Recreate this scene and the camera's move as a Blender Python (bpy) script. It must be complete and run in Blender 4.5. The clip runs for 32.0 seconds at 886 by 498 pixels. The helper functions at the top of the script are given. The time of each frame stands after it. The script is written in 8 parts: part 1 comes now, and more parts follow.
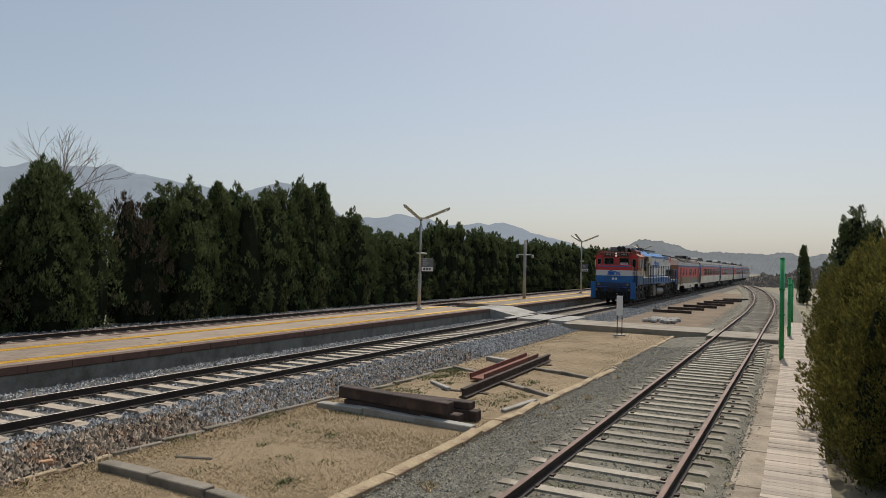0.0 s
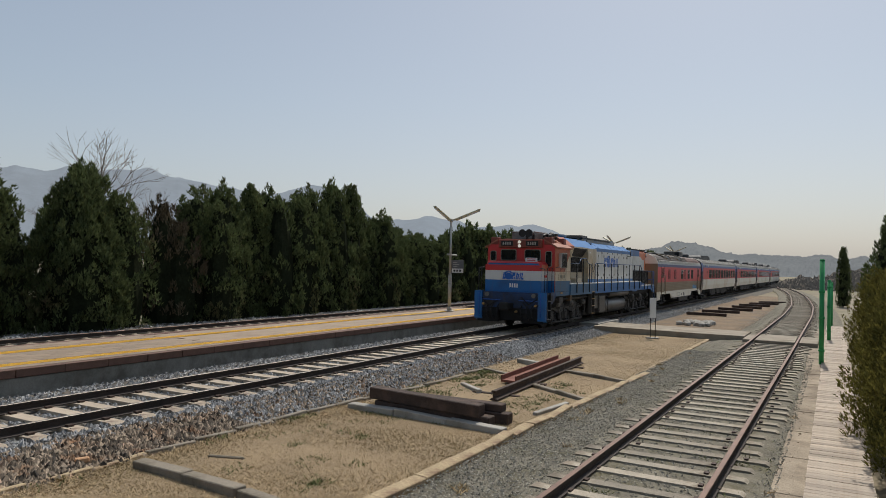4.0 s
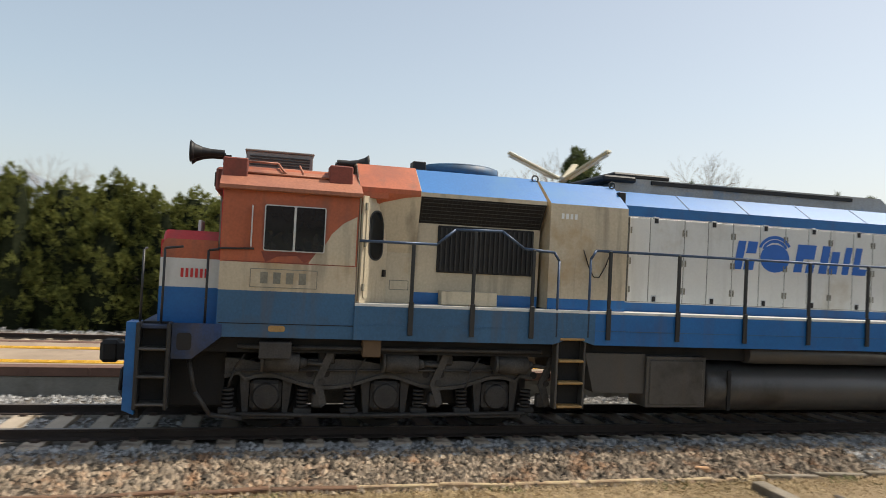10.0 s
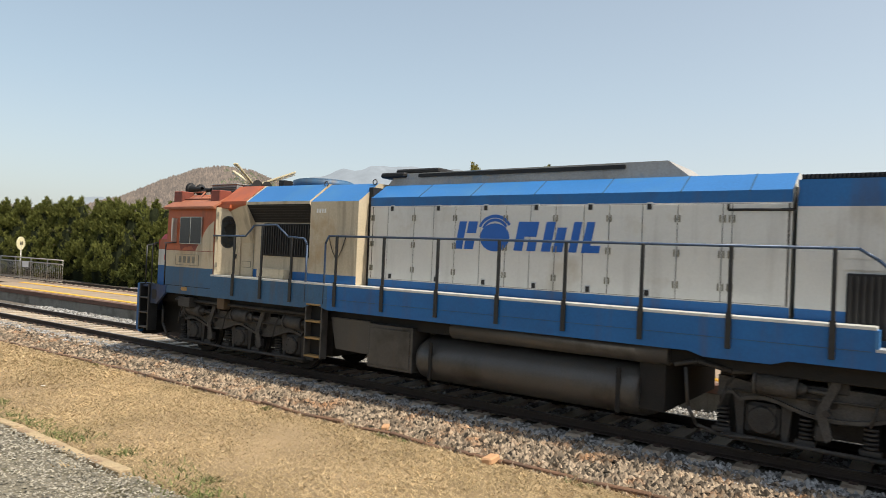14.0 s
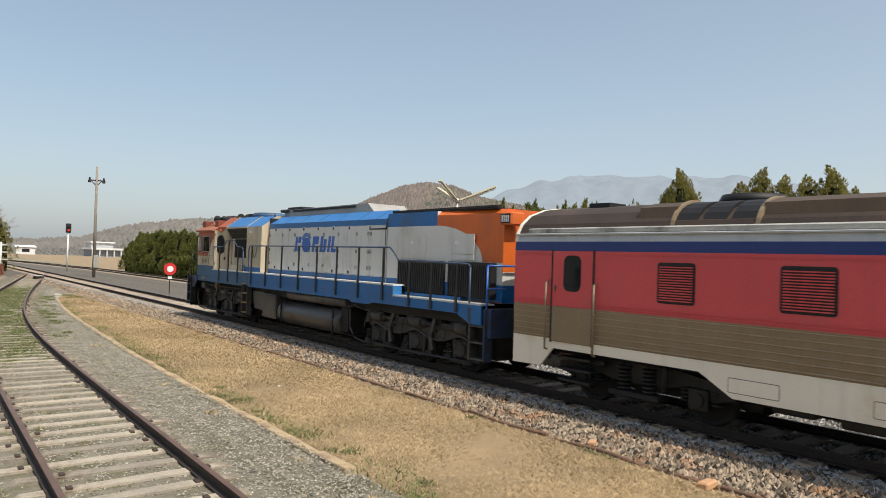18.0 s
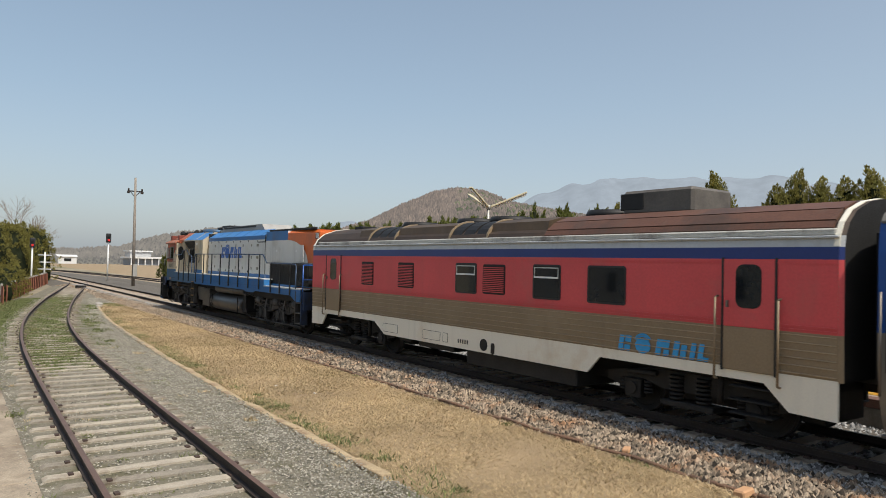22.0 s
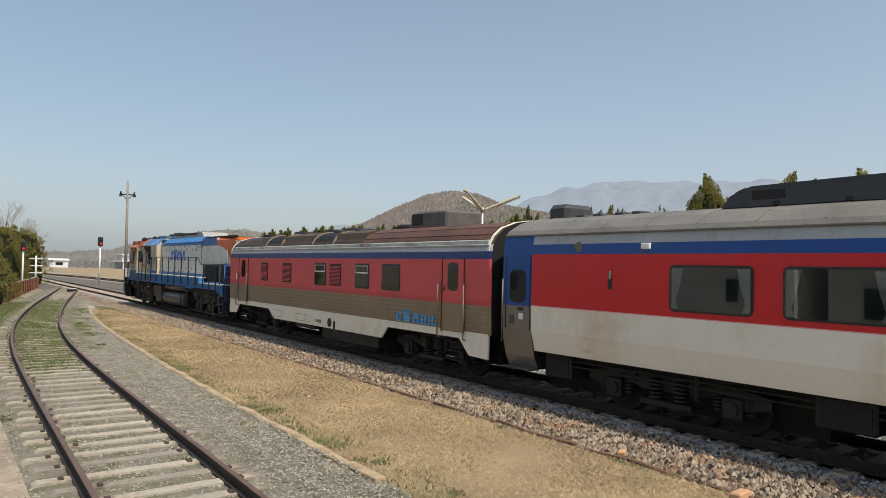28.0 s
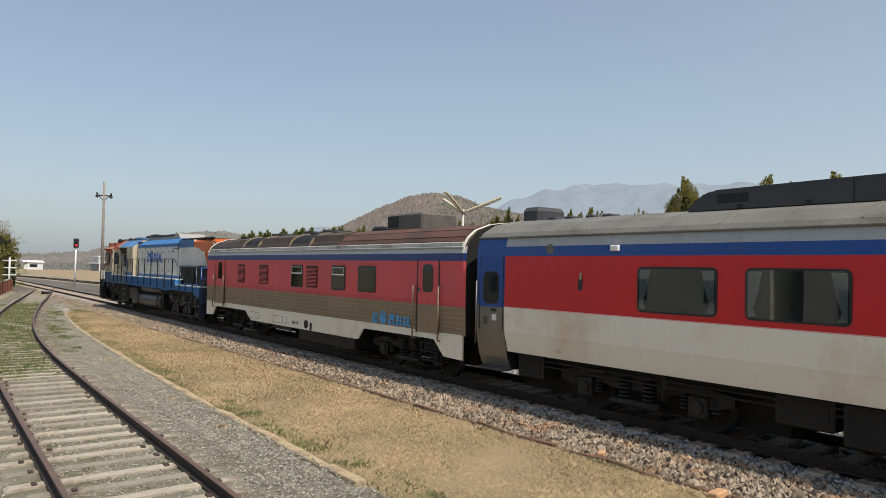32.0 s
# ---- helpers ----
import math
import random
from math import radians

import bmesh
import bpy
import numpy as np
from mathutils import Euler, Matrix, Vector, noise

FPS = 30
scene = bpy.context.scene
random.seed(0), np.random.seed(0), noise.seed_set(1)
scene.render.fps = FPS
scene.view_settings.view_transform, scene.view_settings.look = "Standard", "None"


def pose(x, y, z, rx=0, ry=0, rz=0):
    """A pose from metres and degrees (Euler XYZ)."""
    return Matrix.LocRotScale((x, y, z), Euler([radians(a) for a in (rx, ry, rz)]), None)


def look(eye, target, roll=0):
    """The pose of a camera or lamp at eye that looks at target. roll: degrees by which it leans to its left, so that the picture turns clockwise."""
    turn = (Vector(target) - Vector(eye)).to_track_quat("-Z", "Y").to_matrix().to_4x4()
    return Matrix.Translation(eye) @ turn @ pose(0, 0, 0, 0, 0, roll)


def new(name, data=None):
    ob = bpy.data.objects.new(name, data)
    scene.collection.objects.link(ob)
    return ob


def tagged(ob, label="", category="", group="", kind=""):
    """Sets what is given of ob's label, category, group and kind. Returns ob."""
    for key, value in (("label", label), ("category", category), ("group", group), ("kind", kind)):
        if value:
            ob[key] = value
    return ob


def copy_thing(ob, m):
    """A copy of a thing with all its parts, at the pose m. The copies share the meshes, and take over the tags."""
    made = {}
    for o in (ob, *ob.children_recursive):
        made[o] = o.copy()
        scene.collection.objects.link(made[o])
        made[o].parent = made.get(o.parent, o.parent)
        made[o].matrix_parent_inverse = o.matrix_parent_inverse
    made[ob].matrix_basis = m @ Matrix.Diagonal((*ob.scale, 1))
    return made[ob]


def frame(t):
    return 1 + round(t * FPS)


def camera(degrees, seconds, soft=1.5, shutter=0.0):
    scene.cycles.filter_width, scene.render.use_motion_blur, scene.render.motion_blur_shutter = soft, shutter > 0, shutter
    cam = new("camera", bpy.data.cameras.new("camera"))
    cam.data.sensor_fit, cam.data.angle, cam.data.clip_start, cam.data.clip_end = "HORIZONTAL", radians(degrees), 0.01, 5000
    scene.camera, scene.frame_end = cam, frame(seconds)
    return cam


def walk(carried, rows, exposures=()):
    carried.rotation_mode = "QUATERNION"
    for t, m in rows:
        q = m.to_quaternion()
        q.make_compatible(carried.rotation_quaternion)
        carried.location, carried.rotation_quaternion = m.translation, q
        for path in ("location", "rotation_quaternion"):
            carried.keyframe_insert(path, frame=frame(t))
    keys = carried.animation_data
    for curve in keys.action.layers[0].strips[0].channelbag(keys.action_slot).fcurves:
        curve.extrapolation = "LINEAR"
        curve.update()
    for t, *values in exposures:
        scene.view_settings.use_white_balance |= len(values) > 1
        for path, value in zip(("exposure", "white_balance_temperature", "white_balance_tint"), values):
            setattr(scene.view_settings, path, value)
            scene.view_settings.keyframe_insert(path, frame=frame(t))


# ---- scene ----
cam = camera(64.98, 32.0, soft=0.85, shutter=0.35)
PATH = [
    (0.0, pose(0.244, 0.098, 2.498, 91.23, -1.26, 26.85)),
    (0.5, pose(0.235, 0.093, 2.499, 91.21, -1.30, 27.02)),
    (1.0, pose(0.237, 0.086, 2.501, 91.20, -1.30, 27.15)),
    (1.5, pose(0.233, 0.089, 2.502, 91.26, -1.31, 27.39)),
    (2.0, pose(0.233, 0.102, 2.491, 91.29, -1.28, 27.79)),
    (2.5, pose(0.220, 0.099, 2.502, 91.26, -1.31, 28.28)),
    (3.0, pose(0.224, 0.091, 2.492, 91.31, -1.27, 28.69)),
    (3.5, pose(0.213, 0.118, 2.483, 91.33, -1.30, 29.09)),
    (5.5, pose(0.087, 0.270, 2.466, 91.45, -1.55, 31.92)),
    (6.0, pose(0.059, 0.274, 2.420, 91.62, -1.67, 38.00)),
    (6.5, pose(0.038, 0.306, 2.420, 91.57, -1.90, 43.55)),
    (7.0, pose(0.027, 0.302, 2.480, 91.34, -2.00, 48.58)),
    (7.5, pose(0.018, 0.289, 2.482, 91.37, -2.04, 53.31)),
    (8.0, pose(0.031, 0.223, 2.482, 91.39, -2.05, 56.33)),
    (8.5, pose(0.031, 0.194, 2.475, 91.39, -2.04, 58.71)),
    (9.0, pose(-0.030, 0.136, 2.440, 91.58, -2.39, 61.48)),
    (9.5, pose(-0.159, -0.033, 2.385, 91.64, -2.79, 66.62)),
    (10.0, pose(-0.042, 0.009, 2.418, 91.26, -2.88, 75.91)),
    (10.5, pose(0.019, 0.105, 2.396, 91.34, -2.69, 85.21)),
    (11.0, pose(0.016, 0.089, 2.437, 91.00, -2.91, 92.60)),
    (11.5, pose(0.016, -0.017, 2.469, 90.73, -3.14, 99.05)),
    (12.0, pose(-0.012, -0.082, 2.467, 90.66, -3.13, 104.36)),
    (12.5, pose(-0.045, -0.129, 2.447, 90.68, -3.05, 110.88)),
    (13.0, pose(-0.076, -0.124, 2.449, 90.58, -2.67, 116.62)),
    (13.5, pose(-0.009, -0.142, 2.459, 90.58, -2.71, 121.81)),
    (14.0, pose(-0.096, -0.160, 2.428, 90.66, -2.44, 125.69)),
    (14.5, pose(-0.052, -0.203, 2.418, 90.70, -2.81, 128.37)),
    (16.5, pose(0.046, -0.175, 2.459, 90.81, -2.24, 138.97)),
    (17.0, pose(0.024, -0.187, 2.449, 90.82, -2.18, 140.55)),
    (17.5, pose(0.030, -0.177, 2.449, 90.91, -2.07, 141.38)),
    (18.0, pose(0.009, -0.182, 2.453, 90.95, -1.97, 141.90)),
    (18.5, pose(0.039, -0.156, 2.466, 91.02, -1.91, 142.70)),
    (19.0, pose(0.070, -0.146, 2.465, 91.10, -1.87, 143.15)),
    (19.5, pose(0.069, -0.151, 2.471, 91.16, -1.76, 143.19)),
    (20.0, pose(0.085, -0.136, 2.483, 91.18, -1.70, 143.31)),
    (20.5, pose(0.091, -0.117, 2.479, 91.23, -1.66, 143.56)),
    (21.0, pose(0.083, -0.118, 2.487, 91.22, -1.60, 143.87)),
    (21.5, pose(0.084, -0.116, 2.495, 91.27, -1.54, 144.21)),
    (22.0, pose(0.096, -0.083, 2.509, 91.29, -1.38, 144.50)),
    (22.5, pose(0.088, -0.105, 2.490, 91.38, -1.50, 144.32)),
    (23.0, pose(0.108, -0.093, 2.497, 91.43, -1.45, 144.02)),
    (23.5, pose(0.090, -0.098, 2.490, 91.46, -1.37, 143.98)),
    (24.0, pose(0.119, -0.075, 2.510, 91.45, -1.36, 144.01)),
    (24.5, pose(0.142, -0.069, 2.510, 91.45, -1.33, 144.40)),
    (26.5, pose(0.107, -0.102, 2.484, 91.53, -1.31, 144.68)),
    (27.0, pose(0.091, -0.128, 2.490, 91.53, -1.29, 144.47)),
    (27.5, pose(0.093, -0.140, 2.485, 91.56, -1.29, 144.37)),
    (28.0, pose(0.073, -0.144, 2.483, 91.59, -1.32, 143.97)),
    (28.5, pose(0.086, -0.134, 2.484, 91.69, -1.24, 143.77)),
    (29.0, pose(0.084, -0.131, 2.487, 91.69, -1.25, 143.91)),
    (29.5, pose(0.068, -0.150, 2.475, 91.69, -1.26, 143.89)),
    (30.0, pose(0.072, -0.136, 2.481, 91.72, -1.26, 143.94)),
    (30.5, pose(0.065, -0.163, 2.467, 91.75, -1.34, 143.93)),
    (31.0, pose(0.066, -0.165, 2.469, 91.74, -1.33, 143.58)),
    (31.5, pose(0.070, -0.158, 2.479, 91.79, -1.31, 143.18)),
    (32.0, pose(0.066, -0.146, 2.480, 91.79, -1.31, 142.38)),
]
EXPOSURE = [(0.0, -0.65, 6500, 9), (5.5, -0.62, 6500, 9), (7.5, -0.35, 6650, 9), (9.0, -0.22, 6750, 9), (10.5, 0.08, 7050, 9), (14.0, 0.10, 7050, 9), (17.0, -0.02, 6850, 9), (20.0, -0.20, 6550, 9), (24.0, -0.24, 6550, 9), (32.0, -0.24, 6550, 9)]
walk(cam, PATH, EXPOSURE)

# ---- sky and sun ----
SUN_DIR = Vector((-0.22, 2.95, 4.5)).normalized()
world = bpy.data.worlds.new("sky")
scene.world = world
world.use_nodes = True
wn = world.node_tree.nodes
sky = wn.new("ShaderNodeTexSky")
sky.sky_type = "NISHITA"
sky.sun_disc = False
sky.sun_elevation = math.asin(SUN_DIR.z)
sky.sun_rotation = math.atan2(SUN_DIR.x, SUN_DIR.y)
sky.air_density = 1.0
sky.dust_density = 2.6
sky.ozone_density = 1.0
wl = world.node_tree.links.new
wl(sky.outputs[0], wn["Background"].inputs[0])
wn["Background"].inputs[1].default_value = 0.088
# spring haze: a pale veil that thins from the horizon upwards
coord, split = wn.new("ShaderNodeTexCoord"), wn.new("ShaderNodeSeparateXYZ")
wl(coord.outputs["Generated"], split.inputs[0])
veil = wn.new("ShaderNodeValToRGB")
veil.color_ramp.elements[0].position, veil.color_ramp.elements[0].color = 0.0, (0.33, 0.37, 0.41, 1)
veil.color_ramp.elements[1].position, veil.color_ramp.elements[1].color = 1.0, (0.05, 0.13, 0.21, 1)
for height, tone in ((0.22, (0.215, 0.295, 0.36, 1)), (0.42, (0.14, 0.215, 0.285, 1))):
    veil.color_ramp.elements.new(height).color = tone
wl(split.outputs[2], veil.inputs[0])
# the veil whitens towards the sun
facing = wn.new("ShaderNodeVectorMath")
facing.operation = "DOT_PRODUCT"
wl(coord.outputs["Generated"], facing.inputs[0])
facing.inputs[1].default_value = SUN_DIR
share = wn.new("ShaderNodeMapRange")
share.inputs[1].default_value, share.inputs[2].default_value = -0.62, 0.64
wl(facing.outputs["Value"], share.inputs[0])
whiten = wn.new("ShaderNodeMix")
whiten.data_type, whiten.blend_type = "RGBA", "ADD"
wl(share.outputs[0], whiten.inputs[0])
wl(veil.outputs[0], whiten.inputs[6])
whiten.inputs[7].default_value = (0.14, 0.10, 0.07, 1)
haze_light, both = wn.new("ShaderNodeBackground"), wn.new("ShaderNodeAddShader")
wl(whiten.outputs[2], haze_light.inputs[0])
wl(wn["Background"].outputs[0], both.inputs[0])
wl(haze_light.outputs[0], both.inputs[1])
wl(both.outputs[0], wn["World Output"].inputs[0])
sun = new("sun", bpy.data.lights.new("sun", "SUN"))
sun.data.energy, sun.data.angle, sun.data.color = 5.0, radians(0.6), (1.0, 0.95, 0.87)
sun.matrix_world = look((0, 0, 60), Vector((0, 0, 60)) - SUN_DIR)


# ---- materials ----
MATS = {}


def mat(name, color, rough=0.7, metal=0.0, vary=0.15, scale=6.0, fine=60.0, bump=0.0, second=None, amount=0.5,
        streak=0.0, glow=None, strength=1.0, spec=0.5, island=0.0):
    """A surface with variation at two scales; second: a stain or wear colour that comes through in patches;
    streak: vertical dirt; island: change of tone from piece to piece."""
    if name in MATS:
        return MATS[name]
    m = bpy.data.materials.new(name)
    m.use_nodes = True
    nt = m.node_tree
    n, ln = nt.nodes, nt.links.new
    b = n["Principled BSDF"]
    b.inputs["Roughness"].default_value = rough
    b.inputs["Metallic"].default_value = metal
    b.inputs["Specular IOR Level"].default_value = spec
    tc = n.new("ShaderNodeTexCoord")
    big = n.new("ShaderNodeTexNoise")
    big.inputs["Scale"].default_value, big.inputs["Detail"].default_value = scale, 5
    small = n.new("ShaderNodeTexNoise")
    small.inputs["Scale"].default_value, small.inputs["Detail"].default_value = fine, 4
    ln(tc.outputs["Object"], big.inputs["Vector"])
    ln(tc.outputs["Object"], small.inputs["Vector"])
    c = color
    dark = tuple(max(0.0, v * (1 - vary)) for v in c)
    light = tuple(min(1.0, v * (1 + vary)) for v in c)
    mix = n.new("ShaderNodeMix")
    mix.data_type = "RGBA"
    mix.inputs[6].default_value, mix.inputs[7].default_value = (*dark, 1), (*light, 1)
    add = n.new("ShaderNodeMath")
    add.operation = "MULTIPLY_ADD"
    ln(small.outputs[0], add.inputs[0])
    add.inputs[1].default_value = 0.5
    half = n.new("ShaderNodeMath")
    half.operation = "MULTIPLY"
    ln(big.outputs[0], half.inputs[0])
    half.inputs[1].default_value = 0.5
    ln(half.outputs[0], add.inputs[2])
    spread = n.new("ShaderNodeMapRange")
    spread.inputs[1].default_value, spread.inputs[2].default_value = 0.32, 0.68
    ln(add.outputs[0], spread.inputs[0])
    ln(spread.outputs[0], mix.inputs[0])
    out = mix.outputs[2]
    if second:
        st = n.new("ShaderNodeTexNoise")
        st.inputs["Scale"].default_value, st.inputs["Detail"].default_value = scale * 0.6, 8
        st.inputs["Roughness"].default_value = 0.65
        ln(tc.outputs["Object"], st.inputs["Vector"])
        r = n.new("ShaderNodeMapRange")
        r.inputs[1].default_value, r.inputs[2].default_value = 0.62 - 0.25 * amount, 0.72 - 0.1 * amount
        ln(st.outputs[0], r.inputs[0])
        m2 = n.new("ShaderNodeMix")
        m2.data_type = "RGBA"
        ln(r.outputs[0], m2.inputs[0])
        ln(out, m2.inputs[6])
        m2.inputs[7].default_value = (*second, 1)
        out = m2.outputs[2]
    if streak:
        mp = n.new("ShaderNodeMapping")
        mp.inputs["Scale"].default_value = (5, 5, 0.5)
        ln(tc.outputs["Object"], mp.inputs["Vector"])
        sn = n.new("ShaderNodeTexNoise")
        sn.inputs["Scale"].default_value, sn.inputs["Detail"].default_value = 1.0, 6
        ln(mp.outputs[0], sn.inputs["Vector"])
        r = n.new("ShaderNodeMapRange")
        r.inputs[1].default_value, r.inputs[2].default_value, r.inputs[4].default_value = 0.54, 0.78, streak
        ln(sn.outputs[0], r.inputs[0])
        m3 = n.new("ShaderNodeMix")
        m3.data_type = "RGBA"
        ln(r.outputs[0], m3.inputs[0])
        ln(out, m3.inputs[6])
        m3.inputs[7].default_value = (0.10, 0.075, 0.055, 1)
        out = m3.outputs[2]
    if island:
        geo = n.new("ShaderNodeNewGeometry")
        oi = n.new("ShaderNodeObjectInfo")
        sm = n.new("ShaderNodeMath")
        sm.operation = "ADD"
        ln(geo.outputs["Random Per Island"], sm.inputs[0])
        ln(oi.outputs["Random"], sm.inputs[1])
        fr = n.new("ShaderNodeMath")
        fr.operation = "FRACT"
        ln(sm.outputs[0], fr.inputs[0])
        r = n.new("ShaderNodeMapRange")
        r.inputs[3].default_value, r.inputs[4].default_value = 1 - island, 1 + island
        ln(fr.outputs[0], r.inputs[0])
        hs = n.new("ShaderNodeHueSaturation")
        ln(r.outputs[0], hs.inputs["Value"])
        ln(out, hs.inputs["Color"])
        out = hs.outputs[0]
    ln(out, b.inputs["Base Color"])
    if bump:
        bp = n.new("ShaderNodeBump")
        bp.inputs["Strength"].default_value, bp.inputs["Distance"].default_value = min(1.0, bump), 0.02
        ln(small.outputs[0], bp.inputs["Height"])
        ln(bp.outputs[0], b.inputs["Normal"])
    if glow:
        b.inputs["Emission Color"].default_value = (*glow, 1)
        b.inputs["Emission Strength"].default_value = strength
    MATS[name] = m
    return m


def glass(name, tint=(0.012, 0.014, 0.016)):
    """Tinted window glass, dark behind, with a clear mirror sheen."""
    m = mat(name, tint, rough=0.05, vary=0.3, scale=3, fine=10, spec=0.5)
    return m


def clear_pane(name, tint=(0.72, 0.76, 0.76)):
    """Thin clear glazing: what is behind shows through, and the surroundings mirror in it."""
    m = bpy.data.materials.new(name)
    m.use_nodes = True
    n, ln = m.node_tree.nodes, m.node_tree.links.new
    see, gloss, mixer, fr = n.new("ShaderNodeBsdfTransparent"), n.new("ShaderNodeBsdfGlossy"), n.new("ShaderNodeMixShader"), n.new("ShaderNodeFresnel")
    see.inputs[0].default_value = (*tint, 1)
    gloss.inputs["Roughness"].default_value = 0.015
    fr.inputs[0].default_value = 2.3
    ln(fr.outputs[0], mixer.inputs[0])
    ln(see.outputs[0], mixer.inputs[1])
    ln(gloss.outputs[0], mixer.inputs[2])
    ln(mixer.outputs[0], n["Material Output"].inputs[0])
    return m


M_STEEL = mat("rail_steel", (0.034, 0.024, 0.019), 0.75, 0.1, 0.3, 4, 40, 0.3)
M_RAILTOP = mat("rail_head_worn", (0.22, 0.19, 0.165), 0.5, 0.7, 0.2, 3, 80)
M_RAILTOP_OLD = mat("rail_head_rusty", (0.17, 0.10, 0.07), 0.5, 0.4, 0.3, 3, 60)
M_SLEEPER = mat("concrete_sleeper", (0.41, 0.336, 0.254), 0.85, 0, 0.2, 5, 70, 0.3, (0.213, 0.156, 0.115), 0.35, island=0.15)
M_SLEEPER_OLD = mat("old_sleeper", (0.344, 0.299, 0.234), 0.92, 0, 0.3, 4, 60, 0.5, (0.18, 0.143, 0.102), 0.5, island=0.25, streak=0.2)
M_CLIP = mat("rail_clip", (0.07, 0.045, 0.035), 0.8, 0.2, 0.3)
M_BALLAST = mat("ballast_bed", (0.123, 0.108, 0.0886), 0.95, 0, 0.45, 9, 26, 1.0, (0.0861, 0.0697, 0.0541), 0.4)
M_STONE = mat("ballast_stone", (0.265, 0.262, 0.255), 0.9, 0, 0.25, 4, 60, 0.2, (0.14, 0.122, 0.10), 0.25, island=0.7)
M_STONE_RUST = mat("ballast_stone_rusty", (0.245, 0.192, 0.138), 0.9, 0, 0.3, 4, 60, 0.2, (0.215, 0.118, 0.062), 0.45, island=0.9)
M_SIDESTONE = mat("siding_stone", (0.262, 0.242, 0.197), 0.92, 0, 0.25, 4, 60, 0.2, (0.17, 0.148, 0.098), 0.4, island=0.6)
M_GRAVEL = mat("old_gravel", (0.18, 0.16, 0.118), 0.95, 0, 0.45, 2.5, 38, 1.0, (0.115, 0.102, 0.055), 0.45)
M_SOIL = mat("dry_lawn_soil", (0.30, 0.218, 0.128), 0.95, 0, 0.3, 0.8, 55, 1.0, (0.225, 0.162, 0.086), 0.5)
M_DIRT = mat("bare_brown_earth", (0.205, 0.143, 0.0861), 0.95, 0, 0.35, 0.9, 30, 1.0, (0.156, 0.123, 0.0902), 0.5)
M_GRASS = mat("dry_grass", (0.43, 0.32, 0.18), 0.85, 0, 0.35, 0.45, 12, 0.0, (0.30, 0.225, 0.115), 0.5, island=0.3)
M_WEED = mat("green_weeds", (0.128, 0.148, 0.048), 0.85, 0, 0.35, 3, 30, 0.0, (0.20, 0.17, 0.085), 0.4, island=0.4)
M_FIELD = mat("field_earth", (0.246, 0.205, 0.139), 0.95, 0, 0.3, 0.05, 0.8, 0.2, (0.148, 0.148, 0.0656), 0.5)
M_PAVE = mat("platform_paving", (0.275, 0.209, 0.148), 0.85, 0, 0.18, 2, 40, 0.2, (0.213, 0.156, 0.111), 0.4, island=0.15)
M_KERBSTONE = mat("platform_edge_brown", (0.131, 0.0697, 0.0492), 0.8, 0, 0.25, 5, 50, 0.2)
M_WALL = mat("platform_wall", (0.197, 0.193, 0.172), 0.9, 0, 0.25, 2, 40, 0.4, (0.0984, 0.0943, 0.0779), 0.5, streak=0.5)
M_YELLOW = mat("tactile_yellow", (0.672, 0.394, 0.0369), 0.7, 0, 0.15, 3, 60, 0.3, (0.508, 0.328, 0.082), 0.3, island=0.08)
M_CONC = mat("concrete", (0.369, 0.344, 0.303), 0.88, 0, 0.2, 2, 50, 0.35, (0.238, 0.213, 0.172), 0.45)
M_CONC_OLD = mat("old_concrete", (0.254, 0.217, 0.168), 0.92, 0, 0.3, 2.2, 50, 0.6, (0.139, 0.115, 0.082), 0.55)
M_PATH = mat("worn_walkway_concrete", (0.30, 0.255, 0.195), 0.9, 0, 0.25, 1.5, 50, 0.5, (0.20, 0.165, 0.12), 0.45)
M_WOODDECK = mat("weathered_deck", (0.41, 0.336, 0.262), 0.8, 0, 0.25, 3, 30, 0.3, (0.328, 0.221, 0.139), 0.5, island=0.28)
M_TIMBER = mat("dark_timber", (0.058, 0.038, 0.029), 0.9, 0, 0.35, 5, 50, 0.5, (0.11, 0.07, 0.052), 0.35)
M_REDSTEEL = mat("rusty_red_steel", (0.20, 0.075, 0.05), 0.8, 0.1, 0.3, 5, 50, 0.3)
M_GREENPOST = mat("green_post_paint", (0.03, 0.30, 0.09), 0.5, 0, 0.15, 4, 40)
M_LAMPPOST = mat("lamp_post_grey", (0.42, 0.40, 0.36), 0.5, 0.4, 0.15, 5, 40)
M_LAMPARM = mat("lamp_arm_cream", (0.50, 0.44, 0.30), 0.5, 0, 0.15, 5, 40)
M_LAMPTUBE = mat("lamp_diffuser", (0.62, 0.60, 0.54), 0.35, 0, 0.1)
M_WHITE = mat("white_paint", (0.74, 0.74, 0.72), 0.5, 0, 0.1, 4, 50)
M_BLACK = mat("black_paint", (0.02, 0.02, 0.022), 0.5, 0, 0.3)
M_DEADLEAF = mat("dead_foliage", (0.12, 0.095, 0.06), 0.95, 0, 0.3, 2, 20, spec=0.1, island=0.3)
M_SIGNBLUE = mat("sign_blue", (0.015, 0.085, 0.50), 0.4, 0, 0.06, 3, 30)
M_SIGNGREY = mat("sign_grey", (0.15, 0.15, 0.15), 0.5, 0.3, 0.1, 3, 30)
M_SIGNYELLOW = mat("sign_yellow", (0.85, 0.60, 0.05), 0.5)
M_RED = mat("signal_red", (0.55, 0.03, 0.03), 0.4)
M_BARK = mat("bark", (0.17, 0.14, 0.11), 0.95, 0, 0.3, 4, 40, 0.6)
M_TWIG = mat("bare_twigs", (0.27, 0.225, 0.185), 0.9, 0, 0.2, 4, 20)


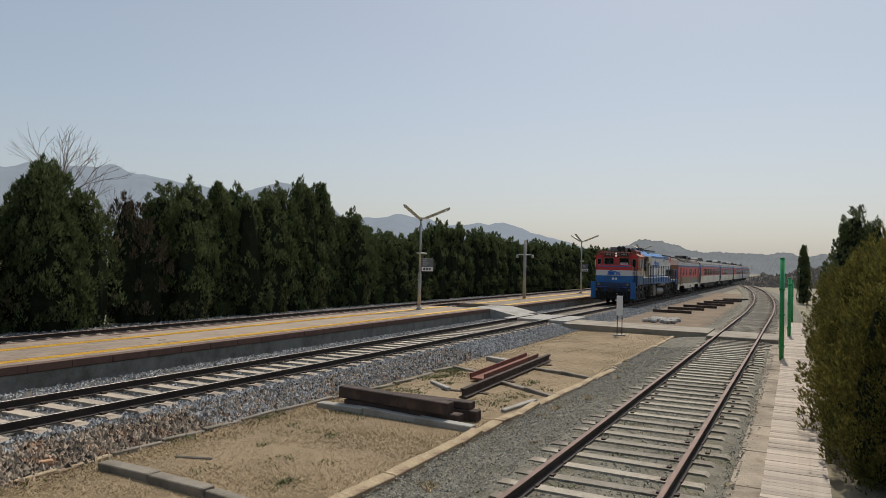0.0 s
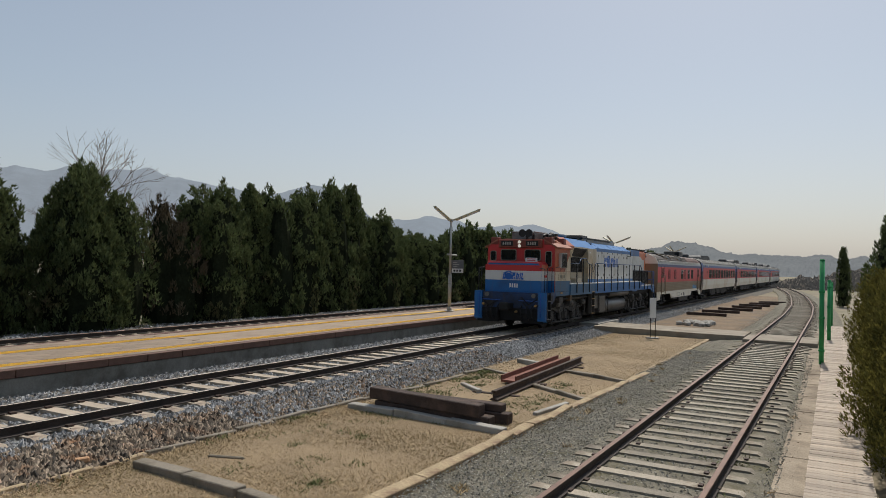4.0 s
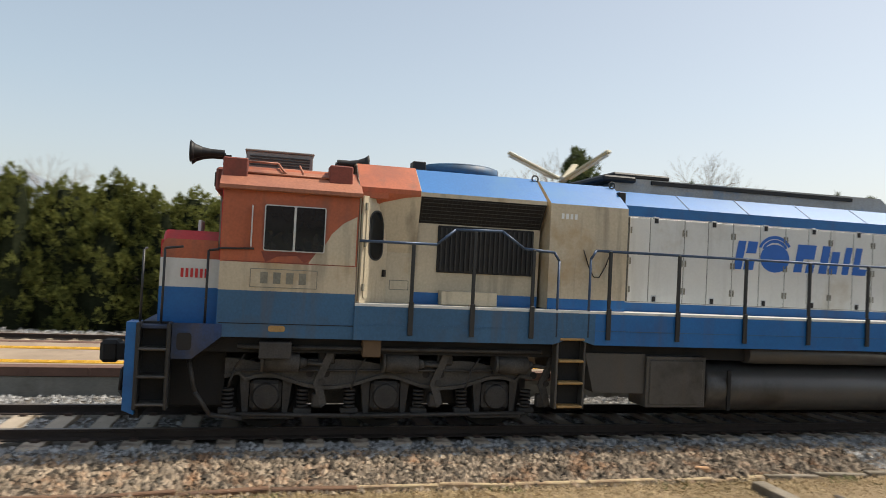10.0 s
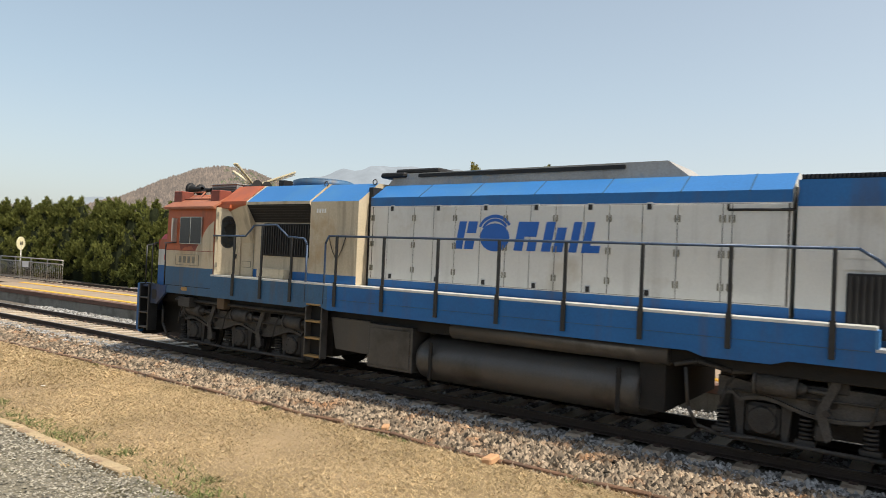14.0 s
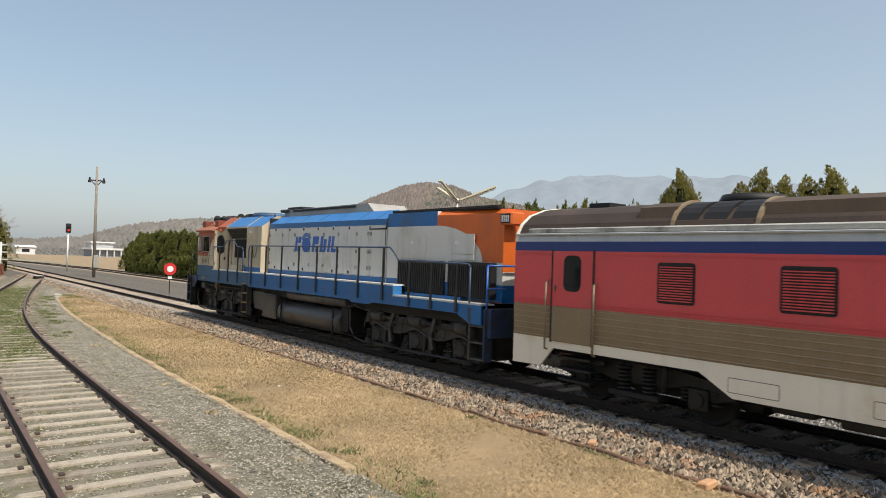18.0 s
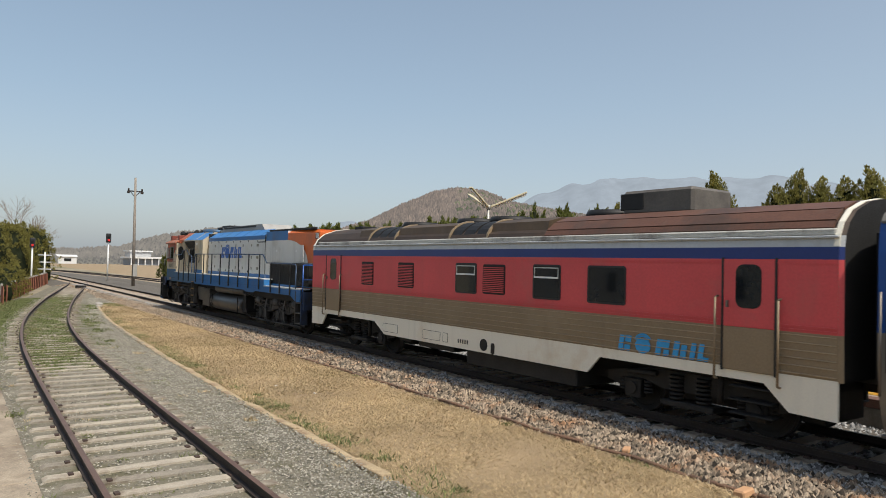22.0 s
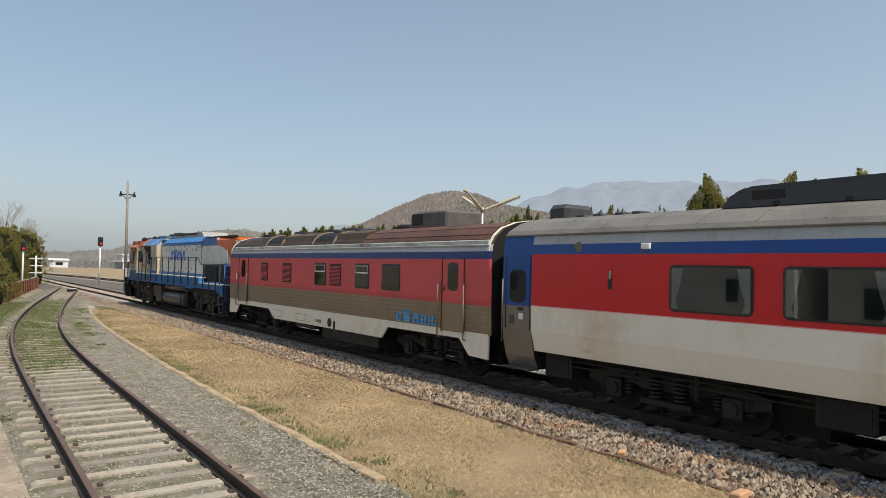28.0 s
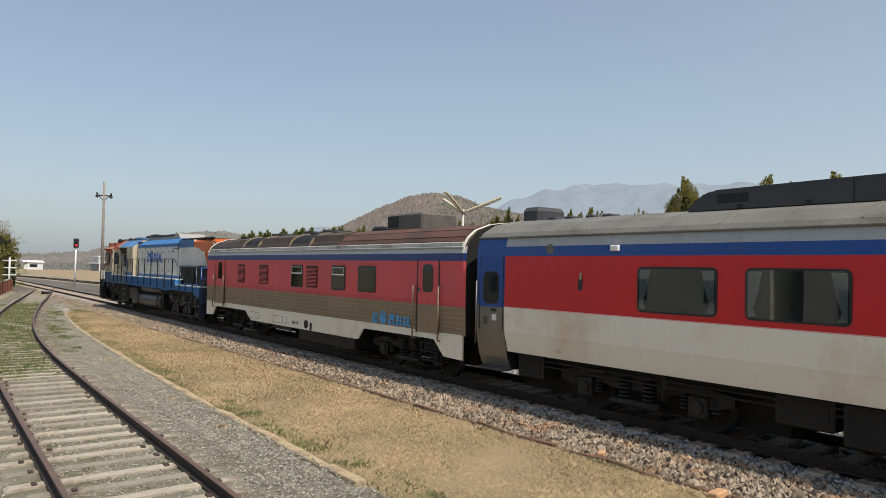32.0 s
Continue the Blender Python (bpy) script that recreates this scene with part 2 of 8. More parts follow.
def leafy(name, color, second, share, island, thru=0.3, scale=0.6):
    """Foliage: dull leaves through which a part of the sunlight comes."""
    m = mat(name, color, 0.85, 0, 0.45, scale, 8, 0.0, second, share, spec=0.12, island=island)
    n, ln = m.node_tree.nodes, m.node_tree.links.new
    b = n["Principled BSDF"]
    glow, mixer = n.new("ShaderNodeBsdfTranslucent"), n.new("ShaderNodeMixShader")
    ln(b.inputs["Base Color"].links[0].from_socket, glow.inputs[0])
    mixer.inputs[0].default_value = thru
    ln(b.outputs[0], mixer.inputs[1])
    ln(glow.outputs[0], mixer.inputs[2])
    ln(mixer.outputs[0], n["Material Output"].inputs[0])
    return m


M_LEAF = leafy("cypress_leaf", (0.102, 0.125, 0.052), (0.13, 0.098, 0.055), 0.3, 0.4)
M_LEAF_WARM = leafy("cypress_leaf_warm", (0.155, 0.165, 0.046), (0.08, 0.098, 0.034), 0.45, 0.4, 0.4)
# for a solid inside each crown: shade between the leaves, put into its colour
M_CROWN_SHADE = mat("cypress_inner_shade", (0.020, 0.024, 0.013), 0.95, 0, 0.5, 2, 12, 0.8, spec=0.02)
M_LEAF_YEW = leafy("hedge_leaf", (0.135, 0.120, 0.030), (0.060, 0.066, 0.022), 0.4, 0.45, 0.35, 1.4)
# brighter yellow-green leaf, the sun on the treetops put into its colour
M_LEAF_TOP = leafy("sunny_evergreen_leaf", (0.265, 0.235, 0.068), (0.125, 0.13, 0.042), 0.4, 0.5, 0.45)

# ---- building helpers ----
def part(name, bm, material, parent=None, label="", smooth=False):
    """Links a bmesh as one mesh object, under a thing or a part where one is given."""
    me = bpy.data.meshes.new(name)
    bm.to_mesh(me)
    bm.free()
    for m in material if isinstance(material, (list, tuple)) else [material]:
        me.materials.append(m)
    if smooth:
        me.shade_smooth()
    ob = new(name, me)
    ob.parent = parent
    return tagged(ob, label) if label else ob


def shared(name, me, parent, m):
    """A further object on a mesh that exists already."""
    ob = new(name, me)
    ob.parent = parent
    ob.matrix_basis = m
    return ob


def thing(name, label, category, group="", m=None):
    ob = new(name)
    ob.empty_display_size = 0.2
    if m:
        ob.matrix_basis = m
    return tagged(ob, label, category, group)


def structure(name, bm, material, label="", smooth=False):
    ob = part(name, bm, material, None, label, smooth)
    ob["kind"] = "structure"
    return ob


def box(bm, x0, x1, y0, y1, z0, z1, mi=0, bevel=0.0):
    vs = [bm.verts.new(p) for p in ((x0, y0, z0), (x1, y0, z0), (x1, y1, z0), (x0, y1, z0),
                                    (x0, y0, z1), (x1, y0, z1), (x1, y1, z1), (x0, y1, z1))]
    fs = [bm.faces.new([vs[i] for i in f]) for f in ((3, 2, 1, 0), (4, 5, 6, 7), (0, 1, 5, 4), (1, 2, 6, 5), (2, 3, 7, 6), (3, 0, 4, 7))]
    for f in fs:
        f.material_index = mi
    if bevel:
        es = list({e for f in fs for e in f.edges})
        bmesh.ops.bevel(bm, geom=es, offset=bevel, segments=1, affect="EDGES", profile=0.5)
    return vs


def tube(bm, p, q, r, r2=None, n=8, mi=0, caps=True):
    p, q = Vector(p), Vector(q)
    r2 = r if r2 is None else r2
    d = (q - p).normalized()
    a = d.orthogonal().normalized()
    b = d.cross(a)
    rings = [[bm.verts.new(c + (a * math.cos(6.2832 * i / n) + b * math.sin(6.2832 * i / n)) * rr) for i in range(n)] for c, rr in ((p, r), (q, r2))]
    for i in range(n):
        f = bm.faces.new((rings[0][i], rings[0][(i + 1) % n], rings[1][(i + 1) % n], rings[1][i]))
        f.material_index, f.smooth = mi, True
    if caps:
        for ring in (rings[0][::-1], rings[1]):
            bm.faces.new(ring).material_index = mi


def pipe(bm, pts, r, n=8, mi=0):
    for p, q in zip(pts, pts[1:]):
        tube(bm, p, q, r, n=n, mi=mi)


def prism(bm, prof, y0, y1, mis=None, cap=0, taper=None):
    """A closed section of (x, z) points drawn out along y. mis: a material for each edge of the section."""
    k = len(prof)
    t = taper or (lambda x, z: (x, z))
    a = [bm.verts.new((x, y0, z)) for x, z in prof]
    b = [bm.verts.new((*(lambda w: (w[0], y1, w[1]))(t(x, z)),)) for x, z in prof]
    for i in range(k):
        f = bm.faces.new((a[i], b[i], b[(i + 1) % k], a[(i + 1) % k]))
        f.material_index = mis[i] if mis else 0
    bm.faces.new(a).material_index = cap
    bm.faces.new(b[::-1]).material_index = cap


def slab(bm, outline, x0, x1, mi=0):
    """A plate of (y, z) outline, between x0 and x1."""
    a = [bm.verts.new((x0, y, z)) for y, z in outline]
    b = [bm.verts.new((x1, y, z)) for y, z in outline]
    k = len(outline)
    for i in range(k):
        bm.faces.new((a[i], a[(i + 1) % k], b[(i + 1) % k], b[i])).material_index = mi
    bm.faces.new(a[::-1]).material_index = mi
    bm.faces.new(b).material_index = mi


def sheet(bm, outline, z, mi=0):
    f = bm.faces.new([bm.verts.new((x, y, z)) for x, y in outline])
    f.material_index = mi
    if f.normal.z < 0:
        f.normal_flip()
    return f


def B():
    return bmesh.new()


# ---- the lie of the tracks ----
XT = -10.98          # middle of the main track; its rail heads are at z = 0
LAWN_Z = -0.35
SIDING_Z = -0.10


def siding_x(y):
    ys = (-80, -75, -66, -57, -49.5, -42, -36.5, -31.5, -26.5, -22, -16, -8, 8, 27, 48, 62, 76, 92, 108, 130, 160, 190)
    xs = (-10.98, -10.35, -8.75, -7.15, -5.8, -4.6, -3.78, -3.16, -2.72, -2.47, -2.32, -2.19, -1.88, -1.78, -1.72, -1.95, -2.58, -3.5, -4.75, -7.0, -9.6, -10.98)
    w = (-2.0, -1.0, 0.0, 1.0, 2.0)
    return sum(float(np.interp(y + d, ys, xs)) for d in w) / 5


def far_x(y):
    return float(np.interp(y, (-190, -150, -120, -95, -60, 300), (-11.3, -13.6, -17.2, -19.2, -20.2, -20.2)))


def main_x(y):
    return XT


RAIL_PROFILE = ((-0.065, -0.152), (0.065, -0.152), (0.065, -0.137), (0.010, -0.115), (0.010, -0.042), (0.036, -0.034),
                (0.036, -0.004), (0.030, 0.0), (-0.030, 0.0), (-0.036, -0.004), (-0.036, -0.034), (-0.010, -0.042), (-0.010, -0.115), (-0.065, -0.137))


def rail(name, parent, fx, off, ys, z, head):
    bm = B()
    rings = []
    for i, y in enumerate(ys):
        dx = fx(y + 0.5) - fx(y - 0.5)
        s = math.hypot(1, dx)
        rings.append([bm.verts.new((fx(y) + (off + px) / s, y - (off + px) * dx / s, z + pz)) for px, pz in RAIL_PROFILE])
    k = len(RAIL_PROFILE)
    for a, b in zip(rings, rings[1:]):
        for i in range(k):
            f = bm.faces.new((a[i], b[i], b[(i + 1) % k], a[(i + 1) % k]))
            f.material_index = 1 if i in (6, 7, 8) else 0
    return part(name, bm, [M_STEEL, head], parent)


def sleeper_mesh(old):
    bm = B()
    w, l, h = (0.10, 1.20, 0.16) if old else (0.125, 1.2, 0.17)
    prism(bm, ((-l, 0), (-l, h - 0.03), (-l + 0.05, h), (l - 0.05, h), (l, h - 0.03), (l, 0)), -w, w)
    for s in (-1, 1):
        for d in (-0.105, 0.105):
            k = 0.03 if old else 0.045
            box(bm, s * 0.78 + d - k, s * 0.78 + d + k, -0.05, 0.05, h, h + (0.022 if old else 0.035), 1)
    me = bpy.data.meshes.new("sleeper")
    bm.to_mesh(me)
    bm.free()
    for m in (M_SLEEPER_OLD if old else M_SLEEPER, M_CLIP):
        me.materials.append(m)
    return me


def railway(name, label, fx, z, y0, y1, near, step, head, old, gauge=0.78):
    top = thing(name, label, "railway track")
    ys = [y0]
    while ys[-1] < y1:
        ys.append(min(y1, ys[-1] + 3.0))
    for s in (-1, 1):
        rail("rail", top, fx, s * gauge, ys, z, head)
    me = sleeper_mesh(old)
    rng = random.Random(len(name))
    rest_v, rest_f = [], []
    base = [v.co.copy() for v in me.vertices]
    faces = [tuple(p.vertices) for p in me.polygons]
    y = y0
    while y < y1:
        ang = math.degrees(math.atan2(fx(y - 0.5) - fx(y + 0.5), 1)) + rng.uniform(-1, 1) * (2.0 if old else 0.5)
        m = pose(fx(y) + rng.uniform(-0.05, 0.05) * (2 if old else 0.5), y + rng.uniform(-0.02, 0.02), z - (0.305 if old else 0.322), 0, 0, ang)
        if near[0] < y < near[1]:
            shared("sleeper", me, top, m)
        else:
            k = len(rest_v)
            rest_v += [tuple(m @ c) for c in base]
            rest_f += [tuple(k + i for i in f) for f in faces]
        y += step * (rng.uniform(0.92, 1.08) if old else 1)
    if rest_v:
        me2 = bpy.data.meshes.new("far_sleepers")
        me2.from_pydata(rest_v, [], rest_f)
        me2.materials.append(M_SLEEPER_OLD if old else M_SLEEPER)
        ob = new("sleeper_run", me2)
        ob.parent = top
        tagged(ob, kind="stuff")
    return top


# ---- ground ----
bm = B()
sheet(bm, ((-3800, -3800), (3800, -3800), (3800, 3800), (-3800, 3800)), -0.46)
structure("ground", bm, M_FIELD, "dry earth fields reaching to the hills")


def strip(name, edges, material, label, thick=0.0):
    """A long sheet through rows of (y, ((x, z), ...))."""
    bm = B()
    rows = [[bm.verts.new((x, y, z)) for x, z in xs] for y, xs in edges]
    for a, b in zip(rows, rows[1:]):
        for i in range(len(a) - 1):
            f = bm.faces.new((a[i], a[i + 1], b[i + 1], b[i]))
            f.smooth = True
    bmesh.ops.recalc_face_normals(bm, faces=bm.faces)
    if sum(f.normal.z for f in bm.faces) < 0:
        bmesh.ops.reverse_faces(bm, faces=bm.faces)
    return structure(name, bm, material, label)


def wob(y, k, a):
    return a * noise.noise(Vector((y * 0.35, k * 7.3, 0.5))) + 0.5 * a * noise.noise(Vector((y * 1.3, k * 3.1, 2.5)))


def steps(a, b, d):
    n = max(1, round((b - a) / d))
    return [a + (b - a) * i / n for i in range(n + 1)]


strip("ballast_bed", [(y, ((-14.0, -0.30), (-12.6, -0.23), (XT - 0.9, -0.215), (XT + 0.9, -0.215), (-9.55, -0.21), (-9.1, -0.26), (-8.42 + wob(y, 1, 0.14), -0.375), (-8.1, -0.47)))
                     for y in steps(-200, 260, 0.8)], M_BALLAST, "grey crushed-stone ballast under the main track")
strip("ballast_bed_far", [(y, ((far_x(y) - 4.6, -0.47), (far_x(y) - 4.0, -0.28), (far_x(y) - 1.0, -0.22), (far_x(y) + 1.6, -0.22), (far_x(y) + 2.9, -0.3), (far_x(y) + 3.3, -0.46)))
                         for y in steps(-190, 260, 2.5)], M_BALLAST, "grey ballast under the far platform track")


def lawn_edge(y):
    """The edge kerb between the lawn and the siding's gravel."""
    return float(np.interp(y, (-47, -45.5, -42, -37.3, -33, -25, -17, -10, -8, 6, 10, 18, 31), (-8.3, -7.3, -6.75, -6.2, -5.75, -5.3, -4.88, -4.75, -4.75, -4.5, -4.47, -4.36, -4.32)))


strip("siding_gravel", [(y, ((lawn_edge(y) - 0.1 if -46 < y < 31 else siding_x(y) - 2.0, -0.38), (siding_x(y) - 1.9, -0.325), (siding_x(y) - 1.15, -0.262), (siding_x(y) - 0.8, -0.272), (siding_x(y) + 0.8, -0.272), (siding_x(y) + 1.15, -0.275), (siding_x(y) + 1.55, -0.32), (siding_x(y) + 2.4, -0.44)))
                       for y in steps(-74, 180, 1.0)], M_GRAVEL, "weathered gravel and weeds under the disused siding")
strip("lawn", [(y, ((-8.62, -0.46), (-8.5 + wob(y, 2, 0.1), LAWN_Z - 0.02), (-7.5, LAWN_Z + wob(y, 3, 0.03)), (-6.2, LAWN_Z + wob(y, 4, 0.03)), (lawn_edge(y) - 0.12, LAWN_Z), (lawn_edge(y) + 0.04, -0.45)))
              for y in steps(-46.6, 31.5, 0.7)], M_SOIL, "dry straw-coloured lawn between the tracks")
strip("dirt_strip", [(y, ((-8.6, -0.46), (-8.5, -0.36), (-6.5, -0.34 + wob(y, 6, 0.03)), (siding_x(y) - 2.4, -0.36), (siding_x(y) - 2.0, -0.45)))
                    for y in steps(34.6, 92, 1.2)], M_DIRT, "bare brown earth between the tracks past the crossing")

strip("yard_gravel", [(y, ((-18.9, -0.45), (-18.4, -0.36), (-16.0, -0.34 + wob(y, 8, 0.03)), (-14.0, -0.33), (-13.6, -0.45))) for y in steps(-104, -36, 1.5)], M_BALLAST, "grey trodden gravel between the tracks past the platform")
strip("straw_field", [(y, tuple((x, -0.43 + 0.05 * noise.noise(Vector((x * 0.2, y * 0.2, 4))) if x < -23.5 and -399 < y < -104 else -0.5) for x in (-90, -89, -75, -60, -48, -38, -30, -25, -23))) for y in steps(-400, -103, 3.0)], M_SOIL, "straw-coloured field beyond the far track")

railway("main_track", "main track of worn rails on concrete sleepers", main_x, 0.0, -190, 255, (-48, 92), 0.6, M_RAILTOP, False)
railway("far_track", "far platform track of rusty rails on sleepers", far_x, 0.0, -185, 250, (9990, 9991), 0.6, M_RAILTOP_OLD, False)
railway("siding_track", "disused curving siding of rusty rails on old sleepers", siding_x, SIDING_Z, -79, 182, (-60, 90), 0.56, M_RAILTOP_OLD, True)


# ---- loose ballast, weeds and grass ----
def scatter(name, label, regions, material, size, seed, flat=0.75):
    """Crushed stones in heaps of many. regions: (x0, x1, y0, y1, count, height function)."""
    rng = np.random.default_rng(seed)
    octa = np.array(((1, 0, 0), (-1, 0, 0), (0, 1, 0), (0, -1, 0), (0, 0, 1), (0, 0, -1)), float)
    tri = np.array(((0, 2, 4), (2, 1, 4), (1, 3, 4), (3, 0, 4)))
    vs, fs, k = [], [], 0
    for x0, x1, y0, y1, count, hz in regions:
        y = rng.uniform(y0, y1, count)
        x = rng.uniform(0, 1, count)
        xa = np.array([x0(v) for v in y]) if callable(x0) else np.full(count, x0)
        xb = np.array([x1(v) for v in y]) if callable(x1) else np.full(count, x1)
        x = xa + (xb - xa) * x
        z = hz(x, y) + size * rng.uniform(-0.35, 0.6, count)
        v = octa[None] * rng.uniform(0.55, 1.3, (count, 6, 1)) + rng.normal(0, 0.13, (count, 6, 3))
        a = rng.uniform(0, 6.28, count)
        ca, sa = np.cos(a)[:, None], np.sin(a)[:, None]
        vx = v[..., 0] * ca - v[..., 1] * sa
        vy = v[..., 0] * sa + v[..., 1] * ca
        s = (size * rng.uniform(0.6, 1.5, count))[:, None]
        pts = np.stack((x[:, None] + vx * s, y[:, None] + vy * s, z[:, None] + v[..., 2] * s * flat), 2).reshape(-1, 3)
        vs.append(pts)
        fs.append((tri[None] + (k + 6 * np.arange(count))[:, None, None]).reshape(-1, 3))
        k += 6 * count
    me = bpy.data.meshes.new(name)
    me.from_pydata(np.concatenate(vs).tolist(), [], np.concatenate(fs).tolist())
    me.materials.append(material)
    return tagged(new(name, me), label, "ballast", kind="stuff")


def blades(name, label, regions, material, height, seed, width=0.012, flat=0.9):
    rng = np.random.default_rng(seed)
    vs, k = [], 0
    for x0, x1, y0, y1, count, hz in regions:
        y = rng.uniform(y0, y1, count)
        x = rng.uniform(0, 1, count)
        xa = np.array([x0(v) for v in y]) if callable(x0) else np.full(count, x0)
        xb = np.array([x1(v) for v in y]) if callable(x1) else np.full(count, x1)
        x = xa + (xb - xa) * x
        z = hz(x, y) - 0.01
        a = rng.uniform(0, 6.28, count)
        h = height * rng.uniform(0.4, 1.4, count)
        lean = rng.normal(0, flat, (count, 2)) * h[:, None]
        w = width * rng.uniform(0.6, 1.5, count)
        p = np.stack((x - np.cos(a) * w, y - np.sin(a) * w, z), 1)
        q = np.stack((x + np.cos(a) * w, y + np.sin(a) * w, z), 1)
        t = np.stack((x + lean[:, 0], y + lean[:, 1], z + h), 1)
        vs.append(np.stack((p, q, t), 1).reshape(-1, 3))
        k += 3 * count
    me = bpy.data.meshes.new(name)
    me.from_pydata(np.concatenate(vs).tolist(), [], np.arange(k).reshape(-1, 3).tolist())
    me.materials.append(material)
    return tagged(new(name, me), label, "grass", kind="stuff")


def bed_z(x, y):
    return np.interp(x, (-14.0, -12.6, -9.55, -9.1, -8.42, -8.1), (-0.29, -0.22, -0.205, -0.25, -0.37, -0.44))


def lawn_z(x, y):
    return np.full_like(x, LAWN_Z)


scatter("ballast_stones", "loose brown crushed stones beside the main track",
        ((-9.55, -8.34, -14, 9, 23000, bed_z), (-9.55, -8.34, 9, 20, 4000, bed_z), (-9.55, -8.34, -45, -14, 13000, bed_z), (-9.55, -8.34, -75, -45, 6000, bed_z)), M_STONE_RUST, 0.040, 5, 1.0)
# shoulder mostly grey past y = 9, its backlit look put into the colour
scatter("track_stones", "grey crushed stones between and beside the rails",
        ((-10.05, -9.3, -14, 9, 9000, bed_z), (-10.05, -8.34, 9, 24, 19000, bed_z), (-10.05, -8.34, 24, 48, 12000, bed_z), (-10.05, -9.3, -45, -14, 6000, bed_z), (-10.05, -9.3, -75, -45, 3000, bed_z), (-11.65, -10.32, -12, 34, 11000, bed_z), (-13.75, -11.95, -30, 44, 20000, bed_z), (-11.65, -10.32, -40, -12, 5000, bed_z), (-9.5, -8.0, 38, 80, 6000, bed_z)), M_STONE, 0.036, 6, 0.9)
scatter("far_track_stones", "pale crushed stones along the hedge", ((-24.4, -21.2, -40, 60, 14000, lambda x, y: np.interp(x, (-24.6, -24.2, -21.2), (-0.4, -0.27, -0.21))),), M_STONE, 0.05, 7)
scatter("siding_stones", "old gravel round the siding",
        ((lambda y: lawn_edge(y) if y > -46 else -8.4, lambda y: siding_x(y) - 0.85, -52, -24, 26000, lambda x, y: np.full_like(x, -0.305)),
         (lambda y: siding_x(y) - 0.7, lambda y: siding_x(y) + 1.5, -50, -22, 9000, lambda x, y: np.full_like(x, -0.268)),
         (lambda y: siding_x(y) - 2.2, lambda y: siding_x(y) + 1.5, 26, 62, 14000, lambda x, y: np.full_like(x, -0.29)),
         (lambda y: lawn_edge(y), lambda y: siding_x(y) - 1.5, -24, 26, 46000, lambda x, y: np.full_like(x, -0.315)),
         (lambda y: siding_x(y) - 1.7, lambda y: siding_x(y) - 0.85, -24, 26, 26000, lambda x, y: np.full_like(x, -0.268)),
         (lambda y: siding_x(y) - 0.7, lambda y: siding_x(y) + 0.7, -22, 26, 17000, lambda x, y: np.full_like(x, -0.266)),
         (lambda y: siding_x(y) + 0.84, lambda y: siding_x(y) + 1.45, -22, 26, 10000, lambda x, y: np.full_like(x, -0.29))), M_SIDESTONE, 0.0155, 8)
blades("dry_lawn_grass", "short dry straw-coloured grass", ((-8.45, lambda y: lawn_edge(y) - 0.1, -14, 12, 230000, lawn_z), (-8.45, lambda y: lawn_edge(y) - 0.1, 12, 31, 36000, lawn_z)), M_GRASS, 0.034, 11, 0.007, 1.5)
blades("far_lawn_grass", "dry straw-coloured grass past the trodden lawn", ((-8.45, lambda y: lawn_edge(y) - 0.1, -30, -14, 90000, lawn_z), (-8.45, lambda y: lawn_edge(y) - 0.1, -46, -30, 45000, lawn_z)), M_GRASS, 0.05, 14, 0.012, 1.3)


def tufts(name, label, regions, material, height, seed, spread=0.16, per=60):
    """Grass in clumps: each region scatters centres, and blades stand thick round every centre."""
    rng = random.Random(seed)
    spots = []
    for x0, x1, y0, y1, count, z in regions:
        for _ in range(count):
            y = rng.uniform(y0, y1)
            xa, xb = (x0(y) if callable(x0) else x0), (x1(y) if callable(x1) else x1)
            x = rng.uniform(xa, xb)
            w = spread * rng.uniform(0.4, 1.6)
            spots.append((x - w, x + w, y - w * 1.4, y + w * 1.4, int(per * rng.uniform(0.4, 1.6)), (lambda zz: lambda xx, yy: np.full_like(xx, zz))(z)))
    return blades(name, label, spots, material, height, seed)


tufts("green_weeds", "green weeds in clumps along the kerb and siding",
      ((lambda y: lawn_edge(y) - 0.6, lambda y: lawn_edge(y) - 0.1, -34, -4, 60, LAWN_Z), (-8.4, -8.2, -16, 14, 14, LAWN_Z),
       (lambda y: siding_x(y) - 0.65, lambda y: siding_x(y) + 0.7, -56, -19, 800, -0.275), (lambda y: siding_x(y) + 0.85, lambda y: siding_x(y) + 3.0, -50, -17, 1100, -0.33),
       (lambda y: siding_x(y) - 1.6, lambda y: siding_x(y) - 0.9, -44, -16, 90, -0.31), (lambda y: siding_x(y) - 0.6, lambda y: siding_x(y) + 1.4, -19, 20, 70, -0.285),
       (-8.2, -7.0, 12.5, 17.5, 45, LAWN_Z), (-6.2, -4.8, 12.5, 17, 24, LAWN_Z), (-0.7, -0.55, 6, 30, 30, -0.32), (-7.9, -5.2, 6.6, 10.8, 14, LAWN_Z), (-7.9, -4.9, 11.15, 11.3, 30, LAWN_Z)), M_WEED, 0.05, 12)
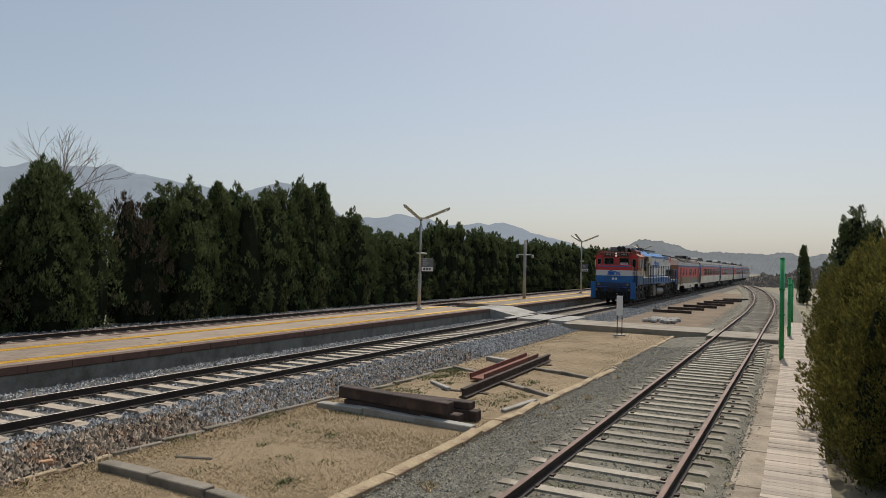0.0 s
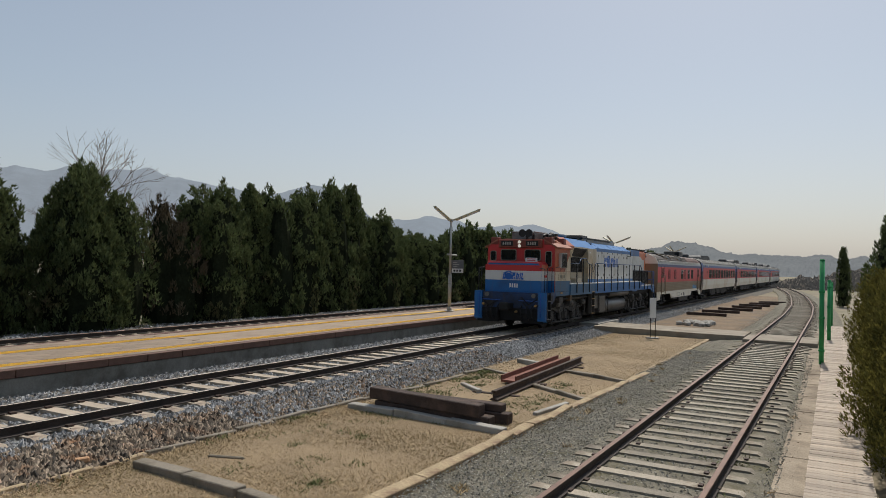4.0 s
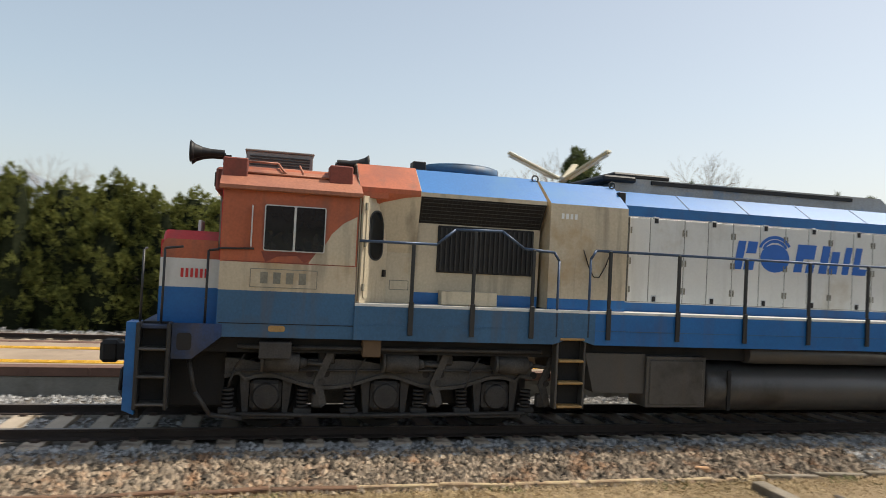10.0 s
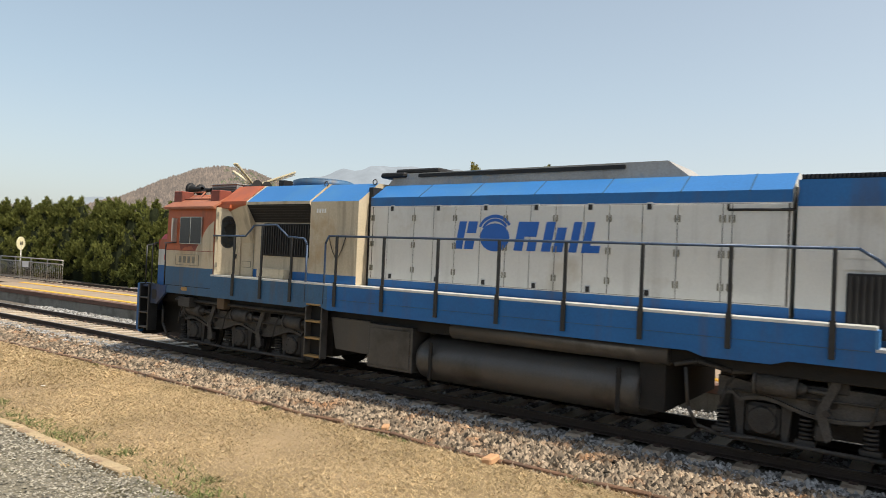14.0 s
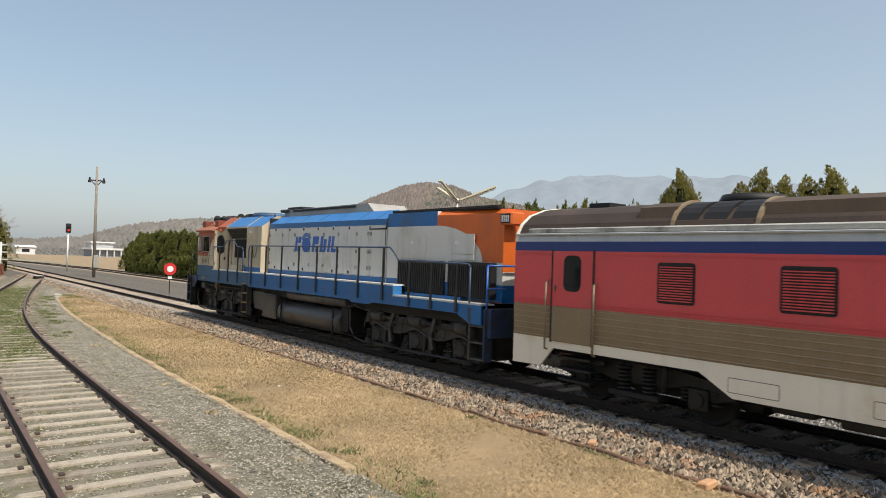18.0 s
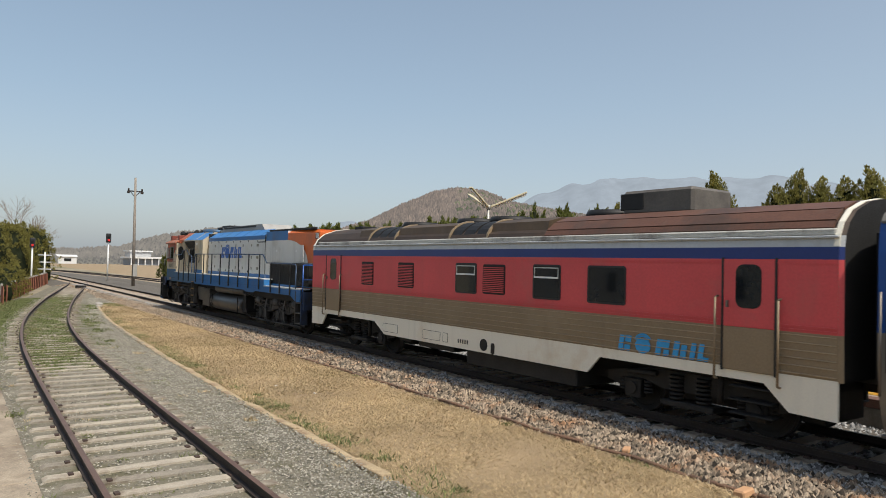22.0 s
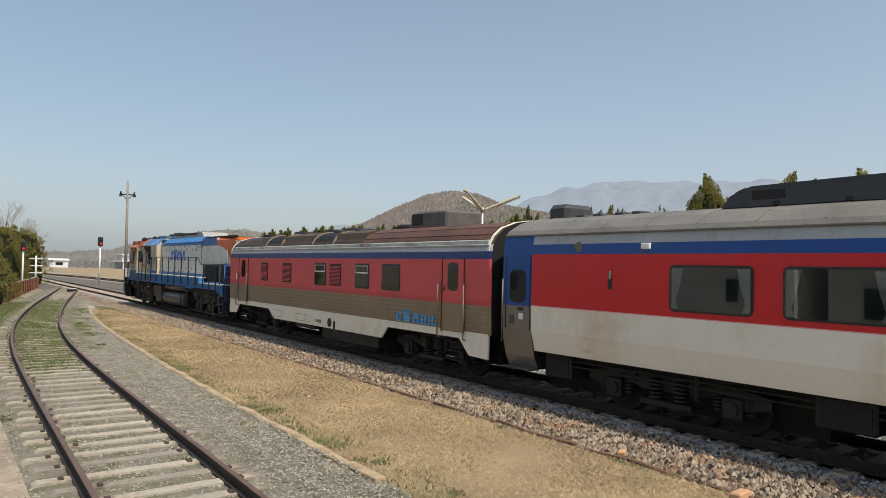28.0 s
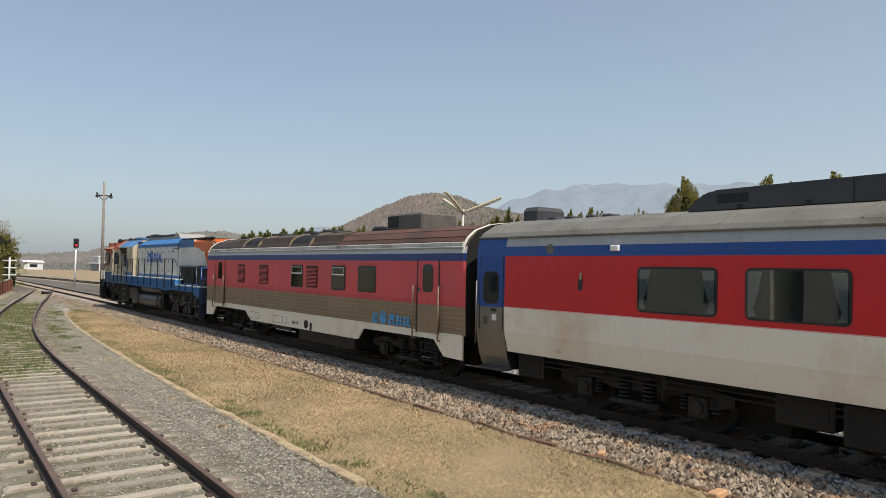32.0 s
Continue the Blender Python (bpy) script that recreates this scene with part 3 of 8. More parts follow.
tufts("siding_grass", "green grass grown over the siding sleepers",
      ((lambda y: siding_x(y) - 0.68, lambda y: siding_x(y) + 0.68, -52, -27, 330, -0.262), (lambda y: siding_x(y) - 0.68, lambda y: siding_x(y) + 0.68, -27, -20, 70, -0.262),
       (lambda y: siding_x(y) + 0.9, lambda y: siding_x(y) + 2.3, -52, -22, 330, -0.30), (lambda y: siding_x(y) - 1.9, lambda y: siding_x(y) - 0.9, -44, -22, 70, -0.29),
       (lambda y: lawn_edge(y) - 0.5, lambda y: lawn_edge(y) - 0.12, -22, -5, 38, LAWN_Z), (lambda y: lawn_edge(y) - 0.4, lambda y: lawn_edge(y) - 0.12, -46, -22, 26, LAWN_Z),
       (-8.3, -7.5, -46.2, -43.5, 40, LAWN_Z)), M_WEED, 0.07, 15, 0.24, 60)
tufts("dry_tufts", "dry grass tufts among the siding gravel", ((lambda y: lawn_edge(y), lambda y: siding_x(y) + 1.4, -24, 26, 150, -0.30), (-8.6, -8.3, -14, 16, 60, LAWN_Z)), M_GRASS, 0.06, 13, 0.1, 30)

# ---- the island platform ----
PZ, PX0, PX1 = 0.25, -17.5, -13.72
platform = thing("island_platform", "low island platform with brown edge stones and paving", "platform")
bm = B()
for y0, y1 in ((-38, 33.2), (36.8, 92)):
    box(bm, PX0 + 0.12, PX1 - 0.04, y0, y1, -0.46, 0.07)
part("platform_wall", bm, M_WALL, platform)
bm = B()
for y0, y1 in ((-38, 33.2), (36.8, 92)):
    y = y0
    while y < y1:
        e = min(y + 1.0, y1)
        for x0, x1 in ((PX1 - 0.32, PX1), (PX0, PX0 + 0.3)):
            if -30 < y < 50 and x1 == PX1:
                be = B()
                box(be, x0, x1, y + 0.005, e - 0.005, 0.085, PZ, 0, 0.008)
                part("edge_stone", be, M_KERBSTONE, platform)
            else:
                box(bm, x0, x1, y + 0.005, e - 0.005, 0.085, PZ, 0)
        y = e
tagged(part("edge_stone_run", bm, M_KERBSTONE, platform), kind="stuff")
bm = B()
for y0, y1 in ((-38, 33.2), (36.8, 92)):
    box(bm, PX0 + 0.3, PX1 - 0.32, y0, y1, 0.07, PZ - 0.008)
part("paving_bed", bm, M_PAVE, platform)
bm = B()
box(bm, -0.146, 0.146, -0.296, 0.296, 0, 0.02)
pave_me = bpy.data.meshes.new("paving_slab")
bm.to_mesh(pave_me)
bm.free()
pave_me.materials.append(M_PAVE)
bm = B()
box(bm, -0.149, 0.149, -0.149, 0.149, 0, 0.014)
for i in range(4):
    x = -0.105 + 0.07 * i
    box(bm, x - 0.016, x + 0.016, -0.13, 0.13, 0.014, 0.02)
tact_me = bpy.data.meshes.new("tactile_tile")
bm.to_mesh(tact_me)
bm.free()
tact_me.materials.append(M_YELLOW)
for line in (-14.38, -16.28):
    bm = B()
    for y0, y1 in ((-38, 33.0), (37.0, 92)):
        y = y0
        while y < y1:
            if -14 < y < 26:
                shared("tactile_tile", tact_me, platform, pose(line, y + 0.15, PZ - 0.008))
            else:
                box(bm, line - 0.149, line + 0.149, y + 0.001, y + 0.299, PZ - 0.008, PZ + 0.012)
            y += 0.3
    ob = part("tactile_strip", bm, M_YELLOW, platform)
    tagged(ob, kind="stuff")
for i in range(24):
    for j, x in enumerate((-14.05, -14.72, -15.02, -15.32, -15.62, -15.92, -16.62, -16.92, -17.1)):
        shared("paving_slab", pave_me, platform, pose(x, -0.6 + 0.6 * i + 0.3 * (j % 2), PZ - 0.014))
bm = B()
prism(bm, ((-15.0, -0.4), (-15.0, PZ - 0.01), (-13.75, PZ - 0.01), (-12.35, -0.03), (-12.35, -0.4)), 33.2, 36.4)
part("crossing_ramp", bm, M_CONC, platform, "pale concrete ramp down to the foot crossing")

bm = B()
prism(bm, ((PX0 + 0.12, -0.46), (PX0 + 0.12, PZ - 0.006), (-15.8, PZ - 0.006), (-15.8, -0.46)), -43.4, -38.0)
part("platform_tail", bm, M_PAVE, platform, "narrow paved tail of the platform")

# ---- foot crossing ----
crossing = thing("foot_crossing", "concrete foot crossing over both tracks", "level crossing")
for x0, x1, z in ((-12.35, XT - 0.86, -0.03), (XT - 0.68, XT + 0.68, -0.02), (XT + 0.86, -9.2, -0.03)):
    n = 3
    for i in range(n):
        bm = B()
        box(bm, x0, x1, 31.6 + i * 1.15, 31.6 + i * 1.15 + 1.13, -0.3, z, 0, 0.012)
        part("crossing_panel", bm, M_CONC, crossing)
bm = B()
prism(bm, ((-9.2, -0.45), (-9.2, -0.08), (-4.9, -0.12), (-2.95, -0.12), (-2.95, -0.45)), 30.9, 33.6)
part("crossing_path", bm, M_PATH, crossing, "low concrete walkway")
for x0, x1 in ((-2.9, siding_x(31) - 0.84), (siding_x(31) - 0.7, siding_x(31) + 0.7), (siding_x(31) + 0.84, -0.3)):
    bm = B()
    box(bm, x0, x1, 29.6, 32.4, -0.4, SIDING_Z - 0.02, 0, 0.015)
    part("crossing_slab", bm, M_PATH, crossing)

# ---- lawn kerbs, left timber and stones ----
def kerb(pts, w, h, material, label, z=LAWN_Z):
    for (xa, ya), (xb, yb) in zip(pts, pts[1:]):
        d = math.hypot(xb - xa, yb - ya)
        n = max(1, round(d / 1.0))
        for i in range(n):
            bm = B()
            l = d / n / 2
            box(bm, -w / 2, w / 2, -l + 0.008, l - 0.008, -0.12, h, 0, 0.012)
            ob = part("kerbstone", bm, material, None, label)
            f = (i + 0.5) / n
            ob.matrix_basis = pose(xa + (xb - xa) * f, ya + (yb - ya) * f, z + random.uniform(-0.015, 0.01), random.uniform(-2.5, 2.5), random.uniform(-5, 5), -math.degrees(math.atan2(xb - xa, yb - ya)) + random.uniform(-3, 3))
            tagged(ob, label, "kerb", "lawn edging")


M_KERB_WARM = mat("ochre_kerb", (0.42, 0.32, 0.19), 0.9, 0, 0.3, 4, 50, 0.6, (0.22, 0.14, 0.085), 0.55)
kerb([(lawn_edge(y), y) for y in (6.0, 8, 10, 12.5)], 0.2, 0.09, M_KERB_WARM, "ochre stone edging kerb beside dry lawn")
kerb([(lawn_edge(12.5), 12.5), (-4.36, 14.8), (-4.28, 17.5), (-4.2, 19.5)], 0.18, 0.07, M_KERB_WARM, "ochre stone edging kerb beside dry lawn")
kerb([(lawn_edge(y), y) for y in (19.5, 22, 26, 30.7)], 0.14, 0.02, M_KERB_WARM, "sunken stone edging beside dry lawn")
kerb([(lawn_edge(y), y) for y in (-45.5, -42, -36, -31, -26, -20, -14, -8)], 0.16, 0.05, M_KERB_WARM, "sunken ochre edging of the lawn")
kerb([(-8.05, 6.5), (-6.0, 6.35), (-4.6, 6.2)], 0.2, 0.1, M_CONC_OLD, "grey concrete kerb across the lawn")
kerb([(-8.05, 11.25), (-4.62, 11.0)], 0.2, 0.12, M_CONC, "pale concrete kerb across the lawn")
kerb([(-8.42, 6.9), (-8.45, 9.5), (-8.3, 12.0)], 0.1, 0.045, M_CONC_OLD, "rough stone edging at the ballast")
kerb([(-8.45, 1.2), (-8.42, 5.2), (-8.42, 6.9)], 0.09, 0.04, M_KERB_WARM, "ochre edging stone at the ballast")
M_EDGE_RUST = mat("rusty_brown_edging", (0.155, 0.085, 0.05), 0.9, 0, 0.35, 3, 40, 0.5, (0.08, 0.05, 0.035), 0.5)
kerb([(-8.46, -32.0), (-8.44, -24.0), (-8.47, -16.0), (-8.42, -12.0), (-8.4, -6.0), (-8.45, 1.2)], 0.09, 0.045, M_EDGE_RUST, "rotten rust-brown edging board at the ballast")
kerb([(-6.0, 15.7), (-4.4, 14.65)], 0.14, 0.07, M_CONC_OLD, "old concrete kerb remains in the lawn")
kerb([(-6.1, 18.4), (-4.35, 17.6)], 0.14, 0.08, M_CONC_OLD, "old concrete kerb remains in the lawn")
kerb([(-7.95, 19.4), (-7.1, 18.9)], 0.16, 0.12, M_CONC, "pale broken kerbstone lying in the lawn")
kerb([(-8.1, 17.4), (-7.1, 17.0)], 0.14, 0.05, M_CONC_OLD, "old concrete kerb remains in the lawn")
kerb([(-7.5, 14.9), (-6.6, 14.1)], 0.12, 0.07, M_CONC, "pale broken kerbstone lying in the lawn")
kerb([(-8.3, 12.0), (-8.1, 14.2), (-8.2, 17.4)], 0.1, 0.04, M_CONC_OLD, "rough stone edging at the ballast")
kerb([(-4.75, 12.7), (-4.6, 14.0)], 0.1, 0.08, M_CONC, "pale kerb fragment beside the ochre edging")


def timber(x, y, z, length, w, h, turn, material, label, category="timber", tilt=0):
    bm = B()
    box(bm, -length / 2, length / 2, -w / 2, w / 2, 0, h, 0, 0.015)
    ob = part("timber_beam", bm, material)
    ob.matrix_basis = pose(x, y, z, 0, tilt, turn)
    return tagged(ob, label, category, "stacked beams")


for dx, dy, z, ln_, h, turn, tilt in ((0.05, 0.05, 0.0, 2.5, 0.2, -3, 0), (0.12, 0.42, 0.0, 2.65, 0.2, 1, 0), (-0.1, 0.02, 0.2, 2.45, 0.22, -4.5, 1.0), (0.2, 0.45, 0.2, 2.2, 0.14, 2, 0)):
    timber(-6.3 + dx, 11.3 + dy, LAWN_Z + z, ln_, 0.25, h, turn, M_TIMBER, "dark creosoted beam in a low stack on the lawn", tilt=tilt)


def steel_section(x, y, z, length, turn, prof, material, label):
    bm = B()
    prism(bm, prof, -length / 2, length / 2)
    bmesh.ops.recalc_face_normals(bm, faces=bm.faces)
    ob = part("steel_girder", bm, material)
    ob.matrix_basis = pose(x, y, z, 0, 0, turn)
    return tagged(ob, label, "girder")


steel_section(-6.72, 17.9, LAWN_Z + 0.05, 4.6, 3.0, ((-0.2, 0.0), (0.2, 0.0), (0.2, 0.16), (0.16, 0.16), (0.16, 0.05), (-0.16, 0.05), (-0.16, 0.16), (-0.2, 0.16)), M_REDSTEEL, "red painted steel channel lying on the lawn")
steel_section(-6.12, 16.75, LAWN_Z + 0.04, 6.7, 2.6, tuple((px * 1.3, 0.2 + pz * 1.3) for px, pz in RAIL_PROFILE), M_TIMBER, "long dark rusty rail lying on the lawn")
for y in (14.2, 16.0, 19.3):
    timber(-6.35 - 0.04 * (y - 16), y, LAWN_Z - 0.06, 1.1, 0.14, 0.1, 4, M_TIMBER, "short packing timber under the lying rail")
timber(-7.35, 7.4, LAWN_Z, 0.55, 0.05, 0.04, 20, M_CONC_OLD, "short weathered stick on the lawn", "stick")
for k in range(16):
    bm = B()
    bmesh.ops.create_icosphere(bm, subdivisions=1, radius=1)
    for v in bm.verts:
        v.co = Vector((v.co.x * random.uniform(0.8, 1.2), v.co.y * random.uniform(0.8, 1.2), v.co.z * 0.7 * random.uniform(0.8, 1.1)))
    bmesh.ops.scale(bm, vec=[random.uniform(0.14, 0.32)] * 3, verts=bm.verts)
    ob = part("stone_block", bm, M_CONC)
    ob.matrix_basis = pose(-7.4 + 2.3 * random.random(), 37.4 + 2.6 * random.random(), -0.27, 0, 0, random.uniform(0, 360))
    tagged(ob, "pale broken stone in a heap on bare earth", "stone", "heap of stones")
for k in range(7):
    timber(-6.9 + 0.36 * k + random.uniform(-0.2, 0.2), 47 + 4.0 * k, -0.33, 2.4, 0.22, 0.18, random.uniform(-30, 30), M_TIMBER, "old sleeper left on the bare earth")
M_ORANGE_STONE = mat("orange_stone", (0.52, 0.30, 0.16), 0.9)
for k, (x, y, s, m) in enumerate(((-8.3, -5.1, 0.1, "o"), (-8.55, -7.2, 0.07, "o"), (-7.9, -2.1, 0.06, "o"), (-6.1, -15.2, 0.03, "w"), (-6.5, -14.0, 0.025, "w"), (-7.35, -45.6, 0.13, "c"), (-7.2, -44.6, 0.15, "c"), (-6.95, -43.2, 0.12, "c"), (-8.7, 6.1, 0.07, "o"))):
    bm = B()
    box(bm, -s * 1.3, s * 1.3, -s * 0.8, s * 0.8, 0, s, 0, s * 0.2)
    ob = part("stone", bm, M_ORANGE_STONE if m == "o" else M_WHITE if m == "w" else M_CONC)
    ob.matrix_basis = pose(x, y, LAWN_Z + (0.03 if x < -8.4 else -0.01), 5, 4, 30 * k)
    tagged(ob, "loose orange stone on the ballast edge" if m == "o" else "small white stone on the lawn" if m == "w" else "pale broken stone at the lawn corner", "stone")

scatter("dirt_clods", "brown earth clods and debris beside the siding", ((lambda y: siding_x(y) + 1.15, lambda y: siding_x(y) + 1.6, -20, 30, 5000, lambda x, y: np.full_like(x, -0.33)),), M_DIRT, 0.03, 9, 0.6)

# ---- the near side: concrete strip, boardwalk, green posts ----
bm = B()
for y in steps(-30, 40, 2.0)[:-1]:
    box(bm, -0.62 - (0.28 if y < 0 else 0), -0.1, y + 0.01, y + 1.98, -0.45, -0.29 + 0.01 * math.sin(y * 3), 0, 0.01)
structure("concrete_strip", bm, mat("stained_strip", (0.34, 0.275, 0.20), 0.92, 0, 0.35, 1.6, 45, 0.8, (0.17, 0.13, 0.09), 0.6), "stained concrete edging strip beside the siding")
deck = thing("boardwalk", "weathered grey plank boardwalk along the hedge", "boardwalk")
bm = B()
for x in (0.0, 0.55):
    box(bm, x - 0.04, x + 0.04, -4, 42, -0.44, -0.26)
part("joist", bm, M_TIMBER, deck)
bm = B()
box(bm, -0.39, 0.39, -0.068, 0.068, 0, 0.028)
plank_me = bpy.data.meshes.new("plank")
bm.to_mesh(plank_me)
bm.free()
plank_me.materials.append(M_WOODDECK)
y = -4.0
while y < 42:
    shared("plank", plank_me, deck, pose(0.28 + random.uniform(-0.006, 0.006), y, -0.26 + random.uniform(0, 0.006), random.uniform(-0.5, 0.5), 0, random.uniform(-0.6, 0.6)))
    y += 0.142
for x, y, h in ((-0.12, 24.6, 3.3), (0.04, 33.0, 2.6), (0.1, 44.0, 2.4)):
    bm = B()
    tube(bm, (0, 0, 0), (0, 0, h), 0.07, n=10)
    tube(bm, (0, 0, h), (0, 0, h + 0.04), 0.08, 0.05, n=10)
    for z in (0.5, 1.5, 2.3):
        box(bm, -0.085, 0.085, -0.085, 0.085, z, z + 0.06)
    ob = part("fence_post", bm, M_GREENPOST)
    ob.matrix_basis = pose(x, y, -0.4)
    tagged(ob, "tall green painted steel fence post", "fence post", "green fence posts")

# ---- train: paint ----
T_ORANGE = mat("loco_orange", (0.42, 0.105, 0.042), 0.55, 0, 0.2, 1.3, 30, 0.05, (0.27, 0.075, 0.042), 0.5, streak=0.5)
T_ORANGE_NEW = mat("loco_orange_fresh", (0.60, 0.125, 0.02), 0.4, 0, 0.1, 1.5, 30, 0.0, (0.47, 0.11, 0.03), 0.35, streak=0.2)
T_RED = mat("loco_red", (0.50, 0.028, 0.028), 0.4, 0, 0.14, 1.5, 30, 0.0, (0.38, 0.05, 0.03), 0.4, streak=0.25)
T_CREAM = mat("loco_cream", (0.52, 0.44, 0.315), 0.5, 0, 0.14, 1.2, 30, 0.0, (0.41, 0.285, 0.15), 0.34, streak=0.6)
T_WHITE = mat("loco_white", (0.60, 0.598, 0.57), 0.45, 0, 0.06, 1.2, 30, 0.0, (0.48, 0.445, 0.38), 0.28, streak=0.24)
T_BLUE = mat("loco_blue", (0.005, 0.118, 0.345), 0.42, 0, 0.14, 1.2, 30, 0.0, (0.012, 0.085, 0.235), 0.4, streak=0.35)
T_SKYBLUE = mat("loco_roof_blue", (0.028, 0.165, 0.43), 0.4, 0, 0.12, 1.2, 30, 0.0, (0.055, 0.19, 0.38), 0.4)
T_FADED = mat("loco_blue_faded", (0.030, 0.105, 0.205), 0.55, 0, 0.2, 1.2, 30, 0.0, (0.05, 0.075, 0.11), 0.45, streak=0.55)
T_NAVY = mat("coach_navy", (0.014, 0.032, 0.16), 0.4, 0, 0.1, 1.2, 30)
# black grime, used too where shade is painted, as on the generator car's end
T_CHASSIS = mat("chassis_grime_shade", (0.010, 0.0095, 0.009), 0.75, 0.1, 0.35, 3, 40, 0.3, (0.016, 0.013, 0.011), 0.4)
T_TANK = mat("tank_grey", (0.075, 0.071, 0.066), 0.4, 0.1, 0.18, 2, 40, 0.1, (0.032, 0.028, 0.024), 0.4, streak=0.4)
T_DARK = mat("black_grille", (0.014, 0.013, 0.013), 0.6, 0.2, 0.3)
T_SLAT = mat("grille_slat", (0.035, 0.033, 0.032), 0.5, 0.3, 0.3)
T_RAIL = mat("handrail_dark", (0.032, 0.032, 0.032), 0.45, 0.3, 0.2)
T_RAILTOP = mat("handrail_steel", (0.045, 0.075, 0.13), 0.45, 0.3, 0.25, 4, 30)
T_GRIMEBLUE = mat("grimy_blue", (0.014, 0.042, 0.12), 0.65, 0, 0.3, 2, 30, 0.1, (0.02, 0.021, 0.023), 0.9, streak=0.5)
T_ROOFBOX = mat("roof_box_red_brown", (0.20, 0.045, 0.027), 0.6, 0, 0.25, 3, 30, 0.1, (0.12, 0.038, 0.025), 0.4)
T_EAVE = mat("faded_salmon_roof", (0.357, 0.132, 0.0723), 0.6, 0, 0.25, 2, 30, 0.1, (0.23, 0.0765, 0.0467), 0.5)
T_BOGIE = mat("bogie_dust", (0.042, 0.039, 0.036), 0.65, 0.1, 0.4, 4, 40, 0.3, (0.024, 0.022, 0.020), 0.5)
T_CBOGIE = mat("coach_bogie_grime", (0.017, 0.016, 0.015), 0.65, 0.1, 0.4, 4, 40, 0.3, (0.010, 0.009, 0.008), 0.5)
T_DUST = mat("brake_dust_grey", (0.066, 0.062, 0.057), 0.65, 0.1, 0.45, 5, 40, 0.3, (0.040, 0.036, 0.032), 0.5)
T_NUMBER = mat("worn_number", (0.20, 0.19, 0.15), 0.7, 0, 0.3, 6, 40)
T_RAILBLUE = mat("handrail_blue", (0.02, 0.10, 0.38), 0.4, 0, 0.15)
T_STEP = mat("step_ochre", (0.36, 0.22, 0.08), 0.6, 0.1, 0.25)
T_GLASS = glass("window_glass")
T_FRAME = mat("window_frame_alu", (0.55, 0.55, 0.53), 0.35, 0.7, 0.1)
T_GASKET = mat("rubber_gasket", (0.02, 0.02, 0.02), 0.6)
T_GRED = mat("generator_red", (0.61, 0.075, 0.08), 0.5, 0, 0.1, 1.0, 25, 0.0, (0.52, 0.10, 0.095), 0.4, streak=0.12)
T_GBROWN = mat("generator_brown", (0.26, 0.19, 0.115), 0.5, 0.1, 0.14, 1.0, 30, 0.0, (0.31, 0.235, 0.15), 0.3, streak=0.2)
# lighter brown for the ribs, their highlights put into the colour
T_RIB_LIT = mat("rib_brown_lit", (0.36, 0.275, 0.18), 0.45, 0.2, 0.2, 2, 30)
T_GROOF = mat("generator_roof", (0.040, 0.025, 0.016), 0.65, 0, 0.35, 1.5, 25, 0.1, (0.075, 0.046, 0.028), 0.45)
T_GFAIR = mat("generator_fairing_brown", (0.072, 0.045, 0.023), 0.6, 0, 0.25, 1.5, 30, 0.1, (0.045, 0.027, 0.015), 0.45, streak=0.3)
T_GBOARD = mat("generator_roof_board", (0.115, 0.050, 0.030), 0.6, 0, 0.3, 1.2, 30, 0.1, (0.055, 0.032, 0.022), 0.5, streak=0.3)
T_FLASH = mat("roof_flashing_dented", (0.44, 0.425, 0.385), 0.55, 0, 0.2, 3.0, 40, 0.3, (0.15, 0.13, 0.11), 0.42)
T_SKIRT = mat("skirt_cream", (0.80, 0.75, 0.63), 0.5, 0, 0.05, 0.6, 30, 0.0, (0.68, 0.56, 0.40), 0.12, streak=0.12)
T_CSKIRT = mat("coach_lower_cream", (0.80, 0.765, 0.66), 0.5, 0, 0.05, 0.5, 30, 0.0, (0.66, 0.54, 0.38), 0.22, streak=0.08)
T_PINK = mat("pale_pink_line", (0.72, 0.36, 0.34), 0.5)
T_RUST = mat("rust_scrape", (0.30, 0.15, 0.07), 0.8, 0, 0.4, 6, 40, 0.1, (0.12, 0.07, 0.045), 0.5)
T_CRED = mat("coach_red", (0.56, 0.014, 0.018), 0.35, 0, 0.06, 1.0, 25, streak=0.1)
T_CGREY = mat("coach_light_grey", (0.45, 0.468, 0.477), 0.45, 0, 0.08, 1.2, 30, streak=0.25)
T_CROOF = mat("coach_roof", (0.165, 0.155, 0.135), 0.65, 0, 0.25, 1.0, 25, 0.05, (0.10, 0.085, 0.066), 0.5, streak=0.3)
T_CDOOR = mat("coach_door_grey", (0.20, 0.182, 0.155), 0.4, 0.3, 0.1, 2, 30, streak=0.25)
T_CBLUE = mat("coach_blue", (0.004, 0.06, 0.27), 0.4, 0, 0.08, 1.2, 30, 0.0, (0.006, 0.07, 0.24), 0.3, streak=0.15)
T_CBAND = mat("coach_roof_band", (0.36, 0.375, 0.375), 0.45, 0, 0.08, 1.2, 30, streak=0.25)
T_ACBLACK = mat("roof_unit_dark", (0.045, 0.045, 0.048), 0.6, 0, 0.2, 2, 30)
T_LOGO = mat("logo_blue", (0.008, 0.105, 0.42), 0.4, 0, 0.06)
T_LOGO_LT = mat("logo_light_blue", (0.03, 0.30, 0.62), 0.45, 0, 0.15)
T_CURTAIN = mat("curtain_cloth", (0.36, 0.375, 0.345), 0.9, 0, 0.25, 14, 60)
T_PANE = clear_pane("coach_glazing")
# flat sheet behind the glass, the cabin's shade put into its colour
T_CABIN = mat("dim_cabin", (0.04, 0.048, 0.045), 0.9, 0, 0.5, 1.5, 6)
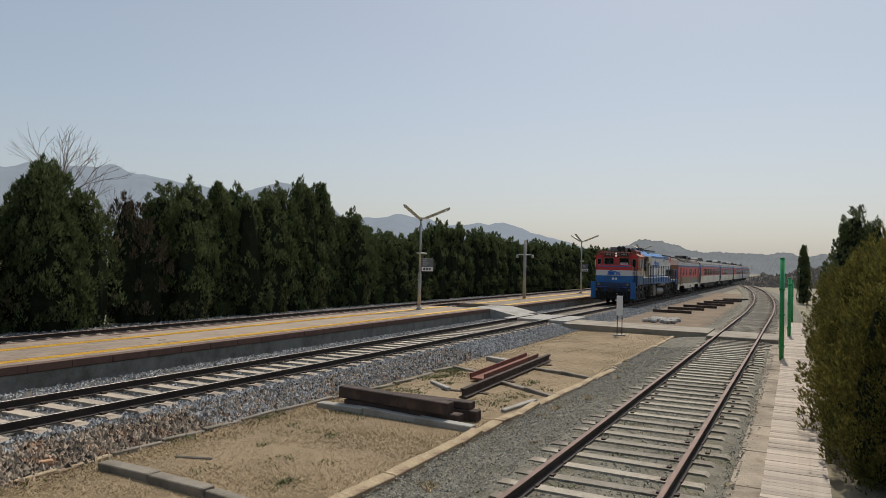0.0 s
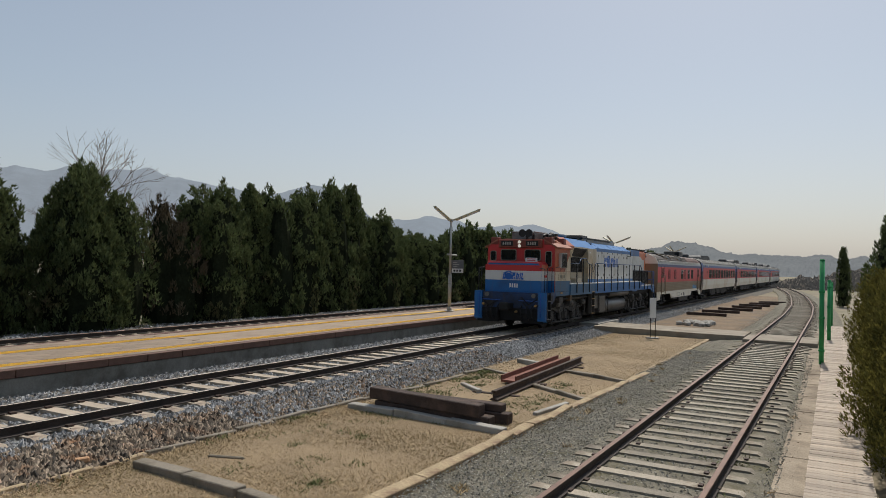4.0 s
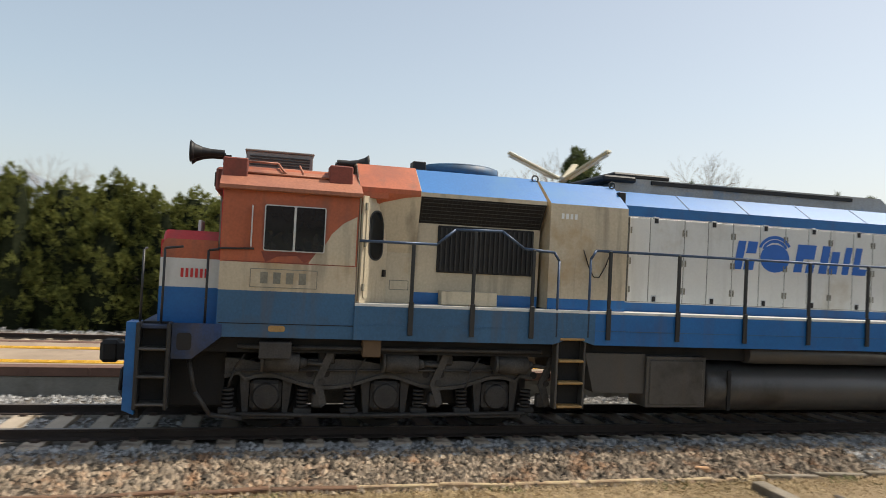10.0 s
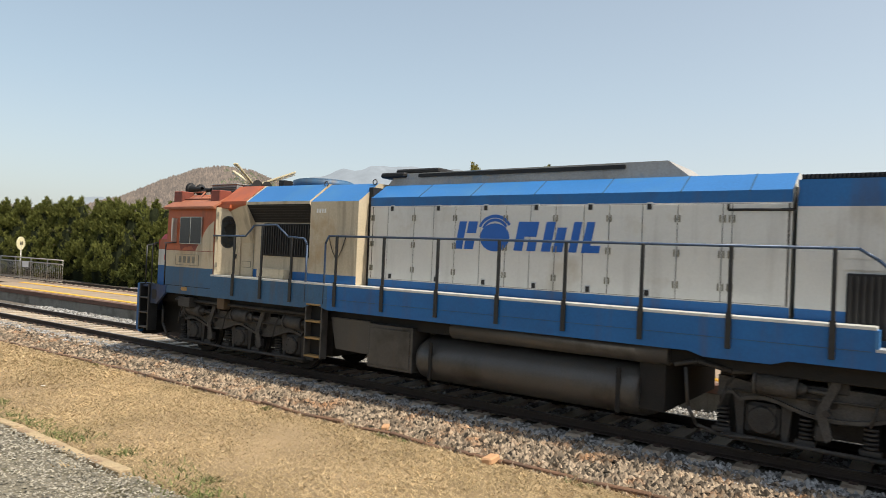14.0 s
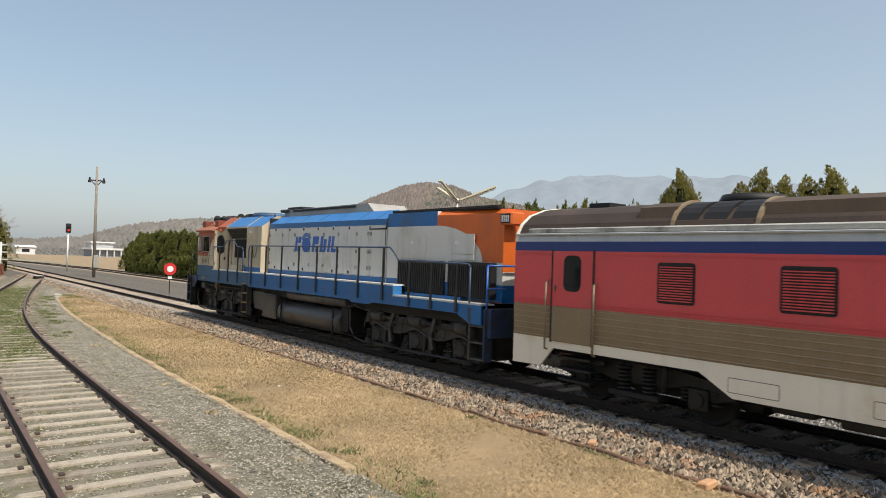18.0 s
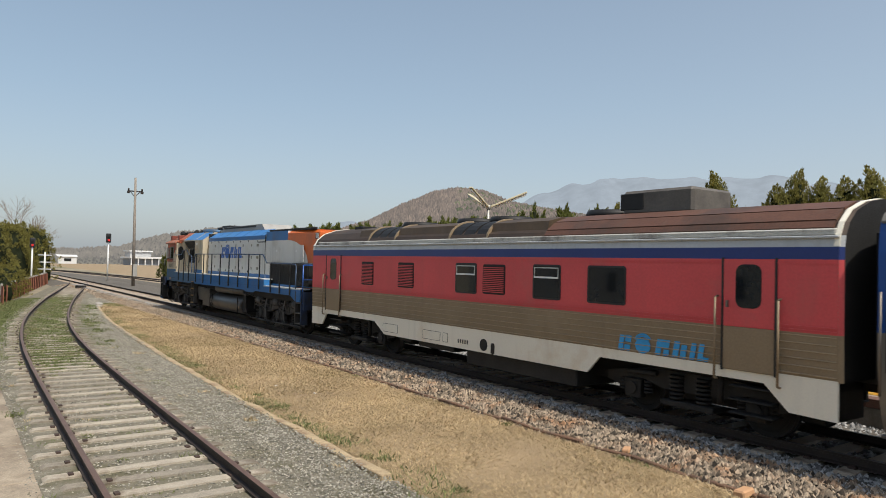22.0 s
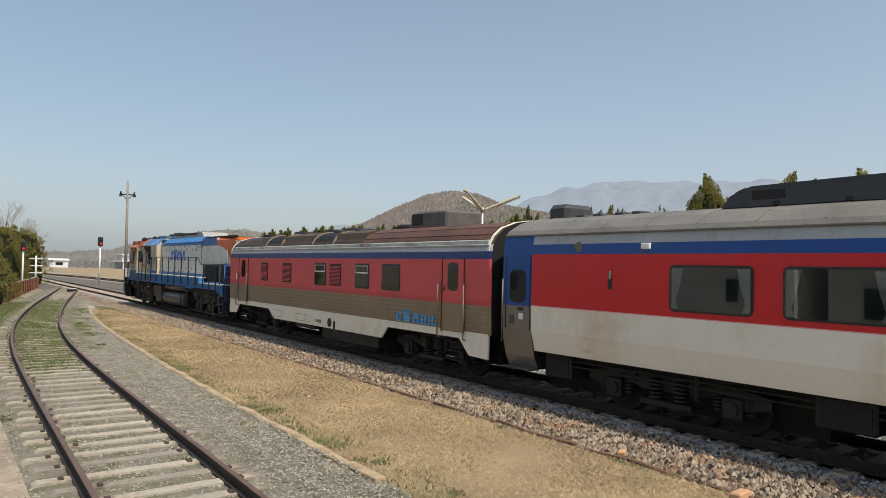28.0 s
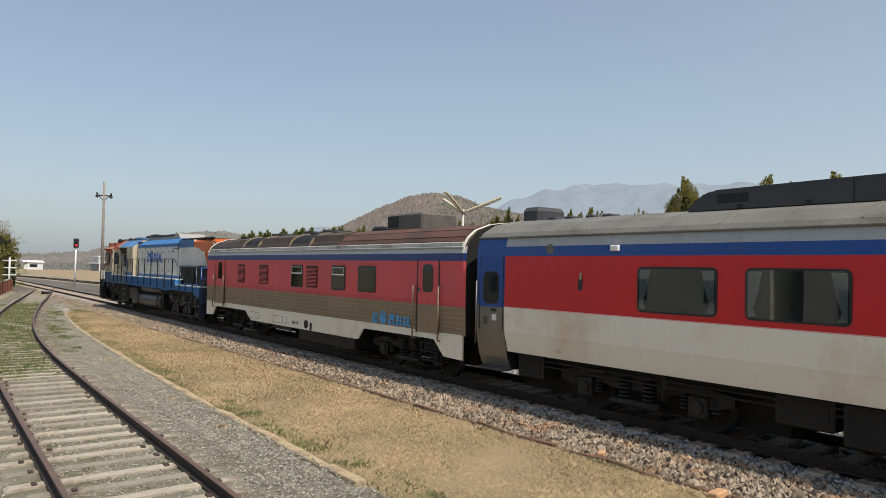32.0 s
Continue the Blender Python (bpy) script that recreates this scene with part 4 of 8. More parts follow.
T_LAMP = mat("headlamp_lit", (0.8, 0.75, 0.66), 0.3, glow=(1.0, 0.93, 0.8), strength=0.6)
T_LENS = mat("lamp_lens", (0.20, 0.195, 0.18), 0.2, 0.2)
T_HUMP = mat("hump_worn_grey", (0.33, 0.315, 0.29), 0.6, 0, 0.2, 1.2, 30, 0.0, (0.09, 0.21, 0.36), 0.3, streak=0.3)


def rrect(u0, u1, z0, z1, r, n=4):
    pts = []
    for cx, cz, a0 in ((u1 - r, z1 - r, 0), (u0 + r, z1 - r, 90), (u0 + r, z0 + r, 180), (u1 - r, z0 + r, 270)):
        for i in range(n + 1):
            a = radians(a0 + 90 * i / n)
            pts.append((cx + r * math.cos(a), cz + r * math.sin(a)))
    return pts


def plate(name, parent, outline, x0, x1, material, label=""):
    bm = B()
    slab(bm, outline, x0, x1)
    bmesh.ops.recalc_face_normals(bm, faces=bm.faces)
    return part(name, bm, material, parent, label)


def boxpart(name, parent, dims, material, label="", bevel=0.01):
    bm = B()
    box(bm, *dims, 0, bevel)
    return part(name, bm, material, parent, label)


def logo(parent, x, u0, u1, z0, z1, material):
    """The operator's mark as plain slanted bars and a disc with a swoosh."""
    h, w = z1 - z0, u1 - u0
    sl = 0.18 * h
    cx, cz, r = u0 + 0.30 * w, z0 + 0.5 * h, 0.52 * h
    top = plate("company_mark", parent, [(cx + 1.0 * r * math.cos(radians(a)), cz - 0.12 * h + 0.82 * r * math.sin(radians(a))) for a in range(0, 360, 15)], x, x + 0.006, material)
    for a, b, lo, hi in ((0.0, 0.055, 0, 0.86), (0.07, 0.14, 0, 0.34), (0.07, 0.14, 0.5, 0.86), (0.44, 0.5, 0, 0.86), (0.5, 0.58, 0.42, 0.86), (0.53, 0.59, 0, 0.34),
                         (0.63, 0.69, 0, 0.86), (0.71, 0.77, 0, 0.7), (0.81, 0.86, 0, 0.86), (0.89, 0.94, 0, 0.86), (0.94, 1.0, 0, 0.2)):
        plate("bar", top, ((u0 + a * w + sl * lo, z0 + lo * h), (u0 + b * w + sl * lo, z0 + lo * h), (u0 + b * w + sl * hi, z0 + hi * h), (u0 + a * w + sl * hi, z0 + hi * h)), x, x + 0.006, material)
    for ri, ro in ((0.98, 1.12), (0.74, 0.88)):
        arc = [(cx + ro * r * 1.05 * math.cos(radians(a)), cz + 0.02 * h + ro * r * 0.95 * math.sin(radians(a))) for a in range(28, 166, 12)]
        arc += [(cx + ri * r * 1.05 * math.cos(radians(a)), cz + 0.02 * h + ri * r * 0.9 * math.sin(radians(a))) for a in range(160, 22, -12)]
        plate("arc", top, arc, x, x + 0.006, material)
    return top


def bars(parent, x, u0, u1, z0, z1, n, material, name="number_bar", m=None):
    w = (u1 - u0) / n
    for i in range(n):
        ob = plate(name, parent, ((u0 + (i + 0.16) * w, z0), (u0 + (i + 0.74) * w, z0), (u0 + (i + 0.74) * w, z1), (u0 + (i + 0.16) * w, z1)), x, x + 0.005, material)
        if m:
            ob.matrix_basis = m


WHEELS = []


def wheelset_mesh(r):
    bm = B()
    n = 28
    for s in (-1, 1):
        prof = ((0.69, 0.09), (0.79, 0.13), (0.785, r * 0.78), (0.80, r * 0.82), (0.80, r), (0.70, r), (0.672, r + 0.028), (0.665, r * 0.82), (0.70, r * 0.78))
        rings = [[bm.verts.new((s * px, pr_ * math.cos(6.2832 * i / n), pr_ * math.sin(6.2832 * i / n))) for i in range(n)] for px, pr_ in prof]
        k = len(prof)
        for a in range(k):
            for i in range(n):
                f = bm.faces.new((rings[a][i], rings[a][(i + 1) % n], rings[(a + 1) % k][(i + 1) % n], rings[(a + 1) % k][i]))
                f.material_index = 1 if a == 4 else 0
        for i in range(3):
            a = 2.094 * i
            tube(bm, (s * 0.79, 0.2 * math.cos(a), 0.2 * math.sin(a)), (s * 0.80, 0.2 * math.cos(a), 0.2 * math.sin(a)), 0.05, n=8)
    tube(bm, (-0.95, 0, 0), (0.95, 0, 0), 0.085, n=12)
    bmesh.ops.recalc_face_normals(bm, faces=bm.faces)
    me = bpy.data.meshes.new("wheelset")
    bm.to_mesh(me)
    bm.free()
    me.materials.append(T_CHASSIS)
    me.materials.append(M_RAILTOP)
    return me


WHEEL_BIG, WHEEL_SMALL = wheelset_mesh(0.50), wheelset_mesh(0.43)


def loco_bogie(parent, axles):
    mid = axles[1]
    pieces = []
    bm = B()
    lo, hi = axles[0] - 0.55, axles[2] + 0.55
    for s in (-1, 1):
        # sway-backed side frame, swept up over each pedestal
        top, bot = [], []
        for i in range(49):
            y = lo + (hi - lo) * i / 48
            d = min(abs(y - a) for a in axles)
            top.append((y, 1.02 - 0.07 * math.exp(-(d / 0.3) ** 2)))
            bot.append((y, 0.60 + 0.17 * math.exp(-(d / 0.42) ** 2) + (0.12 if y < axles[0] - 0.35 or y > axles[2] + 0.35 else 0)))
        slab(bm, bot + top[::-1], s * 1.02, s * 1.13, 2)
        rim = [(y, z + 0.05) for y, z in bot]
        slab(bm, bot + rim[::-1], s * 1.13, s * 1.17, 2)
        for a in axles:
            # pedestal legs, axle-box cover with bolts, coil springs
            slab(bm, ((a - 0.30, 0.26), (a - 0.23, 0.26), (a - 0.22, 0.74), (a - 0.36, 0.80)), s * 0.99, s * 1.09)
            slab(bm, ((a + 0.23, 0.26), (a + 0.30, 0.26), (a + 0.36, 0.80), (a + 0.22, 0.74)), s * 0.99, s * 1.09)
            ba = B()
            box(ba, min(s * 0.98, s * 1.14), max(s * 0.98, s * 1.14), a - 0.21, a + 0.21, 0.30, 0.72, 0, 0.05)
            tube(ba, (s * 1.13, a, 0.50), (s * 1.17, a, 0.50), 0.19, 0.16, n=16)
            for k in range(6):
                c = 1.0472 * k
                tube(ba, (s * 1.165, a + 0.13 * math.cos(c), 0.50 + 0.13 * math.sin(c)), (s * 1.185, a + 0.13 * math.cos(c), 0.50 + 0.13 * math.sin(c)), 0.022, n=6)
            bmesh.ops.recalc_face_normals(ba, faces=ba.faces)
            pieces.append(("axle_box", ba))
            box(bm, min(s * 1.02, s * 1.18), max(s * 1.02, s * 1.18), a - 0.40, a + 0.40, 0.20, 0.26, 0, 0.01)
            for d in (-0.50, 0.50):
                for k in range(5):
                    tube(bm, (s * 1.04, a + d, 0.34 + 0.055 * k), (s * 1.04, a + d, 0.372 + 0.055 * k), 0.08, n=10)
                box(bm, min(s * 0.98, s * 1.12), max(s * 0.98, s * 1.12), a + d - 0.12, a + d + 0.12, 0.26, 0.33, 0, 0.01)
            # brake cylinder, rod and hanger
            ba = B()
            tube(ba, (s * 1.22, a - 0.05, 1.0), (s * 1.22, a + 0.42, 0.98), 0.135, n=16)
            tube(ba, (s * 1.22, a - 0.09, 1.0), (s * 1.22, a - 0.05, 1.0), 0.15, n=16)
            tube(ba, (s * 1.22, a + 0.42, 0.98), (s * 1.22, a + 0.52, 0.98), 0.09, 0.05, n=12)
            tube(ba, (s * 1.22, a + 0.50, 0.98), (s * 1.2, a + 0.84, 0.95), 0.032, n=8)
            pieces.append(("brake_cylinder", ba))
            slab(bm, ((a + 0.80, 1.14), (a + 0.90, 1.12), (a + 0.74, 0.72), (a + 0.82, 0.42), (a + 0.74, 0.36), (a + 0.62, 0.70)), s * 1.2, s * 1.235, 2)
            tube(bm, (s * 1.18, a + 0.74, 0.72), (s * 1.26, a + 0.74, 0.72), 0.045, n=8)
            pipe(bm, [(s * 1.22, a - 0.3, 1.08), (s * 1.23, a - 0.42, 0.9), (s * 1.22, a - 0.5, 0.62)], 0.016, n=6)
            box(bm, min(s * 1.1, s * 1.22), max(s * 1.1, s * 1.22), a + 0.62, a + 0.78, 0.36, 0.56, 0, 0.02)
            for d in (0.58, 0.80):
                tube(bm, (s * 1.12, a + d, 0.82), (s * 1.134, a + d, 0.82), 0.055, n=10, mi=1)
        pipe(bm, [(s * 1.18, lo + 0.1, 0.27), (s * 1.18, mid - 0.5, 0.24), (s * 1.18, hi - 0.1, 0.27)], 0.03)
        pipe(bm, [(s * 1.2, lo + 0.2, 0.86), (s * 1.2, hi - 0.2, 0.9)], 0.018)
        for y in (mid - 0.85, mid + 0.85):
            box(bm, s * 0.9, s * 1.15, y - 0.12, y + 0.12, 0.95, 1.2, 0, 0.02)
    box(bm, -1.0, 1.0, lo + 0.2, hi - 0.2, 0.72, 0.9)
    # added solid core that blocks the bright ground beyond the wheels
    box(bm, -0.62, 0.62, lo - 0.1, hi + 0.1, 0.3, 1.1)
    me = bpy.data.meshes.new("bogie")
    bmesh.ops.recalc_face_normals(bm, faces=bm.faces)
    bm.to_mesh(me)
    bm.free()
    for m in (T_BOGIE, T_DARK, T_DUST):
        me.materials.append(m)
    bogie = new("bogie", me)
    bogie.parent = parent
    for name, piece in pieces:
        part(name, piece, T_DUST if name == "brake_cylinder" else T_BOGIE, bogie)
    for a in axles:
        w = shared("wheelset", WHEEL_BIG, parent, pose(0, a, 0.5))
        WHEELS.append((w, a, 0.5))
    return bogie


def coach_bogie(parent, y, wheel=True):
    bm = B()
    for s in (-1, 1):
        slab(bm, ((y - 1.75, 0.5), (y - 1.35, 0.42), (y - 1.0, 0.62), (y - 0.55, 0.5), (y + 0.55, 0.5), (y + 1.0, 0.62), (y + 1.35, 0.42), (y + 1.75, 0.5), (y + 1.75, 0.66), (y + 0.8, 0.82), (y - 0.8, 0.82), (y - 1.75, 0.66)), s * 1.0, s * 1.1)
        for a in (y - 1.15, y + 1.15):
            box(bm, s * 0.96, s * 1.16, a - 0.17, a + 0.17, 0.26, 0.6, 0, 0.02)
            tube(bm, (s * 1.16, a, 0.43), (s * 1.2, a, 0.43), 0.11, n=12)
            for d in (-0.27, 0.27):
                for k in range(4):
                    tube(bm, (s * 1.05, a + d, 0.36 + 0.06 * k), (s * 1.05, a + d, 0.40 + 0.06 * k), 0.08, n=10)
        for d in (-0.25, 0.25):
            for k in range(6):
                tube(bm, (s * 1.12, y + d, 0.38 + 0.07 * k), (s * 1.12, y + d, 0.42 + 0.07 * k), 0.12, n=10)
        box(bm, s * 0.95, s * 1.25, y - 0.5, y + 0.5, 0.26, 0.36, 0, 0.02)
        tube(bm, (s * 1.2, y - 0.6, 0.75), (s * 1.2, y - 1.2, 0.72), 0.05, n=8)
        tube(bm, (s * 1.22, y + 0.6, 0.45), (s * 1.22, y + 0.62, 0.98), 0.05, n=8)
    box(bm, -1.0, 1.0, y - 0.4, y + 0.4, 0.5, 0.9)
    # added dark centre block, keeps lit ground from showing through
    box(bm, -0.6, 0.6, y - 1.9, y + 1.9, 0.3, 0.85)
    bmesh.ops.recalc_face_normals(bm, faces=bm.faces)
    part("bogie", bm, T_CBOGIE, parent)
    for a in (y - 1.15, y + 1.15):
        w = shared("wheelset", WHEEL_SMALL, parent, pose(0, a, 0.43))
        if wheel:
            WHEELS.append((w, a, 0.43))


def U(u):
    return u + 10.0


# ---- the locomotive ----
loco = thing("locomotive", "weathered orange, white and blue diesel locomotive, cab leading", "locomotive")


def build_locomotive():
    L = loco
    # frame and side valance
    bm = B()
    box(bm, -1.30, 1.30, U(-19.15), U(-0.95), 1.12, 1.42)
    part("underframe", bm, T_CHASSIS, L)
    for s in (-1, 1):
        n = "side_sill"
        bm = B()
        slab(bm, ((U(-16.5), 1.34), (U(-13.6), 1.34), (U(-13.3), 1.44), (U(-12.95), 1.34), (U(-12.95), 1.80), (U(-16.5), 1.80)), s * 1.50, s * 1.545)
        bmesh.ops.recalc_face_normals(bm, faces=bm.faces)
        part(n, bm, T_FADED, L, "faded and grimy blue side sill")
        bm = B()
        slab(bm, ((U(-12.95), 1.34), (U(-6.3), 1.34), (U(-6.1), 1.28), (U(-5.3), 1.28), (U(-5.1), 1.34), (U(-1.75), 1.34), (U(-1.3), 1.15), (U(-0.95), 1.15), (U(-0.95), 1.55), (U(-4.2), 1.55), (U(-4.2), 1.80), (U(-12.95), 1.80)), s * 1.50, s * 1.545)
        bmesh.ops.recalc_face_normals(bm, faces=bm.faces)
        part(n, bm, T_BLUE, L)
        bm = B()
        box(bm, s * 1.18, s * 1.55, U(-16.5), U(-4.2), 1.80, 1.835)
        part("walkway", bm, T_WHITE, L, "walkway plate with a white edge")
        bm = B()
        box(bm, s * 1.18, s * 1.55, U(-4.2), U(-0.95), 1.55, 1.585)
        part("walkway", bm, T_CGREY, L)
        bm = B()
        box(bm, s * 1.3, s * 1.552, U(-4.21), U(-4.17), 1.585, 1.80)
        part("walkway_step", bm, T_SKYBLUE, L)
        # seam line along the valance
        bm = B()
        box(bm, s * 1.545, s * 1.55, U(-16.4), U(-4.25), 1.545, 1.555)
        part("valance_seam", bm, T_FADED, L)
    # nose
    bm = B()
    prof = [(-1.22, 1.42), (-1.22, 1.60), (-1.22, 1.95), (-1.22, 2.33), (-1.20, 2.58), (-1.10, 2.70), (1.10, 2.70), (1.20, 2.58), (1.22, 2.33), (1.22, 1.95), (1.22, 1.60), (1.22, 1.42)]
    prism(bm, prof, U(-19.02), U(-18.25), [0, 0, 1, 3, 2, 2, 2, 3, 1, 0, 0, 0], 0, None)
    # front face in bands
    bm2 = B()
    for z0, z1, mi in ((1.42, 1.95, 0), (1.95, 2.33, 1), (2.33, 2.56, 2)):
        box(bm2, -1.215, 1.215, U(-19.03), U(-19.018), z0, z1, mi)
    part("nose_front", bm2, [T_BLUE, T_WHITE, T_RED], L)
    bmesh.ops.recalc_face_normals(bm, faces=bm.faces)
    bmesh.ops.bevel(bm, geom=[e for e in bm.edges if all(v.co.y < U(-19.0) and v.co.z > 2.55 for v in e.verts)], offset=0.07, segments=3, affect="EDGES", profile=0.5)
    for f in bm.faces:
        if f.calc_center_median().z > 2.5:
            f.material_index = 2
    part("nose", bm, [T_BLUE, T_WHITE, T_RED, T_ORANGE], L, "short nose in red, white and blue bands")
    nt = boxpart("nose_notice", L, (0.35, 0.85, U(-18.62), U(-18.58), 2.70, 2.86), M_WHITE, "small white notice with red print", 0.004)
    for z in (2.74, 2.80):
        boxpart("print_bar", nt, (0.42, 0.78, U(-18.624), U(-18.618), z, z + 0.03), M_RED, bevel=0)
    lg = logo(L, 0, -0.9, 0.0, 1.98, 2.30, T_LOGO)
    lg.matrix_basis = pose(0.45, U(-19.035), 0, 0, 0, -90)
    bars(L, 0, -0.25, 0.15, 1.66, 1.82, 4, M_WHITE, m=pose(0.1, U(-19.035), 0, 0, 0, -90))
    for s in (-1, 1):
        bars(L, s * 1.225 - (0.005 if s < 0 else 0), U(-18.78), U(-18.42), 2.08, 2.20, 6, M_RED, "notice_bar")
    # cab
    bm = B()
    prof = [(-1.5, 1.34), (-1.5, 1.95), (-1.5, 2.32), (-1.48, 3.30), (-1.05, 3.62), (1.05, 3.62), (1.48, 3.30), (1.5, 2.32), (1.5, 1.95), (1.5, 1.34)]
    prism(bm, prof, U(-18.27), U(-16.5), [0, 1, 2, 2, 2, 2, 2, 1, 0, 0], 2)
    bmesh.ops.recalc_face_normals(bm, faces=bm.faces)
    part("cab", bm, [T_FADED, T_CREAM, T_ORANGE], L, "faded orange, cream and blue driver's cab")
    # rear cab wall in cream and front in red
    bm = B()
    slab(bm, ((-1.49, 1.84), (-1.49, 3.28), (-1.05, 3.58), (1.05, 3.58), (1.49, 3.28), (1.49, 1.84)), 0, 0.012)
    ob = part("cab_rear_wall", bm, T_CREAM, L)
    ob.matrix_basis = pose(0, U(-16.488), 0, 0, 0, 0) @ Matrix(((0, 1, 0, 0), (1, 0, 0, 0), (0, 0, 1, 0), (0, 0, 0, 1)))
    bm = B()
    for z0, z1, mi in ((1.36, 1.95, 0), (1.95, 2.33, 1), (2.33, 3.29, 2)):
        box(bm, -1.47, 1.47, U(-18.282), U(-18.268), z0, z1, mi)
    prism(bm, ((-1.47, 3.29), (-1.05, 3.60), (1.05, 3.60), (1.47, 3.29)), U(-18.282), U(-18.268), [2] * 4, 2)
    part("cab_front", bm, [T_BLUE, T_WHITE, T_RED], L)
    # cream sweep behind the side window and the eave
    for s in (-1, 1):
        x = s * 1.5
        arc = [(U(-16.5), 2.33), (U(-16.98), 2.33)] + [(U(-16.98 + 0.48 * math.sin(radians(a))), 3.02 - 0.68 * math.cos(radians(a))) for a in (0, 20, 40, 60, 75, 90)]
        arc = [(U(-17.15), 2.33), (U(-17.05), 2.48), (U(-16.92), 2.62), (U(-16.85), 2.75), (U(-16.7), 2.9), (U(-16.52), 3.0), (U(-16.52), 2.33)]
        plate("cream_sweep", L, arc, x, x + s * 0.005, T_CREAM)
        bm = B()
        box(bm, min(x, x + s * 0.09), max(x, x + s * 0.09), U(-18.32), U(-16.47), 3.26, 3.31, 0, 0.01)
        prism(bm, ((s * 1.0, 3.58), (s * 1.0, 3.64), (s * 1.59, 3.315), (s * 1.59, 3.27)), U(-18.32), U(-16.47))
        bmesh.ops.recalc_face_normals(bm, faces=bm.faces)
        part("cab_eave", bm, T_EAVE, L)
        # side window of two sliding panes
        w = plate("side_window", L, rrect(U(-17.74), U(-16.94), 2.48, 3.09, 0.03), x + s * 0.001, x + s * 0.025, T_FRAME)
        for a, b in ((-17.725, -17.36), (-17.33, -16.955)):
            plate("pane", w, rrect(U(a), U(b), 2.495, 3.075, 0.015), x + s * 0.02, x + s * 0.03, T_GLASS)
        # number panel
        boxpart("wind_deflector", L, (min(x, x + s * 0.14), max(x, x + s * 0.14), U(-17.90), U(-17.885), 2.52, 3.06), T_FRAME, "pale wind deflector", 0.003)
        plate("sill_grime", L, ((U(-17.76), 2.47), (U(-17.02), 2.47), (U(-17.06), 2.42), (U(-17.2), 2.34), (U(-17.3), 2.43), (U(-17.55), 2.41), (U(-17.7), 2.33)), x, x + s * 0.004, T_ROOFBOX)
        pn = plate("number_panel", L, rrect(U(-17.88), U(-17.02), 2.0, 2.24, 0.01), x, x + s * 0.006, T_CREAM)
        for q0, q1, r0, r1 in ((-17.88, -17.02, 1.995, 2.005), (-17.88, -17.02, 2.235, 2.245), (-17.885, -17.875, 2.0, 2.24), (-17.025, -17.015, 2.0, 2.24)):
            boxpart("border", pn, (min(x, x + s * 0.009), max(x, x + s * 0.009), U(q0), U(q1), r0, r1), T_NUMBER, bevel=0)
        bars(pn, x + (0.006 if s > 0 else -0.011), U(-17.78), U(-17.12), 2.05, 2.2, 4, T_NUMBER)
        # roof boxes
        for u in (-18.15, -16.75):
            bm = B()
            box(bm, s * 1.02, s * 1.34, U(u - 0.16), U(u + 0.16), 3.40, 3.70, 0, 0.015)
            part("roof_box", bm, T_ROOFBOX, L)
        # grab irons beside the nose
        bm = B()
        for u in (-18.95, -18.42):
            pipe(bm, [(s * 1.42, U(u), 1.48), (s * 1.42, U(u), 2.45), (s * 1.42, U(u + 0.22), 2.48)], 0.016)
        pipe(bm, [(s * 1.53, U(-18.3), 2.48), (s * 1.53, U(-17.85), 2.50)], 0.014)
        part("grab_rail", bm, T_RAIL, L)
        # front steps
        st = boxpart("front_steps", L, (min(s * 1.30, s * 1.34), max(s * 1.30, s * 1.34), U(-19.22), U(-18.82), 0.42, 1.5), T_CHASSIS)
        for z in (0.45, 0.80, 1.15):
            boxpart("step", st, (min(s * 1.32, s * 1.56), max(s * 1.32, s * 1.56), U(-19.2), U(-18.84), z, z + 0.035), T_TANK)
        for u in (-19.22, -18.86):
            boxpart("stringer", st, (min(s * 1.32, s * 1.56), max(s * 1.32, s * 1.56), U(u), U(u + 0.05), 0.40, 1.50), T_RAIL)
        bm = B()
        slab(bm, ((U(-18.8), 1.5), (U(-18.8), 1.05), (U(-18.55), 1.05), (U(-18.2), 1.34), (U(-18.2), 1.5)), s * 1.46, s * 1.52)
        bmesh.ops.recalc_face_normals(bm, faces=bm.faces)
        part("corner_gusset", bm, T_GRIMEBLUE, L)
        plate("jack_socket", L, rrect(U(-18.74), U(-18.56), 1.16, 1.38, 0.04), s * 1.52, s * 1.526, T_DARK)
        boxpart("sand_filler", L, (min(s * 1.3, s * 1.5), max(s * 1.3, s * 1.5), U(-17.72), U(-17.3), 1.06, 1.28), T_BOGIE)
        boxpart("speed_sensor_box", L, (min(s * 1.3, s * 1.47), max(s * 1.3, s * 1.47), U(-16.35), U(-16.1), 1.1, 1.34), mat("ochre_casting", (0.12, 0.075, 0.04), 0.7))
        plate("cover_cap", L, rrect(U(-17.62), U(-17.4), 1.42, 1.50, 0.035), s * 1.5, s * 1.512, T_STEP)
    # wind screens
    for x0, x1, z0, z1 in ((-1.36, -1.08, 2.72, 3.14), (-0.88, -0.18, 2.74, 3.20), (0.18, 0.88, 2.74, 3.20), (1.08, 1.36, 2.50, 3.14)):
        o = [(x, z) for x, z in rrect(x0, x1, z0, z1, 0.07)]
        bm = B()
        vs = [bm.verts.new((x, U(-18.285), z)) for x, z in o]
        ws = [bm.verts.new((x, U(-18.31), z)) for x, z in o]
        for i in range(len(o)):
            bm.faces.new((vs[i], vs[(i + 1) % len(o)], ws[(i + 1) % len(o)], ws[i]))
        bm.faces.new(ws)
        bmesh.ops.recalc_face_normals(bm, faces=bm.faces)
        fr = part("windscreen", bm, T_NUMBER, L)
